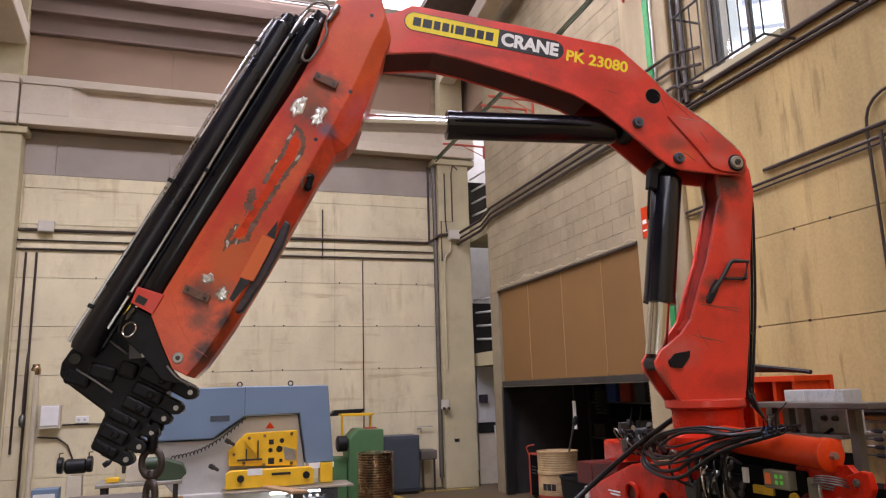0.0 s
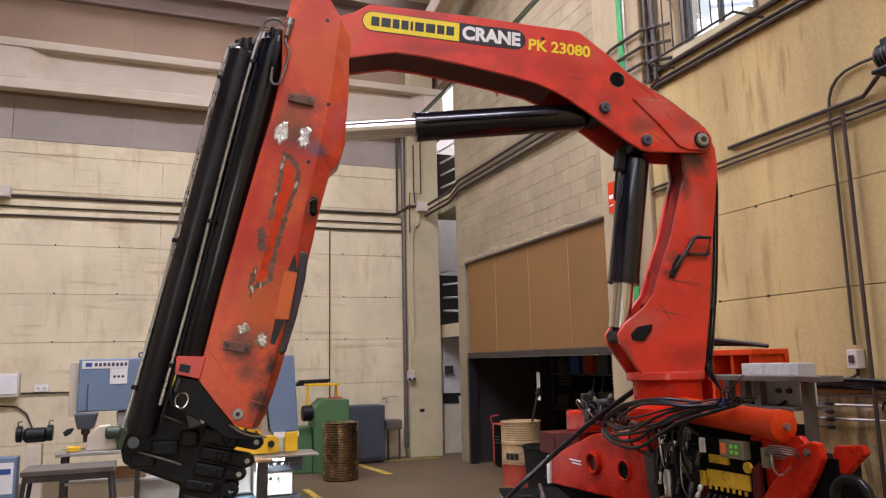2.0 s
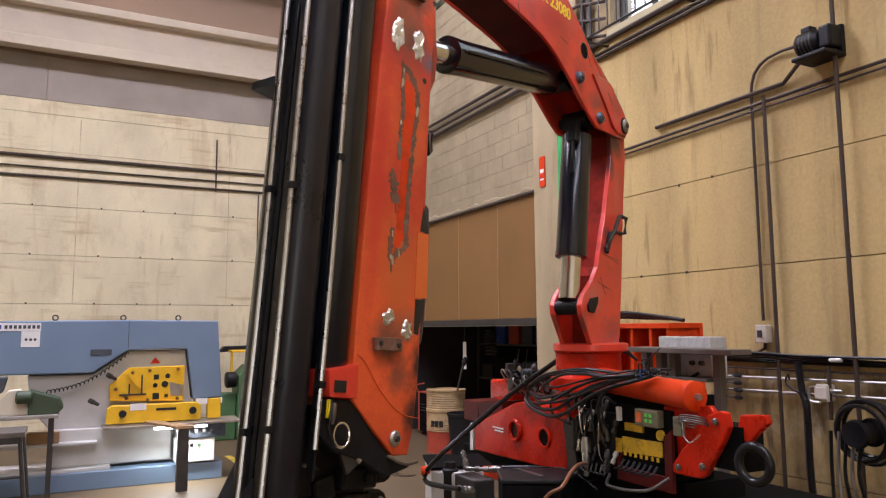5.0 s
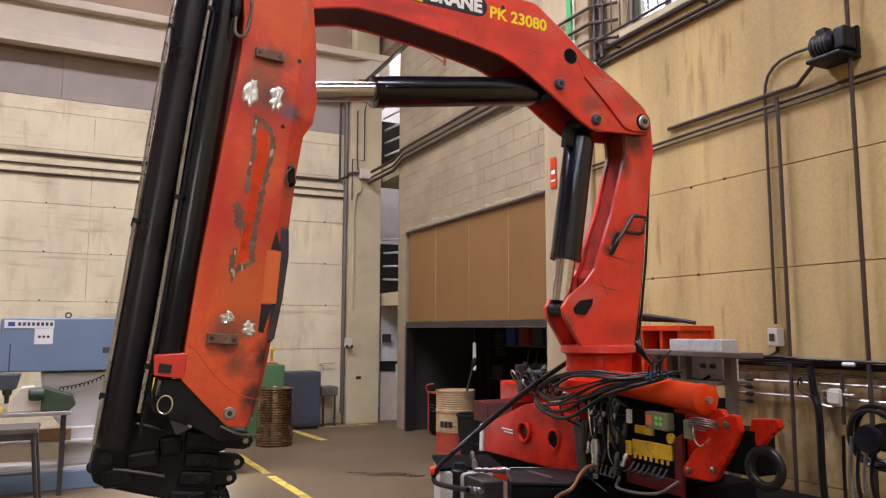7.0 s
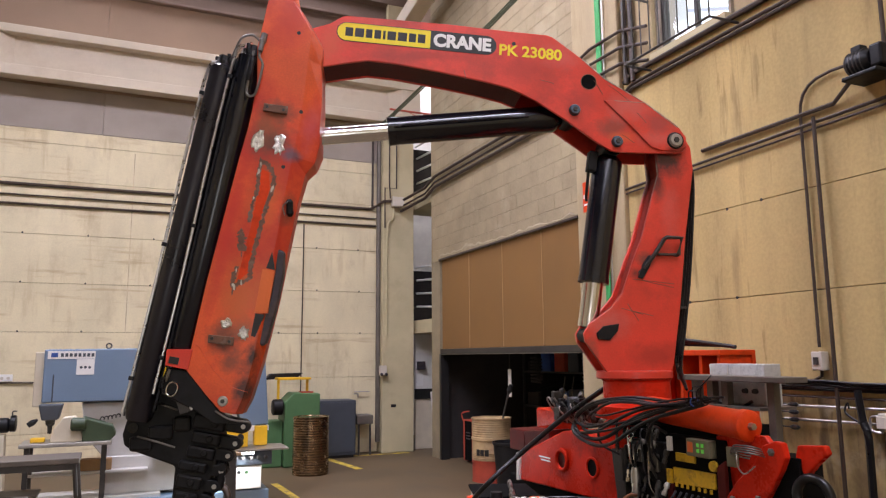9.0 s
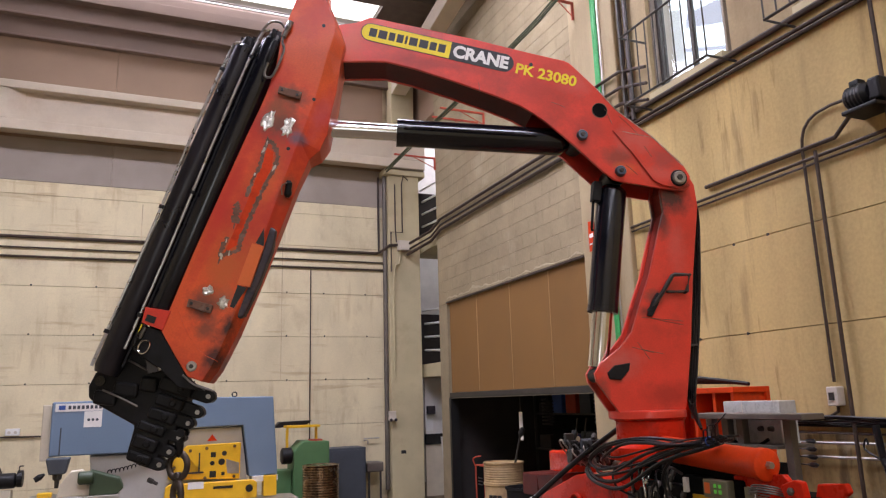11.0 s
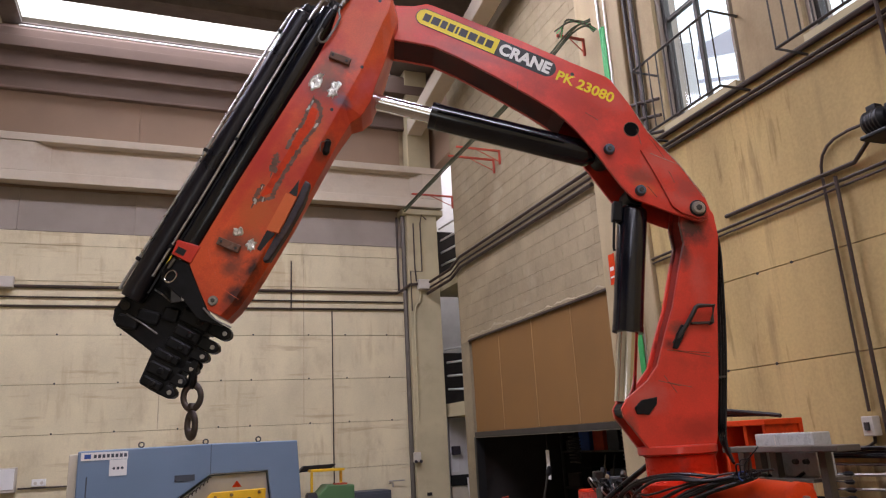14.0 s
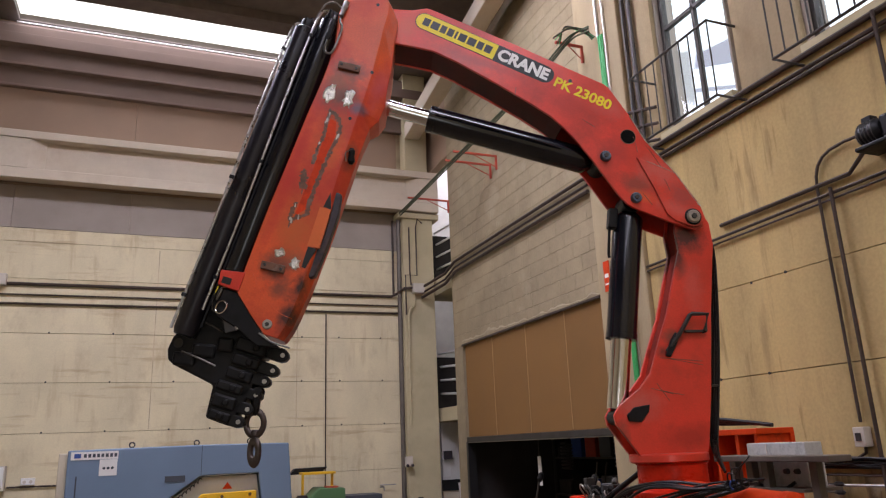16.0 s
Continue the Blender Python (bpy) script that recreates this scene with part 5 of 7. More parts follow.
for k in range(3):
    finish("plain_bar", box(((-0.1085, -0.15, 0.50 - 0.05 * k), (-0.1062, 0.02, 0.52 - 0.05 * k))), M["guard_grey"], rj)
for y in (-0.17, 0.1):
    finish("castor", turned((-0.02, y, 0.022), (-0.02, y + 0.03, 0.022), [(0, 0.018), (0.2, 0.022), (0.8, 0.022), (1, 0.018)], 12), M["rubber"], rj)
finish("grip", tube([(-0.10, 0.13, 0.70), (-0.13, 0.14, 0.80), (-0.10, 0.10, 0.84), (-0.05, 0.0, 0.86)], 0.012, 7), M["drum_red"], rj, "", True)
for k in range(2):
    lr = thing("leaning_rod", (5.5 + 0.05 * k, 9.0 - 0.15 * k, 0), "thin steel rod leaning in the store opening", "rod", "leaning rods")
    finish("rod", tube([(0, 0, 0), (0.25, -0.12, 1.5)], 0.012, 6, straight=True), M["dark_steel"], lr)

# ---- by the side wall behind the crane ----
rc = thing("red_steel_frame", (0, 0, 0), "bright red welded steel frame box by the wall", "frame")
finish("back", box(((4.62, 4.40, 0.9), (4.66, 5.35, 1.80))), M["red_bright"], rc, bevel=0.004)
for z in (1.79, 0.86):
    finish("flange", box(((4.28, 4.40, z), (4.66, 5.35, z + 0.045))), M["red_bright"], rc, bevel=0.005)
for y in (4.42, 4.62, 4.85, 5.31):
    finish("rib", box(((4.30, y, 0.905), (4.62, y + 0.035, 1.79))), M["red_bright"], rc, bevel=0.004)
for y in (4.45, 5.2):
    finish("foot", box(((4.4, y, 0.0), (4.6, y + 0.08, 0.86))), M["dark_steel"], rc)
finish("hanging_chain", tube([(4.40, 4.50, 1.785), (4.38, 4.48, 1.70), (4.40, 4.47, 1.62)], 0.012, 6), M["black_dirty"], rc)
for k in range(3):
    lp = thing("loose_pipe", (4.45, 4.5, 1.84), "dark hose pipe lying on the red frame", "pipe", "loose pipes")
    finish("pipe", tube([(-0.12 + 0.05 * k, 0.80, 0.10 - 0.02 * k), (-0.06 + 0.05 * k, 0.45, 0.085 - 0.02 * k), (-0.01 + 0.05 * k, 0.12, 0.045 - 0.006 * k), (0.02 + 0.05 * k, -0.08 + 0.05 * k, 0.016)], 0.016, 8), M["black_dirty"], lp, "", True)
bt = thing("steel_workbench", (0, 0, 0), "grey steel bench frame with a thick top", "workbench")
finish("top", box(((3.86, 3.42, 1.61), (4.06, 4.42, 1.65))), M["table"], bt, bevel=0.006)
finish("lower_board", box(((3.90, 3.68, 1.42), (4.24, 4.36, 1.44))), M["table"], bt)
for y in (3.60, 4.01, 4.15):
    finish("post", box(((3.95, y, 0.0 if y < 3.7 else 1.2), (4.01, y + 0.06, 1.61))), M["table"], bt, bevel=0.004)
finish("far_post", box(((4.0, 4.36, 0.0), (4.06, 4.42, 1.61))), M["table"], bt)
finish("rail", box(((3.94, 3.75, 1.2), (4.0, 4.36, 1.25))), M["dark_steel"], bt)
wb = thing("switch_cabinet", (4.07, 3.78, 1.44), "pale grey glossy switch cabinet on the bench", "cabinet")
finish("body", box(((0.0, 0.0, 0.0), (0.16, 0.52, 0.29))), M["cabinet_grey"], wb, bevel=0.008)
finish("door_gap", box(((-0.003, 0.33, 0.02), (-0.0005, 0.337, 0.28))), M["grey_box"], wb)
for y in (0.08, 0.17):
    finish("knob", turned((-0.0005, y, 0.10), (-0.03, y, 0.10), [(0, 0.02), (1, 0.016)], 10), M["dark_steel"], wb)
finish("cable", tube([(-0.02, 0.1, 0.03), (-0.06, 0.2, -0.02), (-0.06, 0.42, 0.02), (-0.02, 0.5, 0.05)], 0.012, 6), M["rubber"], wb, "", True)
hr = thing("hose_reel", (4.9, 3.24, 1.06), "black hose reel with hanging hoses on the wall", "hose reel")
finish("drum", turned((-0.1, 0, 0), (0.14, 0, 0), [(0, 0.09), (0.15, 0.10), (0.2, 0.07), (0.8, 0.07), (0.85, 0.10), (1, 0.09)], 20), M["black_dirty"], hr, smooth=True)
finish("wall_arm", box(((0.14, -0.03, -0.03), (0.27, 0.03, 0.03))), M["dark_steel"], hr)
for k in range(4):
    finish("hose_coil", ring((-0.02 + 0.04 * k, 0, 0.02 * (k % 2)), (1, 0.06 * (k - 1), 0.05), 0.19 + 0.012 * (k % 3), 0.016, 26, 7), M["rubber"], hr, "", True)
for k in range(5):
    finish("hanging_hose", tube([(-0.05, 0.2 - 0.06 * k, 0.0), (-0.05, 0.21 - 0.05 * k, -0.3), (-0.05 + 0.02 * k, 0.2 - 0.06 * k, -0.7), (-0.05, 0.16 - 0.05 * k, -1.08)], 0.013, 6), M[("rubber", "steel", "rubber", "steel", "rubber")[k]], hr, "", True)
yc = thing("yellow_canister", (4.5, 3.95, 0), "dirty yellow canister on the floor", "canister")
finish("body", box(((-0.12, -0.22, 0), (0.12, 0.2, 0.55))), M["machine_yellow"], yc, bevel=0.03)
finish("cap", turned((0, -0.1, 0.55), (0, -0.1, 0.60), [(0, 0.04), (1, 0.035)], 12), M["bucket"], yc)

# ---- low hydraulic block beside the crane stand ----
hb = thing("hydraulic_power_box", (0, 0, 0), "black steel hydraulic box with bright couplings and a red channel", "hydraulic unit")
BOX = [(2.36, 3.86), (2.66, 3.68), (2.92, 3.84), (2.76, 4.14), (2.50, 4.14)]
finish("body", prism(BOX, "z", 0.12, 0.86), M["black_steel_shade"], hb, bevel=0.015)
finish("lid", prism([(2.64 + (x - 2.64) * 1.03, 3.93 + (y - 3.93) * 1.03) for x, y in BOX], "z", 0.862, 0.885), M["black_dirty"], hb, "black lid with worn edges", bevel=0.006)
finish("edge_wear", tube([(2.36, 3.86, 0.887), (2.50, 4.145, 0.887), (2.76, 4.145, 0.887)], 0.003, 5, straight=True), M["pipe_dark"], hb)
finish("strap", box(((2.60, 3.80, 0.886), (2.63, 4.10, 0.894))), M["pipe_dark"], hb)
finish("foot_frame", box(((2.42, 3.75, 0.0), (2.86, 4.10, 0.119))), M["black_dirty"], hb)
finish("tank", prism([(2.30, 4.72), (2.48, 5.20), (2.86, 5.04), (2.72, 4.60), (2.44, 4.56)], "z", 0.12, 0.80), M["machine_grey"], hb, "scuffed pale grey tank", bevel=0.015)
finish("tank_lid", prism([(2.29, 4.71), (2.47, 5.22), (2.88, 5.05), (2.73, 4.59)], "z", 0.802, 0.825), M["black_steel_shade"], hb, "dark tank lid", bevel=0.005)
finish("tank_foot", box(((2.46, 4.66, 0.0), (2.72, 5.02, 0.119))), M["black_dirty"], hb)
finish("filter", turned((2.42, 4.66, 0.60), (2.42, 4.66, 0.86), [(0, 0.055), (0.1, 0.06), (0.8, 0.06), (0.85, 0.045), (1, 0.04)], 18), M["black_dirty"], hb, "black oil filter", True)
finish("bridge", box(((2.44, 4.1, 0.5), (2.70, 4.62, 0.62))), M["black_dirty"], hb, bevel=0.01)
finish("red_frame", prism([(2.62, 4.16), (2.70, 4.20), (2.76, 4.92), (2.68, 4.94)], "z", 0.76, 0.82), M["red_bright"], hb, "red side channel", bevel=0.006)
for a, b, r in (((2.64, 4.86, 0.84), (2.60, 4.80, 0.90), 0.016), ((2.60, 4.80, 0.90), (2.52, 4.62, 0.87), 0.014), ((2.52, 4.62, 0.87), (2.44, 4.46, 0.845), 0.020), ((2.44, 4.46, 0.845), (2.52, 4.36, 0.85), 0.018), ((2.52, 4.36, 0.85), (2.60, 4.26, 0.86), 0.021), ((2.34, 4.32, 0.75), (2.30, 4.12, 0.78), 0.02), ((2.40, 4.50, 0.72), (2.36, 4.30, 0.73), 0.017)):
    finish("coupling", turned(a, b, [(0, r * 0.8), (0.12, r), (0.3, r), (0.32, r * 0.7), (0.5, r * 0.7), (0.52, r * 1.15), (0.75, r * 1.15), (0.77, r * 0.8), (1, r * 0.8)], 12), M["pipe_dark"], hb, "dull steel hydraulic coupling", True)
finish("manifold", box(((2.40, 4.28, 0.62), (2.56, 4.56, 0.80))), M["dark_steel"], hb, bevel=0.012)
finish("tap_handle", turned((2.30, 4.74, 0.80), (2.24, 4.76, 0.80), [(0, 0.02), (0.3, 0.035), (1, 0.03)], 12), M["red_bright"], hb, "red tap handle", True)
finish("cable", tube([(2.56, 4.2, 0.89), (2.7, 4.0, 0.91), (2.86, 3.85, 0.895), (2.95, 3.7, 0.8)], 0.006, 6), M["rubber"], hb, "", True)


# ---- the loader crane ----
AX, AY = 3.123, 3.905
crane = thing("loader_crane", (AX, AY, 0), "red folding loader crane with black cylinders on a steel stand", "crane")
PIVOT_R, PIVOT_Z = -0.241, 3.219
KNEE = (2.436, 0.604)
LIFT_PIN, LIFT_FOOT = (0.40, 0.0), (0.365, 1.93)
KN_PIN, KN_EYE = (0.676, 0.22), (-0.10, -0.50)


def pin_cap(parent, x, z, y, r, name="pin_cap", material="blue_pin", out=0.03):
    s = 1 if y > 0 else -1
    p = finish(name, turned((x, y - 0.004 * s, z), (x, y + out * s, z), [(0, r), (0.6, r), (1, r * 0.8)], 14), M[material], parent, "", True)
    finish(name + "_bolt", turned((x, y + out * s, z), (x, y + (out + 0.008) * s, z), [(0, r * 0.45), (1, r * 0.4)], 6), M["dark_steel"], p)
    return p


# column
# the pale tone holds scuffs and a pinkish sheen put into the paint
GRIME, DEEP, PALE_SHEEN, SOOT = (0.09, 0.05, 0.035), (0.30, 0.018, 0.012), (0.62, 0.16, 0.13), (0.018, 0.014, 0.014)
M["red_column"] = add_spots(M["red"].copy(), [(-0.20, 3.08, 0.16, 0.13, SOOT, 0.9), (-0.12, 2.95, 0.07, 0.16, SOOT, 0.8), (0.06, 2.33, 0.05, 0.05, SOOT, 0.7), (-0.02, 2.42, 0.07, 0.06, GRIME, 0.7), (0.25, 2.0, 0.18, 0.12, PALE_SHEEN, 0.5), (-0.2, 2.75, 0.08, 0.2, PALE_SHEEN, 0.3), (-0.05, 1.80, 0.2, 0.09, DEEP, 0.6), (0.38, 1.80, 0.06, 0.12, GRIME, 0.7)])
M["red_boom"] = add_spots(M["red"].copy(), [(0.42, 0.10, 0.16, 0.08, GRIME, 0.6), (0.62, 0.28, 0.12, 0.14, (0.42, 0.03, 0.02), 0.7), (0.30, 0.24, 0.18, 0.12, PALE_SHEEN, 0.5), (0.12, 0.02, 0.16, 0.07, PALE_SHEEN, 0.4), (0.75, 0.60, 0.16, 0.10, PALE_SHEEN, 0.4), (0.10, 0.12, 0.14, 0.10, (0.34, 0.06, 0.05), 0.7), (0.36, 0.03, 0.10, 0.05, (0.70, 0.12, 0.03), 0.7), (1.0, 0.5, 0.3, 0.12, DEEP, 0.4), (2.3, 0.66, 0.14, 0.2, (0.62, 0.09, 0.03), 0.7), (1.7, 0.60, 0.5, 0.05, DEEP, 0.5), (0.85, 0.62, 0.2, 0.1, (0.66, 0.06, 0.03), 0.5), (-0.02, -0.05, 0.1, 0.05, SOOT, 0.5)])
# the last spot puts wear and the pink gleam of the edge into the paint
M["red_arm"] = add_spots(M["red_worn"].copy(), [(0.07, -0.66, 0.17, 0.15, GRIME, 0.85), (0.06, -0.46, 0.13, 0.09, GRIME, 0.75), (0.10, -0.56, 0.12, 0.14, (0.30, 0.09, 0.03), 0.6), (0.06, -1.86, 0.14, 0.13, GRIME, 0.8), (-0.03, -1.80, 0.08, 0.09, (0.22, 0.10, 0.05), 0.7), (0.0, -2.0, 0.09, 0.08, GRIME, 0.7), (-0.11, -1.96, 0.06, 0.15, SOOT, 0.95), (-0.10, -2.14, 0.08, 0.12, SOOT, 0.9), (-0.12, -1.05, 0.05, 0.12, GRIME, 0.7), (-0.07, -0.72, 0.07, 0.06, (0.12, 0.10, 0.14), 0.8), (0.02, -1.0, 0.12, 0.25, (0.56, 0.11, 0.025), 0.7), (0.03, -1.6, 0.14, 0.25, (0.58, 0.12, 0.025), 0.8), (0.19, -1.2, 0.05, 0.7, (0.58, 0.03, 0.018), 0.8), (0.1, 0.1, 0.15, 0.2, (0.60, 0.05, 0.02), 0.7), (-0.15, -0.5, 0.06, 0.2, (0.58, 0.10, 0.12), 0.5)])
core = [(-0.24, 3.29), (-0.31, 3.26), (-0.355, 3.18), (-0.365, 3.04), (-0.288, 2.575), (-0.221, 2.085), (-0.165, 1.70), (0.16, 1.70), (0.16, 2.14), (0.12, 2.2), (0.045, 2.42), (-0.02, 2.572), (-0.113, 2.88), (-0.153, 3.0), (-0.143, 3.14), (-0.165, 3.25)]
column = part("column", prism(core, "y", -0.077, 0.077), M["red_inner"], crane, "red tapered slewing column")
COL = [(-0.24, 3.31), (-0.32, 3.28), (-0.37, 3.19), (-0.38, 3.04), (-0.302, 2.575), (-0.235, 2.085), (-0.177, 1.755), (-0.162, 1.695), (0.275, 1.690), (0.409, 1.886), (0.417, 1.94), (0.372, 2.005), (0.231, 2.104), (0.151, 2.196), (0.064, 2.42), (-0.001, 2.572), (-0.095, 2.88), (-0.135, 3.0), (-0.125, 3.14), (-0.15, 3.26)]
for y0, y1 in ((0.078, 0.112), (-0.112, -0.078)):
    part("side_plate", prism(COL, "y", y0, y1), M["red_column"], column, bevel=0.006)
part("collar", turned((0.055, 0, 1.645), (0.055, 0, 1.70), [(0, 0.235), (0.15, 0.245), (0.85, 0.245), (1, 0.235)], 32), M["red"], column, smooth=True)
part("hex_cap", prism([(0.338, 1.94), (0.29, 1.985), (0.185, 2.0), (0.195, 1.955), (0.25, 1.893), (0.328, 1.90)], "y", 0.112, 0.128), M["black_dirty"], column, "dark steel pin keeper plate", bevel=0.005)
part("lift_foot_pin", rod((LIFT_FOOT[0], -0.10, LIFT_FOOT[1]), (LIFT_FOOT[0], 0.10, LIFT_FOOT[1]), 0.045), M["black_dirty"], column)
part("handle", tube([(-0.228, 0.112, 2.452), (-0.228, 0.15, 2.452), (-0.254, 0.155, 2.559), (-0.15, 0.155, 2.562), (-0.137, 0.15, 2.555), (-0.06, 0.14, 2.44), (0.03, 0.115, 2.327)], 0.0145, 7, straight=True), M["dark_steel"], column, "dark bent steel hand grip", True)
part("handle_foot", prism([(0.045, 2.30), (0.015, 2.29), (-0.035, 2.37), (-0.06, 2.43), (-0.035, 2.45), (0.01, 2.385)], "y", 0.112, 0.135), M["black_dirty"], column, "dark greasy grip end", bevel=0.006)
part("handle_plate", prism([(-0.22, 2.445), (-0.1, 2.447), (-0.1, 2.46), (-0.22, 2.46)], "y", 0.112, 0.14), M["dark_steel"], column)
for k, (a, b) in enumerate((((-0.2, 2.26), (0.08, 2.29)), ((-0.2, 2.235), (0.03, 2.285)), ((0.02, 2.06), (0.16, 2.10)), ((0.05, 2.02), (0.12, 2.13)), ((-0.05, 2.05), (0.1, 2.085)))):
    part("scratch", tube([(a[0], 0.1121, a[1]), (b[0], 0.1121, b[1])], 0.0022, 5, straight=True), M["old_adhesive"], column)
for k in range(4):
    y = 0.02 + 0.024 * k - 0.06
    part("hose", tube([(-0.36, y, 3.22), (-0.398 - 0.005 * k, y, 3.02), (-0.375 - 0.006 * k, y, 2.7), (-0.318 - 0.007 * k, y + 0.02, 2.3), (-0.262 - 0.006 * k, y + 0.03, 1.95), (-0.235, y + 0.05, 1.72), (-0.2, 0.22, 1.58)], 0.009, 7), M["rubber"], column, "", True)
part("hose_clamp", box(((-0.30, -0.08, 2.1), (-0.235, 0.08, 2.114))), M["dark_steel"], column)
part("blue_motor", turned((-0.27, -0.20, 1.98), (-0.27, -0.112, 1.98), [(0, 0.02), (0.1, 0.04), (0.9, 0.04), (1, 0.025)], 12), M["blue_paint"], column, "small blue sensor", True)

# boom
TOP = [(2.56, 0.66), (2.48, 0.76), (2.35, 0.80), (2.272, 0.824), (2.19, 0.874), (2.15, 0.876), (1.846, 0.852), (1.489, 0.822), (1.09, 0.775), (0.83, 0.75), (0.79, 0.735), (0.596, 0.58), (0.449, 0.44), (0.186, 0.275), (-0.036, 0.10), (-0.085, 0.03), (-0.085, -0.04), (-0.04, -0.085)]
LOW = [(0.138, -0.083), (0.40, -0.07), (0.44, -0.062), (0.523, -0.012), (0.742, 0.157), (0.926, 0.283), (1.02, 0.335), (1.111, 0.378), (1.299, 0.429), (1.56, 0.488), (1.856, 0.546), (2.04, 0.568), (2.187, 0.549), (2.325, 0.526), (2.45, 0.49), (2.54, 0.55)]
bm = prism(TOP + LOW, "y", 0.128, 0.152)
add_prism(bm, TOP + LOW, "y", -0.152, -0.128)
boom = part("boom", bm, M["red_boom"], crane, "red angled main boom", bevel=0.005)


def web(line, y, thick, sign):
    bm = bmesh.new()
    rows = []
    for i, p in enumerate(line):
        a, b = Vector(line[max(i - 1, 0)]), Vector(line[min(i + 1, len(line) - 1)])
        d = (b - a).normalized()
        nrm = Vector((-d.y, d.x)) * thick * sign
        q = Vector(p) + nrm
        rows.append([bm.verts.new(v) for v in ((p[0], -y, p[1]), (p[0], y, p[1]), (q.x, y, q.y), (q.x, -y, q.y))])
    for a, b in zip(rows, rows[1:]):
        for k in range(4):
            bm.faces.new((a[k], a[(k + 1) % 4], b[(k + 1) % 4], b[k]))
    bm.faces.new(rows[0])
    bm.faces.new(rows[-1][::-1])
    return bm


part("edge_wear", tube([(TOP[i][0], 0.1525, TOP[i][1] - 0.003) for i in range(11, 15)], 0.0035, 5, straight=True), M["scrape"], boom, "bare worn edge")
part("edge_wear", tube([(-0.02, 0.1665, 0.092), (0.19, 0.1665, 0.264), (0.40, 0.1665, 0.281)], 0.002, 5, straight=True), M["scrape"], boom)
part("top_plate", web([(p[0], p[1] - 0.006) for p in TOP[1:15]], 0.127, 0.02, 1), M["red"], boom)
# underside plate: grease and underside shade both in its dark red
part("bottom_plate", web([(p[0], p[1] + 0.006) for p in LOW[6:15]], 0.127, 0.02, 1), M["red_grease_shade"], boom, "greasy red underside plate with shade in its colour")
GUS = [(0.47, 0.285), (0.19, 0.268), (0.0, 0.118), (-0.07, 0.03), (-0.07, -0.04), (-0.02, -0.07), (0.10, -0.066), (0.17, -0.04), (0.30, 0.11)]
part("gusset", prism(GUS, "y", 0.152, 0.166), M["red_boom"], boom, "raised pivot reinforcing plate", bevel=0.004)
pivot = pin_cap(boom, 0.0, 0.0, 0.166, 0.047, "pivot_pin", "steel", 0.022)
part("pivot_washer", ring((0, 0.168, 0), (0, 1, 0), 0.05, 0.008), M["black_dirty"], boom)
part("pivot_shaft", rod((0, -0.165, 0), (0, 0.165, 0), 0.04), M["black_dirty"], boom)
for (x, z) in (LIFT_PIN, KN_PIN):
    pin_cap(boom, x, z, 0.152, 0.038)
    part("pin_shaft", rod((x, -0.16, z), (x, 0.16, z), 0.034), M["black_dirty"], boom)
# flat black disc paints the shade inside the hole
part("lightening_hole", turned((0.563, 0.148, 0.418), (0.563, 0.1535, 0.418), [(0, 0.052), (1, 0.052)], 24), M["black_steel_shade"], boom, "black disc drawn as a round hole")
part("hole_rim", ring((0.563, 0.152, 0.418), (0, 1, 0), 0.053, 0.003), M["old_adhesive"], boom)
part("small_hole", turned((1.06, 0.148, 0.686), (1.06, 0.1545, 0.686), [(0, 0.014), (1, 0.014)], 10), M["black_line"], boom)

# lettering band on the boom: yellow half, black half, model writing
FACE = Matrix(((-1, 0, 0, 0), (0, 0, 1, 0), (0, 1, 0, 0), (0, 0, 0, 1)))


def on_face(x, z, y=0.153):
    return Matrix.Translation((x, y, z)) @ FACE @ pose(0, 0, 0, 0, 0, -5.7)


def pill(x0, x1, h, round_left, round_right):
    pts = []
    r = h / 2
    if round_left:
        pts += [(x0 + r + r * math.cos(radians(a)), r + r * math.sin(radians(a))) for a in range(90, 271, 15)]
    else:
        pts += [(x0, h), (x0, 0)]
    if round_right:
        pts += [(x1 - r + r * math.cos(radians(a)), r + r * math.sin(radians(a))) for a in range(-90, 91, 15)]
    else:
        pts += [(x1, 0), (x1, h)]
    return pts


BAND = on_face(2.235, 0.706)


def decal(name, pts, y, material, label=""):
    bm = prism(pts, "z", 0.0, y)
    bm.transform(BAND)
    return part(name, bm, M[material], boom, label)


decal("brand_band", pill(-0.006, 0.615, 0.132, True, False), 0.0012, "black_line", "black edge of the brand band")
decal("brand_field", [(p[0], p[1] + 0.005) for p in pill(0.0, 0.612, 0.122, True, False)], 0.0022, "decal_yellow", "yellow brand field")
decal("word_field", pill(0.615, 1.055, 0.132, False, True), 0.0018, "black_line", "black field with white lettering")
x = 0.052
for k, wd in enumerate((0.05, 0.058, 0.042, 0.044, 0.016, 0.056, 0.06, 0.046, 0.05)):
    w = wd
    lo, hi = 0.036, 0.096
    shape = [(0, lo), (w, lo), (w, hi), (0, hi)]
    decal("brand_mark", [(x + a, b) for a, b in shape], 0.0032, "black_line")
    x += w + 0.013
text_mesh("CRANE", 0.118, M["decal_white"], "lettering", boom, BAND @ Matrix.Translation((0.632, 0.028, 0.0022)), 0.0008, 1.0, 0.0055)
text_mesh("PK 23080", 0.104, M["decal_yellow"], "lettering", boom, on_face(1.168, 0.612, 0.1535), 0.0008, 1.05, 0.0028)
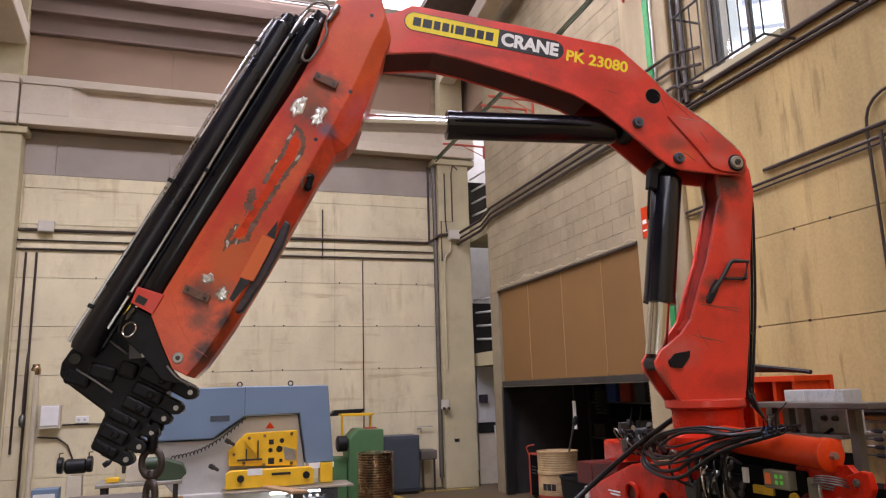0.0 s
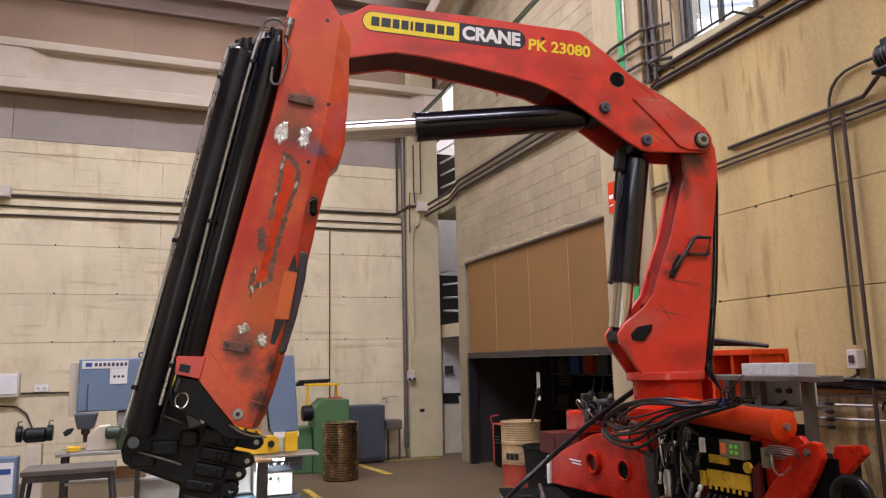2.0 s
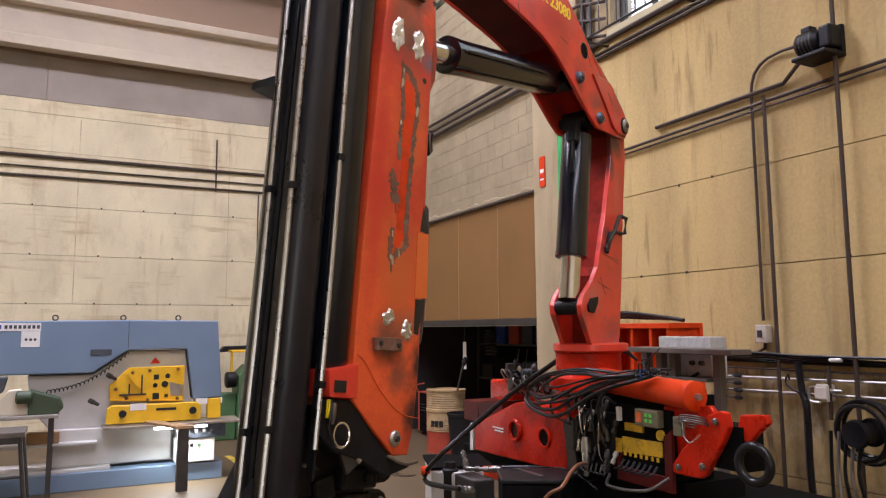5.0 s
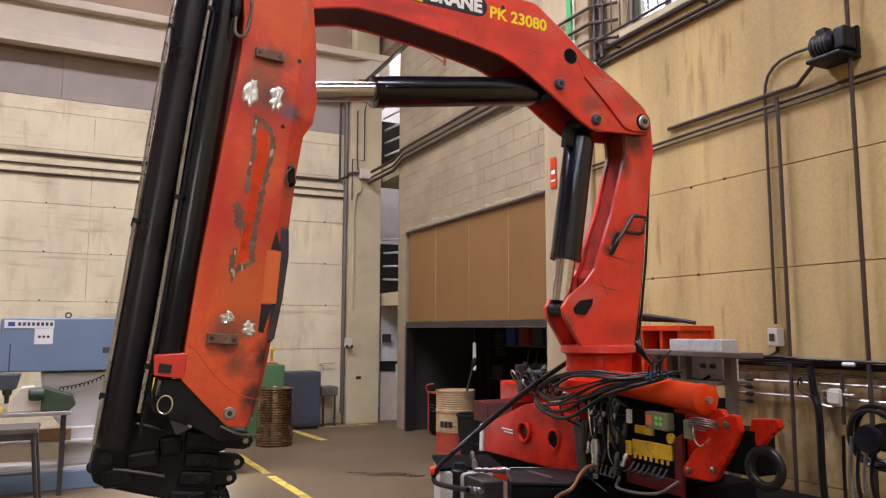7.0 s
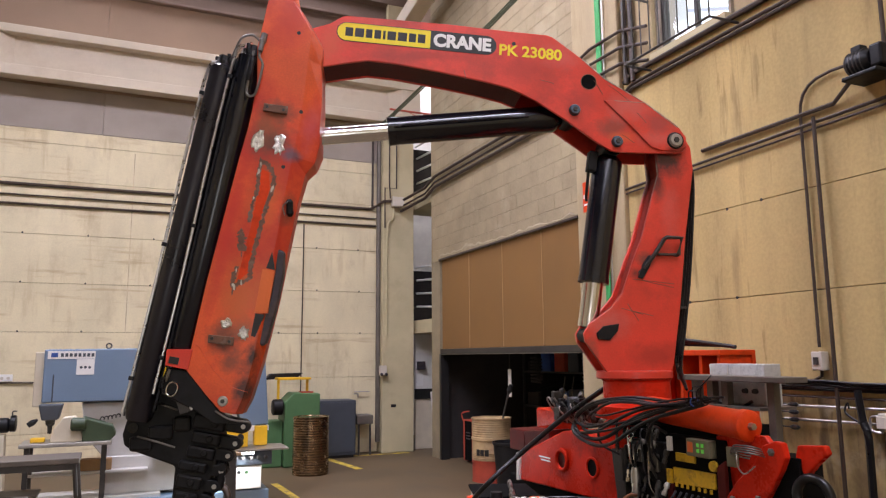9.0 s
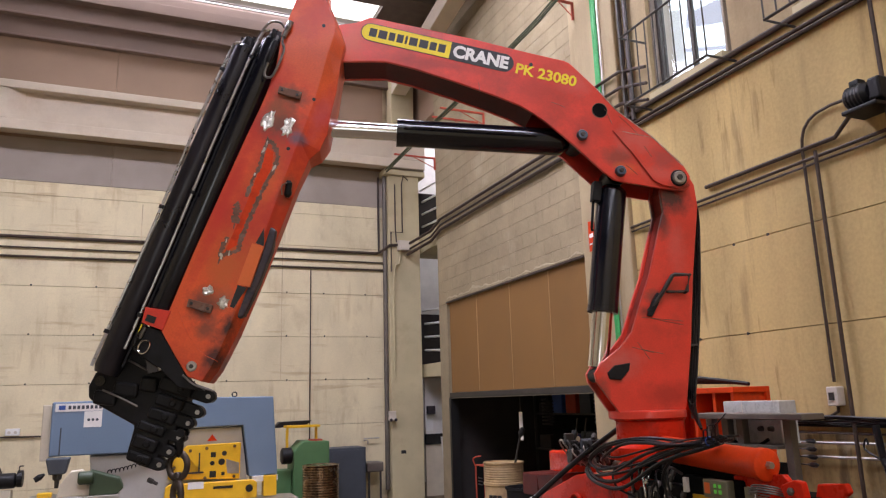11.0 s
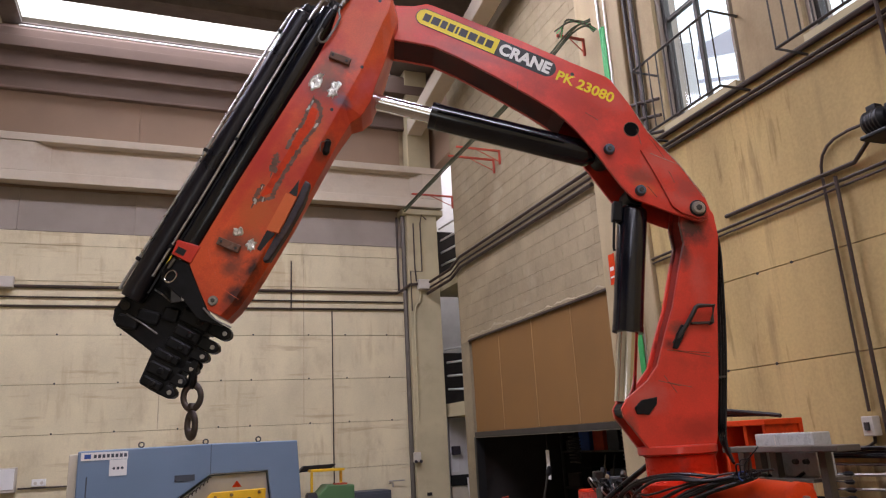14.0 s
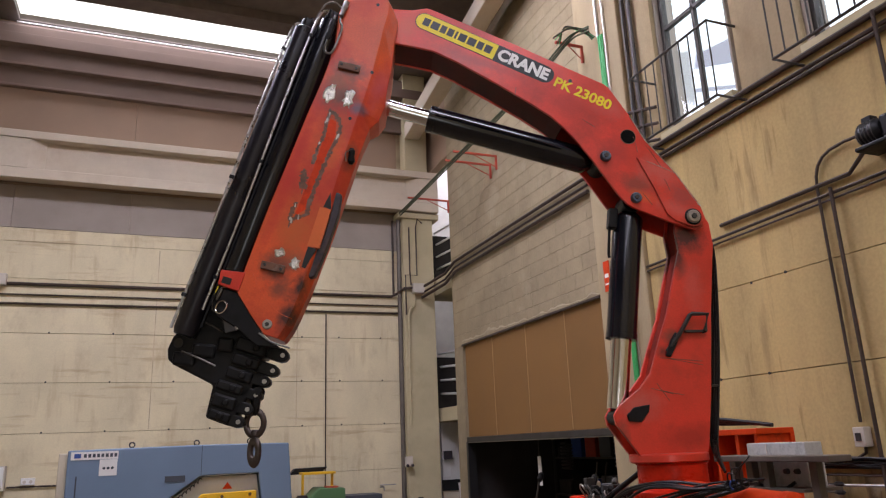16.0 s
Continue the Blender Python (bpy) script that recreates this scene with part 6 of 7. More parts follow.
for x, z, a, ln in ((1.40, 0.47, 80, 0.07), (0.35, 0.33, 40, 0.2), (0.25, 0.25, 20, 0.12), (0.5, 0.38, 60, 0.12), (0.32, 0.02, 35, 0.1), (0.22, 0.16, 50, 0.09), (0.85, 0.42, 15, 0.1)):
    dx, dz = ln / 2 * math.cos(radians(a)), ln / 2 * math.sin(radians(a))
    yy = 0.1665 if x < 0.3 and z > -0.03 and z < 0.2 else 0.1525
    part("scratch", tube([(x - dx, yy, z - dz), (x + dx * 0.2, yy, z + dz * 0.3), (x + dx, yy, z + dz)], 0.002, 5), M["old_adhesive"], boom)

# knuckle arm
SECT = [(0.46, 0.26, 0.19, 0.16), (0.267, 0.27, 0.115, 0.085), (0.10, 0.27, -0.03, -0.065), (0.03, 0.27, -0.045, -0.115), (-0.09, 0.27, -0.05, -0.13), (-0.30, 0.225, -0.07, -0.175), (-0.49, 0.215, -0.085, -0.20), (-0.60, 0.215, -0.085, -0.222), (-0.72, 0.22, -0.085, -0.215), (-0.80, 0.225, -0.085, -0.175), (-1.0, 0.23, -0.09, -0.168), (-1.58, 0.245, -0.11, -0.172), (-1.95, 0.245, -0.12, -0.162), (-2.09, 0.24, -0.115, -0.15), (-2.20, 0.11, -0.105, -0.138), (-2.285, 0.0, -0.085, -0.112)]
YN, YF = 0.324, -0.22
bm = bmesh.new()
loops = []
for z, l, c, e in SECT:
    far = YF + 0.25 * min(1.0, max(0.0, (-0.55 - z) / 0.3))
    loops.append([bm.verts.new(v) for v in ((l, YN, z), (c, YN, z), (e, YN - 0.08, z), (e, far + 0.08, z), (c, far, z), (l, far, z))])
for a, b in zip(loops, loops[1:]):
    for k in range(6):
        bm.faces.new((a[k], a[(k + 1) % 6], b[(k + 1) % 6], b[k]))
bm.faces.new(loops[0])
bm.faces.new(loops[-1][::-1])
arm = part("knuckle_arm", bm, M["red_arm"], crane, "worn orange-red box-section knuckle arm", bevel=0.006)
part("side_bracket", prism([(0.23, -1.965), (0.375, -1.99), (0.36, -2.082), (0.23, -2.085)], "y", 0.20, YN + 0.012), M["red"], arm, "red clamp bracket", bevel=0.005)
part("bracket_window", box(((0.29, YN + 0.012, -2.065), (0.345, YN + 0.016, -2.025))), M["black_line"], arm)
part("fold_line", tube([(0.235, YN + 0.002, -1.93), (0.19, YN + 0.002, -1.955), (0.10, YN + 0.002, -2.05), (-0.02, YN + 0.002, -2.13), (-0.13, YN + 0.002, -2.15)], 0.0016, 5), M["red_worn"], arm)
pin_cap(arm, 0.0, -2.223, YN, 0.03, "low_pin", "steel", 0.012)
for x, z in ((-0.078, -0.438), (0.041, 0.062), (-0.045, -0.80)):
    part("bolt_hole", turned((x, YN - 0.002, z), (x, YN + 0.0015, z), [(0, 0.012), (1, 0.012)], 10), M["black_line"], arm)


def lumpy(cx, cz, w, h, seed, k=14, tilt=0.0):
    rnd = random.Random(seed)
    pts = []
    for i in range(k):
        a = 2 * math.pi * i / k
        r = 0.62 + 0.5 * rnd.random()
        u, v = w / 2 * r * math.cos(a), h / 2 * r * math.sin(a)
        pts.append((cx + u * math.cos(tilt) - v * math.sin(tilt), cz + u * math.sin(tilt) + v * math.cos(tilt)))
    return pts


def crumpled(cx, cz, w, h, seed):
    """A ragged patch of bare metal with an uneven, faceted face."""
    rnd = random.Random(seed)
    bm = bmesh.new()
    rims = []
    for s, depth in ((1.0, 0.0005), (0.8, 0.003), (0.5, 0.004)):
        pts = lumpy(cx, cz, w * s, h * s, seed, 18)
        rims.append([bm.verts.new((x + 0.003 * rnd.random(), YN + depth + (0.006 * rnd.random() if s < 1 else 0), z + 0.003 * rnd.random())) for x, z in pts])
    mid = bm.verts.new((cx, YN + 0.006, cz))
    for a, b in zip(rims, rims[1:]):
        for k in range(18):
            bm.faces.new((a[k], a[(k + 1) % 18], b[(k + 1) % 18], b[k]))
    for k in range(18):
        bm.faces.new((rims[-1][k], rims[-1][(k + 1) % 18], mid))
    return bm


for i, (x, z, w, h) in enumerate(((0.134, -0.669, 0.055, 0.14), (0.006, -0.667, 0.055, 0.14), (0.075, -1.785, 0.05, 0.06), (-0.032, -1.822, 0.05, 0.08))):
    part("scraped_patch", crumpled(x, z, w * 1.4, h * 1.12, i), M["foil"], arm, "bare scraped metal patch")
for x, z in ((0.075, -0.455), (0.085, -1.885)):
    st = part("pad_strip", prism([(x - 0.075, z - 0.02), (x + 0.07, z - 0.028), (x + 0.075, z + 0.02), (x - 0.07, z + 0.03)], "y", YN, YN + 0.022), M["old_adhesive"], arm, "dark bolted wear pad", bevel=0.004)
    for dx in (-0.05, 0.05):
        part("pad_bolt", turned((x + dx, YN + 0.022, z), (x + dx, YN + 0.028, z), [(0, 0.01), (1, 0.009)], 8), M["dark_steel"], st)
# traces of a removed lettering
STROKES = [([(0.094, -0.787), (0.089, -0.868), (0.077, -0.972), (0.084, -1.045), (0.083, -1.10), (0.081, -1.185)], 0.010),
           ([(0.122, -1.235), (0.098, -1.28), (0.088, -1.36)], 0.020), ([(0.093, -1.445), (0.096, -1.521), (0.089, -1.582)], 0.012),
           ([(0.094, -0.787), (0.049, -0.812), (0.0, -0.860), (-0.011, -0.954), (0.003, -1.028), (0.004, -1.099), (0.012, -1.241), (0.015, -1.356), (0.012, -1.46), (0.004, -1.497), (0.067, -1.55), (0.087, -1.582)], 0.012)]
for pts, r in STROKES:
    bm = bmesh.new()
    line = spline([(p[0], 0, p[1]) for p in pts], 9)
    rnd = random.Random(len(pts))
    rows = []
    for a, b in zip(line, line[1:]):
        d = (b - a).normalized()
        wl, wr = r * (0.35 + 1.35 * rnd.random()), r * (0.35 + 1.35 * rnd.random())
        p, q = (a.x - d.z * wl, a.z + d.x * wl), (a.x + d.z * wr, a.z - d.x * wr)
        rows.append([bm.verts.new((p[0], YN + 0.0016, p[1])), bm.verts.new((q[0], YN + 0.0016, q[1])), bm.verts.new((q[0], YN, q[1])), bm.verts.new((p[0], YN, p[1]))])
    for a, b in zip(rows, rows[1:]):
        for k in range(4):
            bm.faces.new((a[k], a[(k + 1) % 4], b[(k + 1) % 4], b[k]))
    part("lettering_trace", bm, M["old_adhesive"], arm, "dark residue of removed lettering")
rf = random.Random(77)
for pts, r in STROKES:
    line = spline([(p[0], 0, p[1]) for p in pts], 5)
    for p in line[::2]:
        if rf.random() < 0.75:
            cx, cz = p.x + 0.012 * (rf.random() - 0.5), p.z + 0.02 * (rf.random() - 0.5)
            bare = rf.random() < 0.3
            part("paint_chip", prism(lumpy(cx, cz, 0.008 + 0.010 * rf.random(), 0.025 + 0.045 * rf.random(), rf.randrange(999), 9, 0.5 * (rf.random() - 0.5)), "y", YN, YN + 0.002 + 0.0004 * bare), M["scrape" if bare else "old_adhesive"], arm)
part("bright_strip", prism([(0.075, -0.84), (0.03, -0.85), (0.005, -0.95), (0.02, -1.15), (0.025, -1.35), (0.02, -1.47), (0.075, -1.54), (0.07, -1.4), (0.065, -1.2), (0.07, -1.0)], "y", YN, YN + 0.0010), M["red_bright"], arm, "unfaded red paint under removed lettering")
part("orange_plate", prism([(-0.058, -1.434), (-0.129, -1.427), (-0.141, -1.685), (-0.065, -1.694)], "y", YN - 0.03, YN + 0.004), M["orange"], arm, "orange cover plate")
# black patches on the arm in place of shaded recesses
part("recess", prism([(-0.09, -1.32), (-0.128, -1.425), (-0.076, -1.425)], "y", YN - 0.01, YN + 0.002), M["black_line"], arm, "dark patch drawn as a recess")
part("recess", prism([(-0.071, -1.698), (-0.125, -1.694), (-0.10, -1.835), (-0.075, -1.83)], "y", YN - 0.01, YN + 0.002), M["black_line"], arm, "dark patch drawn as a recess")
part("edge_guard", prism([(-0.10, -1.29), (-0.16, -1.303), (-0.179, -1.437), (-0.180, -1.656), (-0.167, -1.853), (-0.149, -1.88), (-0.083, -1.851), (-0.114, -1.691), (-0.132, -1.585), (-0.123, -1.413)], "y", 0.21, 0.30), M["guard_grey"], arm, "dark grey curved rubbing guard", bevel=0.012)
part("dark_knob", turned((-0.118, YN - 0.022, -0.985), (-0.142, YN - 0.045, -1.085), [(0, 0.012), (0.15, 0.024), (0.5, 0.02), (0.8, 0.026), (1, 0.012)], 10), M["black_dirty"], arm, "dark greasy catch on the arm edge", True)
part("catch_wire", tube([(-0.118, YN - 0.01, -1.00), (-0.095, YN + 0.006, -1.04), (-0.115, YN, -1.09)], 0.004, 5), M["pipe_dark"], arm)
part("top_hook", tube([(0.24, YN + 0.02, -0.014), (0.241, YN + 0.03, -0.142), (0.206, YN + 0.03, -0.208), (0.208, YN + 0.03, -0.371), (0.229, YN + 0.03, -0.412), (0.262, YN + 0.03, -0.396), (0.271, YN + 0.03, -0.298), (0.28, YN + 0.02, -0.12)], 0.008, 7), M["pipe_dark"], arm, "bent steel pipe loop", True)
part("pipe_union", turned((0.277, YN + 0.025, -0.16), (0.272, YN + 0.028, -0.32), [(0, 0.014), (0.2, 0.02), (0.8, 0.02), (1, 0.014)], 10), M["black_dirty"], arm)
part("pipe_union", turned((0.24, YN + 0.02, 0.0), (0.241, YN + 0.03, -0.12), [(0, 0.02), (0.4, 0.022), (0.6, 0.016), (1, 0.016)], 10), M["pipe_dark"], arm)

# extension cylinders and pipes beside the arm
TUBES = [(0.308, 0.245, 0.080, -0.12, -1.99), (0.315, 0.09, 0.066, -0.1, -2.2), (0.466, 0.236, 0.074, -0.22, -2.42), (0.458, 0.105, 0.062, -0.2, -2.45), (0.32, -0.06, 0.07, -0.12, -2.2)]
for x, y, r, z0, z1 in TUBES:
    coat = M["tube_brown"] if r == 0.074 else M["black"]
    t = part("extension_cylinder", turned((x, y, z0), (x, y, z1), [(0, r * 0.7), (0.01, r), (0.985, r), (1, r * 0.85)], 20), coat, arm, "black extension cylinder", True)
    part("gland", turned((x, y, z0 + 0.06), (x, y, z0 - 0.002), [(0, r * 0.55), (0.5, r * 0.6), (1, r * 0.72)], 12), M["black_dirty"], t)
for x, y, z0, z1 in ((0.548, 0.262, -0.3, -2.4), (0.392, 0.318, -0.18, -2.25), (0.39, 0.17, -0.1, -2.2), (0.545, 0.15, -0.28, -2.42)):
    p = part("steel_pipe", tube([(x - 0.04, y - 0.01, z0 + 0.10), (x, y, z0), (x + 0.006, y, z0 * 0.7 + z1 * 0.3), (x - 0.004, y, z0 * 0.3 + z1 * 0.7), (x, y, z1)], 0.0095, 7), M["pipe_bright"], arm, "thin bright hydraulic pipe", True)
    for f in (0.06, 0.52, 0.9):
        z = z0 + (z1 - z0) * f
        part("pipe_clip", box(((x - 0.016, y - 0.014, z - 0.012), (x + 0.014, y + 0.012, z + 0.012))), M["black_dirty"], p, bevel=0.003)
for x, y, z in ((0.46, 0.27, -0.19), (0.50, 0.24, -0.20), (0.43, 0.25, -0.17), (0.32, 0.29, -0.09), (0.29, 0.25, -0.08), (0.35, 0.22, -0.10), (0.47, 0.15, -0.18)):
    part("end_fitting", turned((x, y, z - 0.04), (x + 0.015, y, z + 0.03), [(0, 0.018), (0.3, 0.022), (0.5, 0.022), (0.55, 0.014), (1, 0.012)], 8), M["black_dirty"], arm, "", True)
for x, y in ((0.37, 0.30), (0.50, 0.16)):
    part("flat_rail", box(((x - 0.006, y - 0.03, -2.35), (x + 0.006, y, -0.3))), M["black_dirty"], arm)
part("pipe_elbow", tube([(0.27, 0.30, -0.03), (0.32, 0.31, -0.01), (0.38, 0.31, -0.05), (0.41, 0.31, -0.2)], 0.008, 7), M["pipe_dark"], arm, "", True)
part("cylinder_clamp", box(((0.24, -0.1, -0.95), (0.48, 0.15, -0.92))), M["black_dirty"], arm)
part("end_head", prism([(0.24, -0.12), (0.36, -0.08), (0.5, -0.2), (0.5, -0.3), (0.24, -0.2)], "y", 0.0, 0.19), M["black_dirty"], arm, "dark cylinder head block", bevel=0.01)

# nested extension ends and hook lugs
tip = part("extension_end", prism([(0.40, -2.12), (0.44, -2.24), (0.54, -2.44), (0.545, -2.52), (0.52, -2.58), (0.47, -2.60), (0.21, -2.645), (0.196, -2.753), (0.186, -2.835), (0.026, -2.844), (0.013, -2.763), (-0.02, -2.638), (-0.02, -2.583), (-0.01, -2.346), (0.045, -2.298), (0.229, -2.114)], "y", 0.02, 0.19), M["black_dirty"], crane, "greasy black ends of the nested extensions", bevel=0.015)
part("guide_plate", prism([(0.36, -2.09), (0.38, -2.2), (0.30, -2.26), (0.15, -2.30), (0.02, -2.36), (-0.12, -2.33), (0.0, -2.29), (0.11, -2.20), (0.22, -2.09)], "y", YN - 0.05, YN - 0.01), M["black_dirty"], tip, bevel=0.006)
part("lip", tube([(0.03, YN - 0.005, -2.285), (-0.06, YN + 0.005, -2.315), (-0.17, YN - 0.02, -2.315)], 0.006, 6), M["pipe_dark"], tip, "bright worn lip", True)
for z0, z1, x0, x1, y1 in ((-2.41, -2.325, -0.03, 0.16, 0.235), (-2.495, -2.425, -0.015, 0.15, 0.225), (-2.58, -2.51, 0.0, 0.16, 0.215), (-2.66, -2.60, 0.03, 0.19, 0.207), (-2.76, -2.68, 0.04, 0.185, 0.204), (-2.835, -2.775, 0.045, 0.18, 0.202)):
    c = part("collar", box(((x0, 0.0, z0), (x1, y1, z1))), M["black_dirty"], tip, bevel=0.014)
    part("collar_bolt", turned((x0 + 0.06, y1, (z0 + z1) / 2), (x0 + 0.06, y1 + 0.012, (z0 + z1) / 2), [(0, 0.022), (0.7, 0.02), (1, 0.012)], 12), M["black_dirty"], c)
for x, z, w in ((-0.125, -2.36, 0.042), (-0.10, -2.464, 0.038), (-0.074, -2.539, 0.036), (-0.055, -2.63, 0.034), (-0.035, -2.721, 0.036), (-0.009, -2.805, 0.036)):
    lug = part("lug", prism([(x + 0.13, z - w), (x, z - w), (x - 0.028, z - w * 0.65), (x - 0.04, z), (x - 0.028, z + w * 0.65), (x, z + w), (x + 0.13, z + w)], "y", 0.11, 0.19), M["black_dirty"], tip, bevel=0.008)
    part("lug_pin", turned((x, 0.188, z), (x, 0.198, z), [(0, 0.015), (1, 0.013)], 10), M["steel"], lug, "worn bright pin end")
for x, z, w, h, a in ((0.424, -2.55, 0.13, 0.085, 12), (0.33, -2.47, 0.14, 0.085, 12), (0.22, -2.40, 0.10, 0.09, 12)):
    p = part("wear_pad", box(((-w / 2, -0.015, -h / 2), (w / 2, 0.02, h / 2))), M["black_dirty"], tip, bevel=0.018)
    p.matrix_local = pose(x, 0.20, z, 0, a, 0)
for pts in ([(0.45, 0.215, -2.512), (0.34, 0.225, -2.52), (0.228, 0.215, -2.536)], [(0.396, 0.21, -2.307), (0.33, 0.22, -2.315), (0.261, 0.21, -2.328)]):
    part("bright_bar", tube(pts, 0.006, 6), M["pipe_dark"], tip, "worn bright bar", True)
for k in range(4):
    part("roller", turned((0.525 - 0.012 * k, 0.06 + 0.04 * k, -2.53 + 0.02 * k), (0.525 - 0.012 * k, 0.085 + 0.04 * k, -2.53 + 0.02 * k), [(0, 0.03), (1, 0.03)], 12), M["black"], tip)
part("bright_hook", ring((0.292, YN + 0.012, -2.205), (0.2, 1, 0.1), 0.032, 0.0045, 24, 7, 1.25), M["chrome"], tip, "bright wire ring", True)
part("catch_pin", turned((0.33, YN + 0.004, -2.10), (0.335, YN + 0.004, -2.17), [(0, 0.008), (0.3, 0.011), (0.7, 0.011), (1, 0.006)], 8), M["pipe_dark"], tip, "", True)
part("loose_wire", tube([(0.33, YN - 0.01, -2.06), (0.352, YN + 0.01, -2.15), (0.338, YN + 0.012, -2.23), (0.31, YN + 0.006, -2.245)], 0.005, 6), M["rubber"], tip, "", True)
part("yellow_tag", box(((0.352, YN - 0.004, -2.15), (0.358, YN + 0.008, -2.09))), M["decal_yellow"], tip, "small yellow tag")
part("bracket_frame", prism([(0.18, -2.21), (0.26, -2.27), (0.22, -2.34), (0.14, -2.29)], "y", YN - 0.03, YN - 0.015), M["dark_steel"], tip)
part("cross_bar", tube([(0.30, YN - 0.03, -2.16), (0.16, YN - 0.02, -2.30)], 0.012, 7, straight=True), M["steel"], tip)

# hanging chain
CHAIN_AT = (-0.035, -2.60)
chain = part("hanging_chain", ring((0, 0.0, -0.055), (1, 0.35, 0), 0.040, 0.023, 22, 8, 1.55), M["black_dirty"], crane, "short rusty hanging chain and shackle")
part("shackle_bolt", turned((-0.02, -0.05, -0.01), (-0.02, 0.06, -0.01), [(0, 0.026), (0.1, 0.03), (0.3, 0.03), (0.32, 0.016), (0.8, 0.016), (0.82, 0.026), (1, 0.024)], 10), M["black_dirty"], chain, "", True)
part("link", ring((0, 0.0, -0.195), (0.25, 1, 0), 0.056, 0.018, 28, 10, 1.25), M["chain_dark"], chain, "", True)
part("swivel_nut", turned((0, 0, -0.232), (0, 0, -0.305), [(0, 0.016), (0.15, 0.024), (0.45, 0.024), (0.5, 0.017), (1, 0.019)], 12), M["chain_dark"], chain, "", True)
part("link", ring((0, 0.0, -0.36), (0.8, 1, 0), 0.036, 0.019, 28, 10, 1.7), M["chain_dark"], chain, "", True)

# cylinders
def hydraulic(name, length, r, rod_length, rod_r, label):
    c = part(name, turned((0, 0, -0.06), (0, 0, -length), [(0, r * 0.6), (0.04, r * 0.95), (0.06, r), (0.955, r), (0.957, r * 1.03), (0.998, r * 1.03), (1, r * 0.98)], 30), M["black"], crane, label, True)
    part("eye", turned((0, -0.09, 0), (0, 0.09, 0), [(0, r * 0.72), (1, r * 0.72)], 20), M["black_dirty"], c)
    k = part(name + "_rod", rod((0, 0, 0.05), (0, 0, rod_length), rod_r, 24), M["chrome"], crane, "polished chrome piston rod", True)
    part("rod_eye", turned((0, -0.07, 0), (0, 0.07, 0), [(0, rod_r * 0.7), (1, rod_r * 0.7)], 18), M["black_dirty"], k)
    return c, k


lift, lift_rod = hydraulic("lift_cylinder", 0.945, 0.1, 0.75, 0.068, "black lifting cylinder")
bend, bend_rod = hydraulic("knuckle_cylinder", 1.245, 0.093, 1.0, 0.057, "black knuckle cylinder")
part("feed_pipe", tube([(0.13, 0.03, -0.1), (0.135, 0.04, -0.2), (0.13, 0.04, -0.38), (0.12, 0.03, -0.40)], 0.01, 7), M["black_dirty"], lift, "", True)
part("valve_block", box(((0.09, 0.0, -0.2), (0.15, 0.07, -0.06))), M["black_dirty"], lift, bevel=0.008)
part("feed_pipe", tube([(0.0, 0.095, -0.3), (0.0, 0.108, -0.5), (0.0, 0.108, -1.1), (0.0, 0.097, -1.2)], 0.008, 6), M["black"], bend, "", True)


# ---- crane base ----
def base_part(name, bm, material, label="", smooth=False, bevel=0.0, parent=None):
    bm.transform(Matrix.Translation((-AX, -AY, 0)))
    return part(name, bm, M[material], parent or crane, label, smooth, bevel)


base_part("slew_ring", turned((AX - 0.05, AY, 1.40), (AX - 0.05, AY, 1.642), [(0, 0.27), (0.3, 0.25), (0.4, 0.215), (0.95, 0.215), (1, 0.225)], 36), "red_base", "red slewing ring housing", True)
base_part("base_casting", prism([(3.5, 0.95), (4.35, 0.95), (4.3, 1.3), (4.1, 1.42), (3.7, 1.42), (3.52, 1.3)], "x", AX - 0.1, AX + 0.35), "red_base", "red base casting", bevel=0.02)
BX = 2.94
hous = base_part("outrigger_housing", prism([(5.22, 1.03), (4.62, 1.25), (4.5, 1.27), (4.38, 1.265), (3.99, 1.19), (3.95, 0.845), (5.24, 0.82)], "x", BX, BX + 0.34), "red_base", "red outrigger housing with round openings", bevel=0.012)
# flat black disc paints the dark inside of the opening
base_part("opening", turned((BX - 0.002, 4.24, 1.045), (BX + 0.003, 4.24, 1.045), [(0, 0.06), (1, 0.06)], 24), "black_steel_shade", "black disc drawn as a round opening", parent=hous)
base_part("opening_rim", ring((BX - 0.01, 4.61, 1.05), (1, 0, 0), 0.07, 0.016, 28, 8), "red_base", "", True, parent=hous)
# flat disc whose dark red paints the shade of a recess
base_part("opening", turned((BX - 0.003, 4.61, 1.05), (BX + 0.003, 4.61, 1.05), [(0, 0.062), (1, 0.062)], 24), "red_grease_shade", "round disc coloured as a shaded recess", parent=hous)
for k in range(2):
    base_part("plain_bar", box(((BX - 0.003, 4.78, 1.035 - 0.022 * k), (BX - 0.001, 4.94 - 0.03 * k, 1.045 - 0.022 * k))), "decal_white", "small white plate mark", parent=hous)
base_part("end_plate", prism([(5.24, 0.82), (5.29, 0.81), (5.28, 1.03), (5.23, 1.04)], "x", BX - 0.012, BX + 0.4), "white", "pale end plate", bevel=0.006)
base_part("inner_beam", box(((BX + 0.05, 5.25, 1.03), (BX + 0.4, 5.5, 1.2))), "red_grease_shade", "inner beam in shade-darkened red", bevel=0.01)
base_part("side_plate", prism([(3.95, 0.85), (4.0, 1.2), (3.9, 1.2), (3.85, 0.85)], "x", BX - 0.02, BX + 0.3), "dark_steel", "", bevel=0.006)
base_part("grey_cover", box(((BX - 0.06, 3.84, 1.02), (BX - 0.01, 3.92, 1.21))), "dark_steel", "grey cover plate", bevel=0.006)
base_part("valve_bank", box(((BX, 3.5, 0.95), (BX + 0.3, 3.83, 1.28))), "black_dirty", "black control valve bank", bevel=0.01)
rnd = random.Random(5)
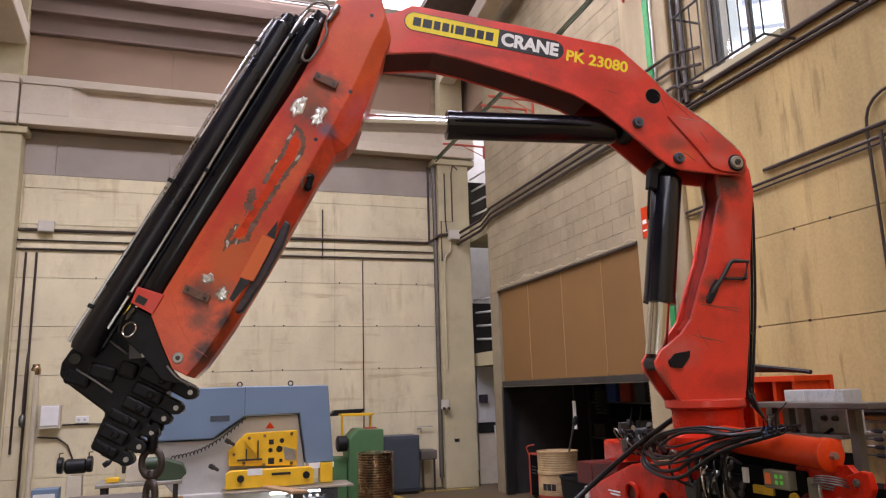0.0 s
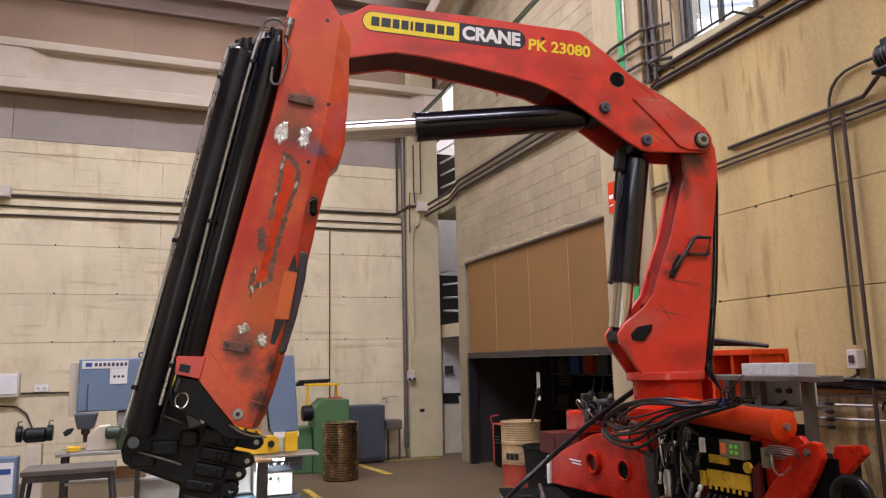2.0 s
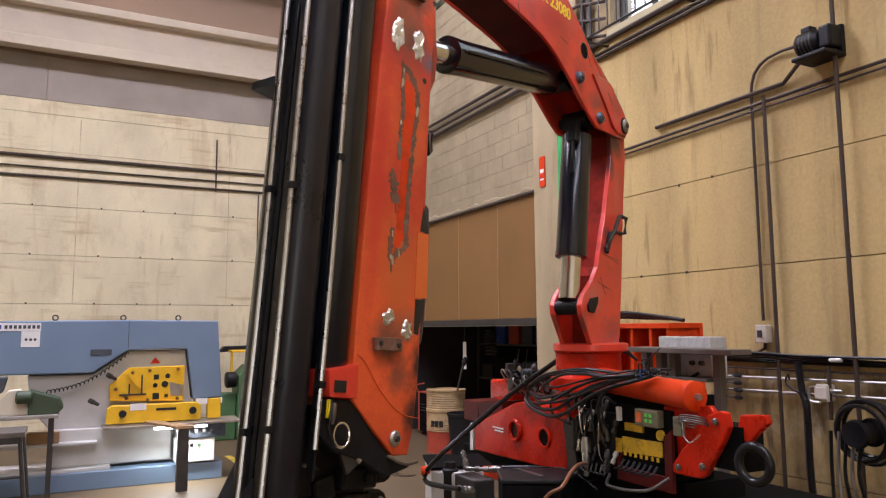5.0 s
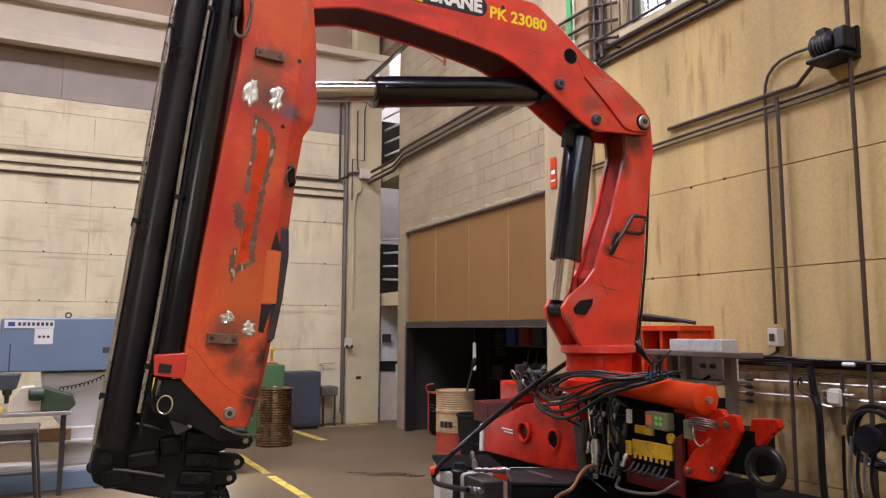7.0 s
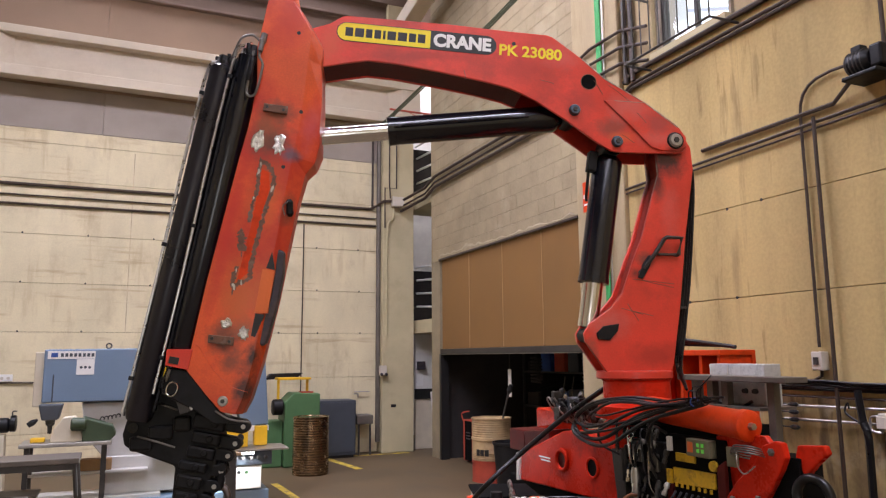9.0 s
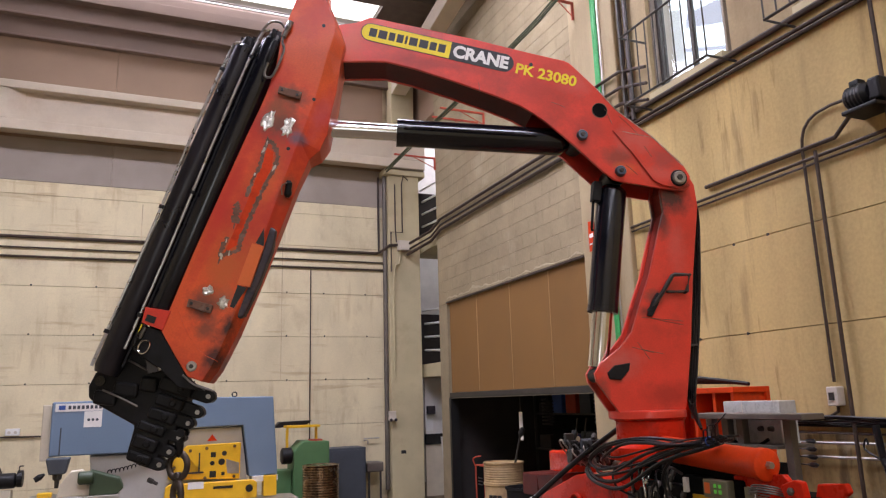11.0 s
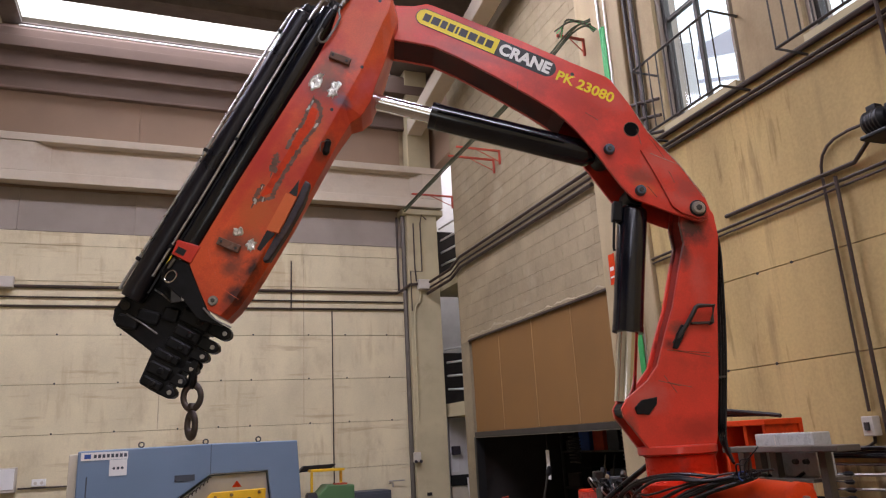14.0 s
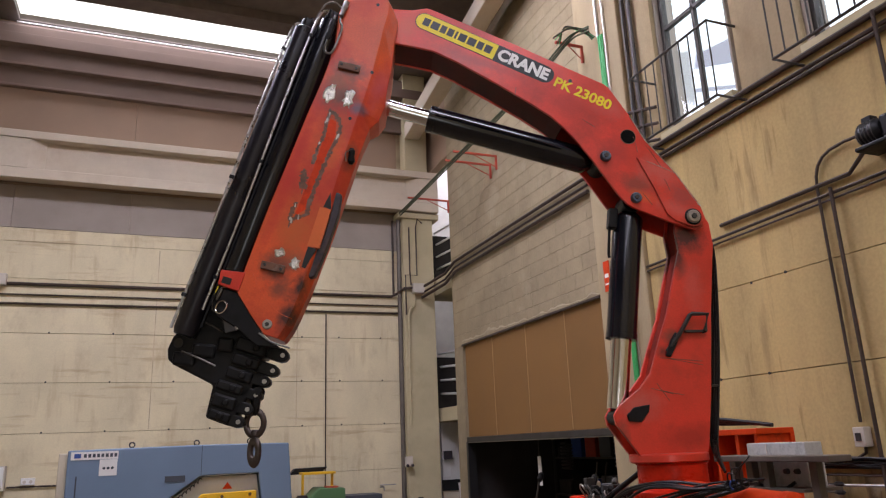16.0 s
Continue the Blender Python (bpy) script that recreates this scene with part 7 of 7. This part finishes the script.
for k in range(20):
    y, z = 3.46 + 0.40 * rnd.random(), 0.98 + 0.40 * rnd.random()
    ln = 0.05 + 0.08 * rnd.random()
    f = base_part("fitting", turned((BX - 0.02, y, z), (BX - 0.03 - 0.02 * rnd.random(), y + 0.01, z - ln), [(0, 0.012), (0.2, 0.018), (0.4, 0.018), (0.42, 0.012), (0.7, 0.012), (0.72, 0.017), (1, 0.015)], 8), ("chrome", "black_dirty", "dark_steel", "black", "steel")[k % 5], "hydraulic fitting", True)
for k in range(6):
    y = 3.55 + 0.045 * k
    base_part("lever", tube([(BX - 0.03, y, 0.97), (BX - 0.06, y - 0.01, 0.92), (BX - 0.09, y - 0.02, 0.93)], 0.006, 6), "dark_steel")
base_part("coupler", turned((BX - 0.05, 3.72, 1.12), (BX - 0.05, 3.72, 0.94), [(0, 0.022), (0.2, 0.03), (0.5, 0.03), (0.52, 0.018), (0.7, 0.024), (1, 0.015)], 12), "steel", "bright hose coupler", True)
# control frame near-black for the shade inside it
base_part("control_frame", prism([(3.02, 0.96), (3.48, 0.96), (3.5, 1.34), (3.05, 1.34)], "x", BX + 0.02, BX + 0.3), "black_steel_shade", "black control stand", bevel=0.01)
yel = base_part("control_plate", prism([(3.12, 1.075), (3.45, 1.065), (3.45, 1.155), (3.12, 1.16)], "x", BX + 0.008, BX + 0.022), "plate_yellow", "scuffed yellow control lever plate", bevel=0.005)
for k in range(7):
    base_part("control_lever", tube([(BX - 0.02, 3.13 + 0.045 * k, 1.03), (BX - 0.06, 3.13 + 0.045 * k, 0.99), (BX - 0.10, 3.135 + 0.045 * k, 0.985)], 0.007, 6), "black_dirty", "black control lever")
base_part("warning_plate", box(((BX + 0.006, 3.27, 1.195), (BX + 0.022, 3.42, 1.24))), "plate_yellow")
disp = base_part("display_box", box(((BX - 0.03, 3.11, 1.24), (BX + 0.03, 3.29, 1.335))), "olive", "olive grey display box with green lamps", bevel=0.006)
for a in range(2):
    for b in range(2):
        base_part("lamp", box(((BX - 0.034, 3.15 + 0.035 * a, 1.265 + 0.03 * b), (BX - 0.031, 3.17 + 0.035 * a, 1.285 + 0.03 * b))), "green_lamp", "green indicator", parent=disp)
base_part("white_label", box(((BX - 0.03, 3.42, 1.25), (BX - 0.01, 3.45, 1.33))), "white")
base_part("guard_bar", tube([(BX - 0.05, 3.5, 0.93), (BX - 0.14, 3.4, 0.89), (BX - 0.14, 3.1, 0.92), (BX - 0.08, 2.98, 1.0)], 0.009, 8), "pipe_dark", "bent steel guard bar", True)
rack = base_part("slew_cylinder", turned((BX + 0.08, 3.78, 1.475), (BX + 0.02, 2.86, 1.432), [(0, 0.074), (0.93, 0.076), (0.94, 0.082), (0.99, 0.082), (1, 0.07)], 28), "red_bright", "bright orange-red slewing rack cylinder", True)
base_part("cap_nut", turned((BX + 0.02, 2.865, 1.432), (BX + 0.018, 2.835, 1.431), [(0, 0.022), (1, 0.018)], 6), "steel", parent=rack)
arm_plate = base_part("folding_bracket", prism([(2.78, 1.345), (2.70, 1.375), (2.655, 1.37), (2.64, 1.30), (2.67, 1.24), (2.80, 1.04), (2.84, 1.015), (3.02, 1.01), (3.05, 1.04), (2.96, 1.15), (2.84, 1.25)], "x", BX, BX + 0.04), "red_base", "red folding bracket arm", bevel=0.008)
base_part("folding_bracket", prism([(2.62, 1.36), (2.47, 1.375), (2.455, 1.335), (2.52, 1.28), (2.58, 1.215), (2.645, 1.27)], "x", BX + 0.06, BX + 0.1), "red_base", "red folding bracket end", bevel=0.008)
base_part("back_plate", prism([(3.13, 1.36), (2.80, 1.39), (2.71, 1.30), (2.84, 1.10), (2.98, 1.0), (3.13, 1.0)], "x", BX + 0.042, BX + 0.08), "red_base", "dark red back plate", bevel=0.006)
base_part("bracket_core", box(((BX + 0.042, 2.6, 1.08), (BX + 0.2, 2.82, 1.3))), "black_steel_shade")
for y, z in ((2.72, 1.32), (2.82, 1.08), (2.99, 1.05)):
    base_part("bracket_bolt", turned((BX, y, z), (BX - 0.014, y, z), [(0, 0.02), (0.6, 0.02), (1, 0.012)], 6), "pipe_dark", parent=arm_plate)
base_part("thin_wire", tube([(BX - 0.03, 2.92, 1.30), (BX - 0.035, 2.91, 1.23), (BX - 0.04, 2.86, 1.20), (BX - 0.03, 2.80, 1.245)], 0.004, 5), "pipe_bright", "", True)
base_part("small_box", box(((BX - 0.03, 2.93, 1.22), (BX - 0.001, 2.99, 1.32))), "olive", "", bevel=0.004)
for k in range(4):
    base_part("coiled_wire", ring((BX - 0.02, 2.85, 1.325 - 0.012 * k), (0.3, 0.1, 1), 0.07 + 0.006 * k, 0.004, 22, 5), "pipe_dark", "thin coiled wire", True)
base_part("rubber_wheel", ring((BX + 0.04, 2.53, 1.135), (1, 0.1, 0), 0.086, 0.023, 32, 10), "rubber", "black rubber ring", True)

# hoses over the base
HOSES = [
    ([(2.90, 3.14, 1.54), (2.80, 3.53, 1.45), (2.77, 3.85, 1.29), (2.77, 4.10, 1.28), (2.79, 4.21, 1.36), (2.79, 4.03, 1.47), (2.81, 3.70, 1.53), (2.84, 3.42, 1.51), (2.92, 3.3, 1.5)], 0.015),
    ([(2.90, 3.12, 1.53), (2.79, 3.46, 1.42), (2.75, 3.79, 1.255), (2.75, 4.04, 1.25), (2.79, 4.24, 1.31), (2.92, 4.34, 1.40)], 0.015),
    ([(2.90, 3.18, 1.55), (2.80, 3.53, 1.48), (2.77, 3.82, 1.38), (2.77, 4.07, 1.34), (2.78, 4.18, 1.40), (2.79, 3.97, 1.50), (2.82, 3.64, 1.545), (2.9, 3.4, 1.53)], 0.012),
    ([(2.92, 3.14, 1.55), (2.81, 3.45, 1.50), (2.78, 3.67, 1.43), (2.76, 3.91, 1.33), (2.78, 4.09, 1.32), (2.9, 4.3, 1.38)], 0.011),
    ([(2.92, 3.15, 1.54), (2.80, 3.38, 1.515), (2.78, 3.59, 1.52), (2.78, 3.82, 1.50), (2.80, 4.05, 1.41), (2.92, 4.22, 1.34)], 0.012),
    ([(2.94, 3.10, 1.56), (2.82, 3.40, 1.47), (2.77, 3.72, 1.36), (2.76, 3.98, 1.31), (2.80, 4.18, 1.29), (2.95, 4.3, 1.25)], 0.010),
    ([(2.96, 3.08, 1.55), (2.83, 3.36, 1.49), (2.78, 3.65, 1.40), (2.77, 3.95, 1.36), (2.80, 4.16, 1.38), (2.92, 4.30, 1.46)], 0.009),
    ([(2.98, 3.05, 1.57), (2.84, 3.30, 1.545), (2.79, 3.62, 1.475), (2.78, 3.9, 1.42), (2.82, 4.12, 1.45), (2.95, 4.25, 1.52)], 0.008),
    ([(2.9, 3.4, 1.5), (2.86, 3.5, 1.40), (2.86, 3.56, 1.32), (2.9, 3.6, 1.26)], 0.012),
    ([(2.88, 3.9, 1.40), (2.82, 3.98, 1.33), (2.80, 3.93, 1.24), (2.88, 3.86, 1.18)], 0.009),
]
for pts, r in HOSES:
    base_part("hydraulic_hose", tube(pts, r * 0.78, 8), "rubber", "black hydraulic hose", True)
for k in range(4):
    base_part("cable_tie", ring((2.87 + 0.01 * k, 3.2 - 0.03 * k, 1.535 + 0.005 * k), (0.2, 1, -0.1), 0.024, 0.004, 14, 6), "blue_paint" if k == 1 else "rubber", "cable tie round the hoses")
    base_part("tie_end", tube([(2.87, 3.2 - 0.03 * k, 1.55), (2.84, 3.16 - 0.03 * k, 1.60 + 0.02 * (k % 2)), (2.83, 3.10 - 0.04 * k, 1.60 + 0.03 * k)], 0.004, 5), "rubber", "", True)
base_part("supply_hose", tube([(2.96, 4.05, 1.60), (2.78, 4.31, 1.386), (2.55, 4.54, 1.123), (2.32, 4.58, 0.94), (2.27, 4.73, 0.80), (2.26, 4.72, 0.73), (2.28, 4.50, 0.735), (2.31, 4.32, 0.75)], 0.018, 10), "rubber", "thick black supply hose", True)
base_part("brown_hose", tube([(2.92, 3.74, 0.95), (2.74, 3.60, 0.985), (2.5, 3.36, 1.0), (2.35, 3.24, 0.96), (2.29, 3.30, 0.90), (2.24, 3.38, 0.72), (2.2, 3.42, 0.4), (2.2, 3.4, 0.03)], 0.010, 8), "copper_hose", "brown rubber hose", True)
# rear pump group seen over the housing
base_part("pump_block", box(((3.15, 4.62, 1.28), (3.4, 4.95, 1.45))), "black_dirty", "greasy pump block", bevel=0.02)
base_part("red_tank", box(((3.25, 5.15, 1.18), (3.55, 5.5, 1.36))), "red_base", "", bevel=0.02)
for k in range(22):
    y, x, z = 4.46 + 0.48 * rnd.random(), 3.02 + 0.2 * rnd.random(), 1.30 + 0.2 * rnd.random()
    dx, dy, dz = (0.10 * (rnd.random() - 0.5) for _ in range(3))
    r = 0.012 + 0.014 * rnd.random()
    base_part("pump_fitting", turned((x - dx, y - dy, z - dz - 0.01), (x + dx, y + dy, z + dz + 0.02), [(0, r * 0.8), (0.2, r * 1.3), (0.5, r * 1.3), (0.52, r * 0.8), (0.8, r), (1, r)], 8), ("steel", "dark_steel", "black_dirty", "black_dirty", "pipe_dark")[k % 5], "", True)
for k in range(9):
    y, z = 4.46 + 0.05 * k, 1.34 + 0.08 * rnd.random()
    w = 0.06 + 0.08 * rnd.random()
    base_part("pipe_arc", tube([(3.10, y, z - 0.06), (3.03 - 0.03 * rnd.random(), y + 0.1 * w, z + 0.03), (3.02, y + 0.5 * w, z + 0.06), (3.04, y + w, z + 0.03), (3.12, y + 1.2 * w, z - 0.07)], 0.005 + 0.003 * rnd.random(), 6), ("dark_steel", "rubber", "steel")[k % 3], "", True)
for k in range(8):
    y, z = 4.46 + 0.42 * rnd.random(), 1.36 + 0.14 * rnd.random()
    a, b, c = (0.02 + 0.03 * rnd.random() for _ in range(3))
    base_part("valve_lump", box(((3.05 - a, y - b, z - c), (3.05 + a, y + b, z + c))), ("black_dirty", "dark_steel", "cabinet_dark")[k % 3], "", bevel=0.008)
base_part("valve_cover", box(((3.06, 4.60, 1.42), (3.16, 4.72, 1.49))), "cabinet_dark", "", bevel=0.01)
# trough darkened in colour for the shade inside it
base_part("trough", prism([(4.84, 1.13), (5.20, 1.02), (5.22, 1.20), (4.84, 1.24)], "x", BX + 0.03, BX + 0.3), "red_grease_shade", "open trough in shade-darkened red", bevel=0.006)
# stand
base_part("stand_beam", box(((2.98, 2.7, 0.70), (3.12, 5.5, 0.84)), ((3.32, 2.7, 0.70), (3.46, 5.5, 0.84))), "black_steel_shade", "black steel stand beams", bevel=0.01)
for y in (2.8, 5.3):
    for x in (2.98, 3.32):
        base_part("stand_leg", box(((x, y, 0.0), (x + 0.14, y + 0.14, 0.70))), "black_steel_shade", "black stand leg", bevel=0.008)
base_part("base_underside", box(((3.0, 3.0, 0.845), (3.45, 4.3, 0.95))), "black_steel_shade")
base_part("opening_rim", ring((BX - 0.006, 4.24, 1.045), (1, 0, 0), 0.064, 0.009, 28, 8), "red_base", "", True, parent=hous)
# surround: grime, with the shade of the control frame in the colour
base_part("control_surround", prism([(3.03, 0.90), (3.49, 0.90), (3.49, 1.06), (3.45, 1.06), (3.45, 0.98), (3.09, 0.98), (3.09, 1.20), (3.03, 1.24)], "x", BX - 0.005, BX + 0.018), "red_grease_shade", "grimy red control surround, darkened for shade", bevel=0.004)
base_part("yellow_tab", box(((BX + 0.004, 3.46, 1.02), (BX + 0.016, 3.52, 1.14))), "plate_yellow")
for k in range(7):
    base_part("yellow_tooth", box(((BX - 0.004, 3.14 + 0.045 * k, 1.05), (BX + 0.006, 3.153 + 0.045 * k, 1.072))), "plate_yellow")
base_part("round_decal", turned((BX + 0.01, 3.12, 1.2), (BX - 0.006, 3.12, 1.2), [(0, 0.03), (1, 0.028)], 16), "plate_yellow", "", True)
base_part("orange_key", box(((BX - 0.034, 3.235, 1.262), (BX - 0.031, 3.275, 1.318))), "orange", "orange key field", parent=disp)
# pipes and hoses crowded between the housing and the control stand
rp = random.Random(21)
for k in range(10):
    y, z = 3.50 + 0.34 * rp.random(), 1.18 + 0.22 * rp.random()
    dy, x = 0.08 * rp.random() - 0.04, BX - 0.03 - 0.05 * rp.random()
    base_part("bent_pipe", tube([(BX + 0.05, y, z + 0.05), (x, y + 0.01, z + 0.06 + 0.03 * rp.random()), (x - 0.01, y + dy, z - 0.04), (x + 0.01, y + dy * 1.6, z - 0.16), (BX + 0.03, y + dy * 1.8, z - 0.24)], 0.005 + 0.004 * rp.random(), 7), ("rubber", "chrome", "black", "pipe_dark", "rubber")[k % 5], "", True)
for y, z in ((3.70, 1.15), (3.55, 1.11)):
    base_part("valve_body", box(((BX - 0.02, y, z), (BX + 0.06, y + 0.09, z + 0.1))), "pipe_dark", "grey cast valve body", bevel=0.008)
# black box put between the parts where only shade lies
base_part("dark_recess", box(((BX + 0.06, 3.0, 1.28), (BX + 0.3, 3.9, 1.42))), "black_steel_shade")
# black block added behind the stand in place of the shaded void
base_part("underframe", box(((3.47, 2.66, 0.12), (3.95, 5.28, 0.82))), "black_steel_shade", "black block filling the shaded void under the stand", bevel=0.015)
for y in (2.9, 3.5, 4.1):
    base_part("stiffener", box(((2.985, y, 0.14), (3.04, y + 0.03, 0.70))), "black_steel_shade")


# ---- movement ----
CRANE_ANGLES = [(0, 170.77, 3.48, 24.69),
    (0.5, 171.29, 1.96, 22.33),
    (1, 171.31, 0.44, 20.31),
    (1.5, 171.26, -1.10, 17.67),
    (2, 170.97, -2.51, 15.17),
    (2.5, 170.77, -3.95, 12.79),
    (3, 174.00, -5.49, 12.20),
    (3.5, 185.37, -5.30, 11.63),
    (4, 194.57, -5.20, 10.90),
    (4.5, 202.04, -4.98, 10.76),
    (4.7, 204.40, -4.97, 10.70),
    (5, 206.80, -4.96, 10.80),
    (5.4, 206.90, -4.95, 11.00),
    (5.8, 202.70, -4.94, 11.20),
    (6.2, 195.60, -4.93, 11.50),
    (6.8, 184.60, -4.92, 11.75),
    (7, 180.89, -4.92, 11.81),
    (7.5, 172.72, -5.05, 12.18),
    (8, 165.06, -5.12, 12.66),
    (8.5, 163.36, -4.26, 12.69),
    (9, 162.45, -1.99, 12.64),
    (11.5, 163.05, 9.47, 12.87),
    (12, 163.58, 11.73, 12.86),
    (12.5, 163.59, 14.35, 12.47),
    (13, 163.32, 17.05, 11.55),
    (13.5, 163.76, 19.16, 10.15),
    (14, 163.26, 20.43, 8.01),
    (14.5, 163.25, 20.45, 5.50),
    (15, 162.93, 20.48, 3.11),
    (15.5, 163.21, 20.42, 0.60),
    (16, 162.88, 20.64, -2.07)]


def angles(t):
    """Slew, boom and knuckle angles in radians at t seconds."""
    rows = CRANE_ANGLES
    i = max(k for k in range(len(rows) - 1) if rows[k][0] <= t)
    a, b = rows[i], rows[i + 1]
    z = rows[max(i - 1, 0)]
    c = rows[min(i + 2, len(rows) - 1)]
    h = b[0] - a[0]
    s = (t - a[0]) / h
    out = []
    for k in (1, 2, 3):
        ma = (b[k] - z[k]) / (b[0] - z[0]) * h
        mb = (c[k] - a[k]) / (c[0] - a[0]) * h
        out.append(radians((2 * s ** 3 - 3 * s * s + 1) * a[k] + (s ** 3 - 2 * s * s + s) * ma + (-2 * s ** 3 + 3 * s * s) * b[k] + (s ** 3 - s * s) * mb))
    return out


def flat(r, z, angle):
    """A pose in the crane's upright plane: r outwards, z up, turned by angle."""
    return Matrix.Translation((r, 0, z)) @ Matrix.Rotation(-angle, 4, "Y")


def turn2(p, a):
    return p[0] * math.cos(a) - p[1] * math.sin(a), p[0] * math.sin(a) + p[1] * math.cos(a)


def motions():
    moving = {o: [] for o in (column, boom, arm, tip, chain, lift, lift_rod, bend, bend_rod)}
    times = [k * 0.25 for k in range(65)]
    for t in times:
        th, ph, ps = angles(t)
        slew = Matrix.Rotation(th, 4, "Z")
        moving[column].append((t, slew))
        moving[boom].append((t, slew @ flat(PIVOT_R, PIVOT_Z, ph)))
        def on_boom(p):
            q = turn2(p, ph)
            return PIVOT_R + q[0], PIVOT_Z + q[1]
        knee = on_boom(KNEE)
        def on_arm(p):
            q = turn2(p, ph + ps)
            return knee[0] + q[0], knee[1] + q[1]
        moving[arm].append((t, slew @ flat(*knee, ph + ps)))
        moving[tip].append((t, slew @ flat(*knee, ph + ps)))
        c = on_arm(CHAIN_AT)
        moving[chain].append((t, slew @ Matrix.Translation((c[0], 0.14, c[1]))))
        for top, foot, barrel, shaft in ((on_boom(LIFT_PIN), LIFT_FOOT, lift, lift_rod), (on_boom(KN_PIN), on_arm(KN_EYE), bend, bend_rod)):
            d = (foot[0] - top[0], foot[1] - top[1])
            a = math.atan2(d[0], -d[1])      # the barrel hangs along its own -z
            moving[barrel].append((t, slew @ Matrix.Translation((top[0], 0, top[1])) @ Matrix.Rotation(-a, 4, "Y")))
            moving[shaft].append((t, slew @ Matrix.Translation((foot[0], 0, foot[1])) @ Matrix.Rotation(-a, 4, "Y")))
    for ob, rows in moving.items():
        walk(ob, rows)


motions()
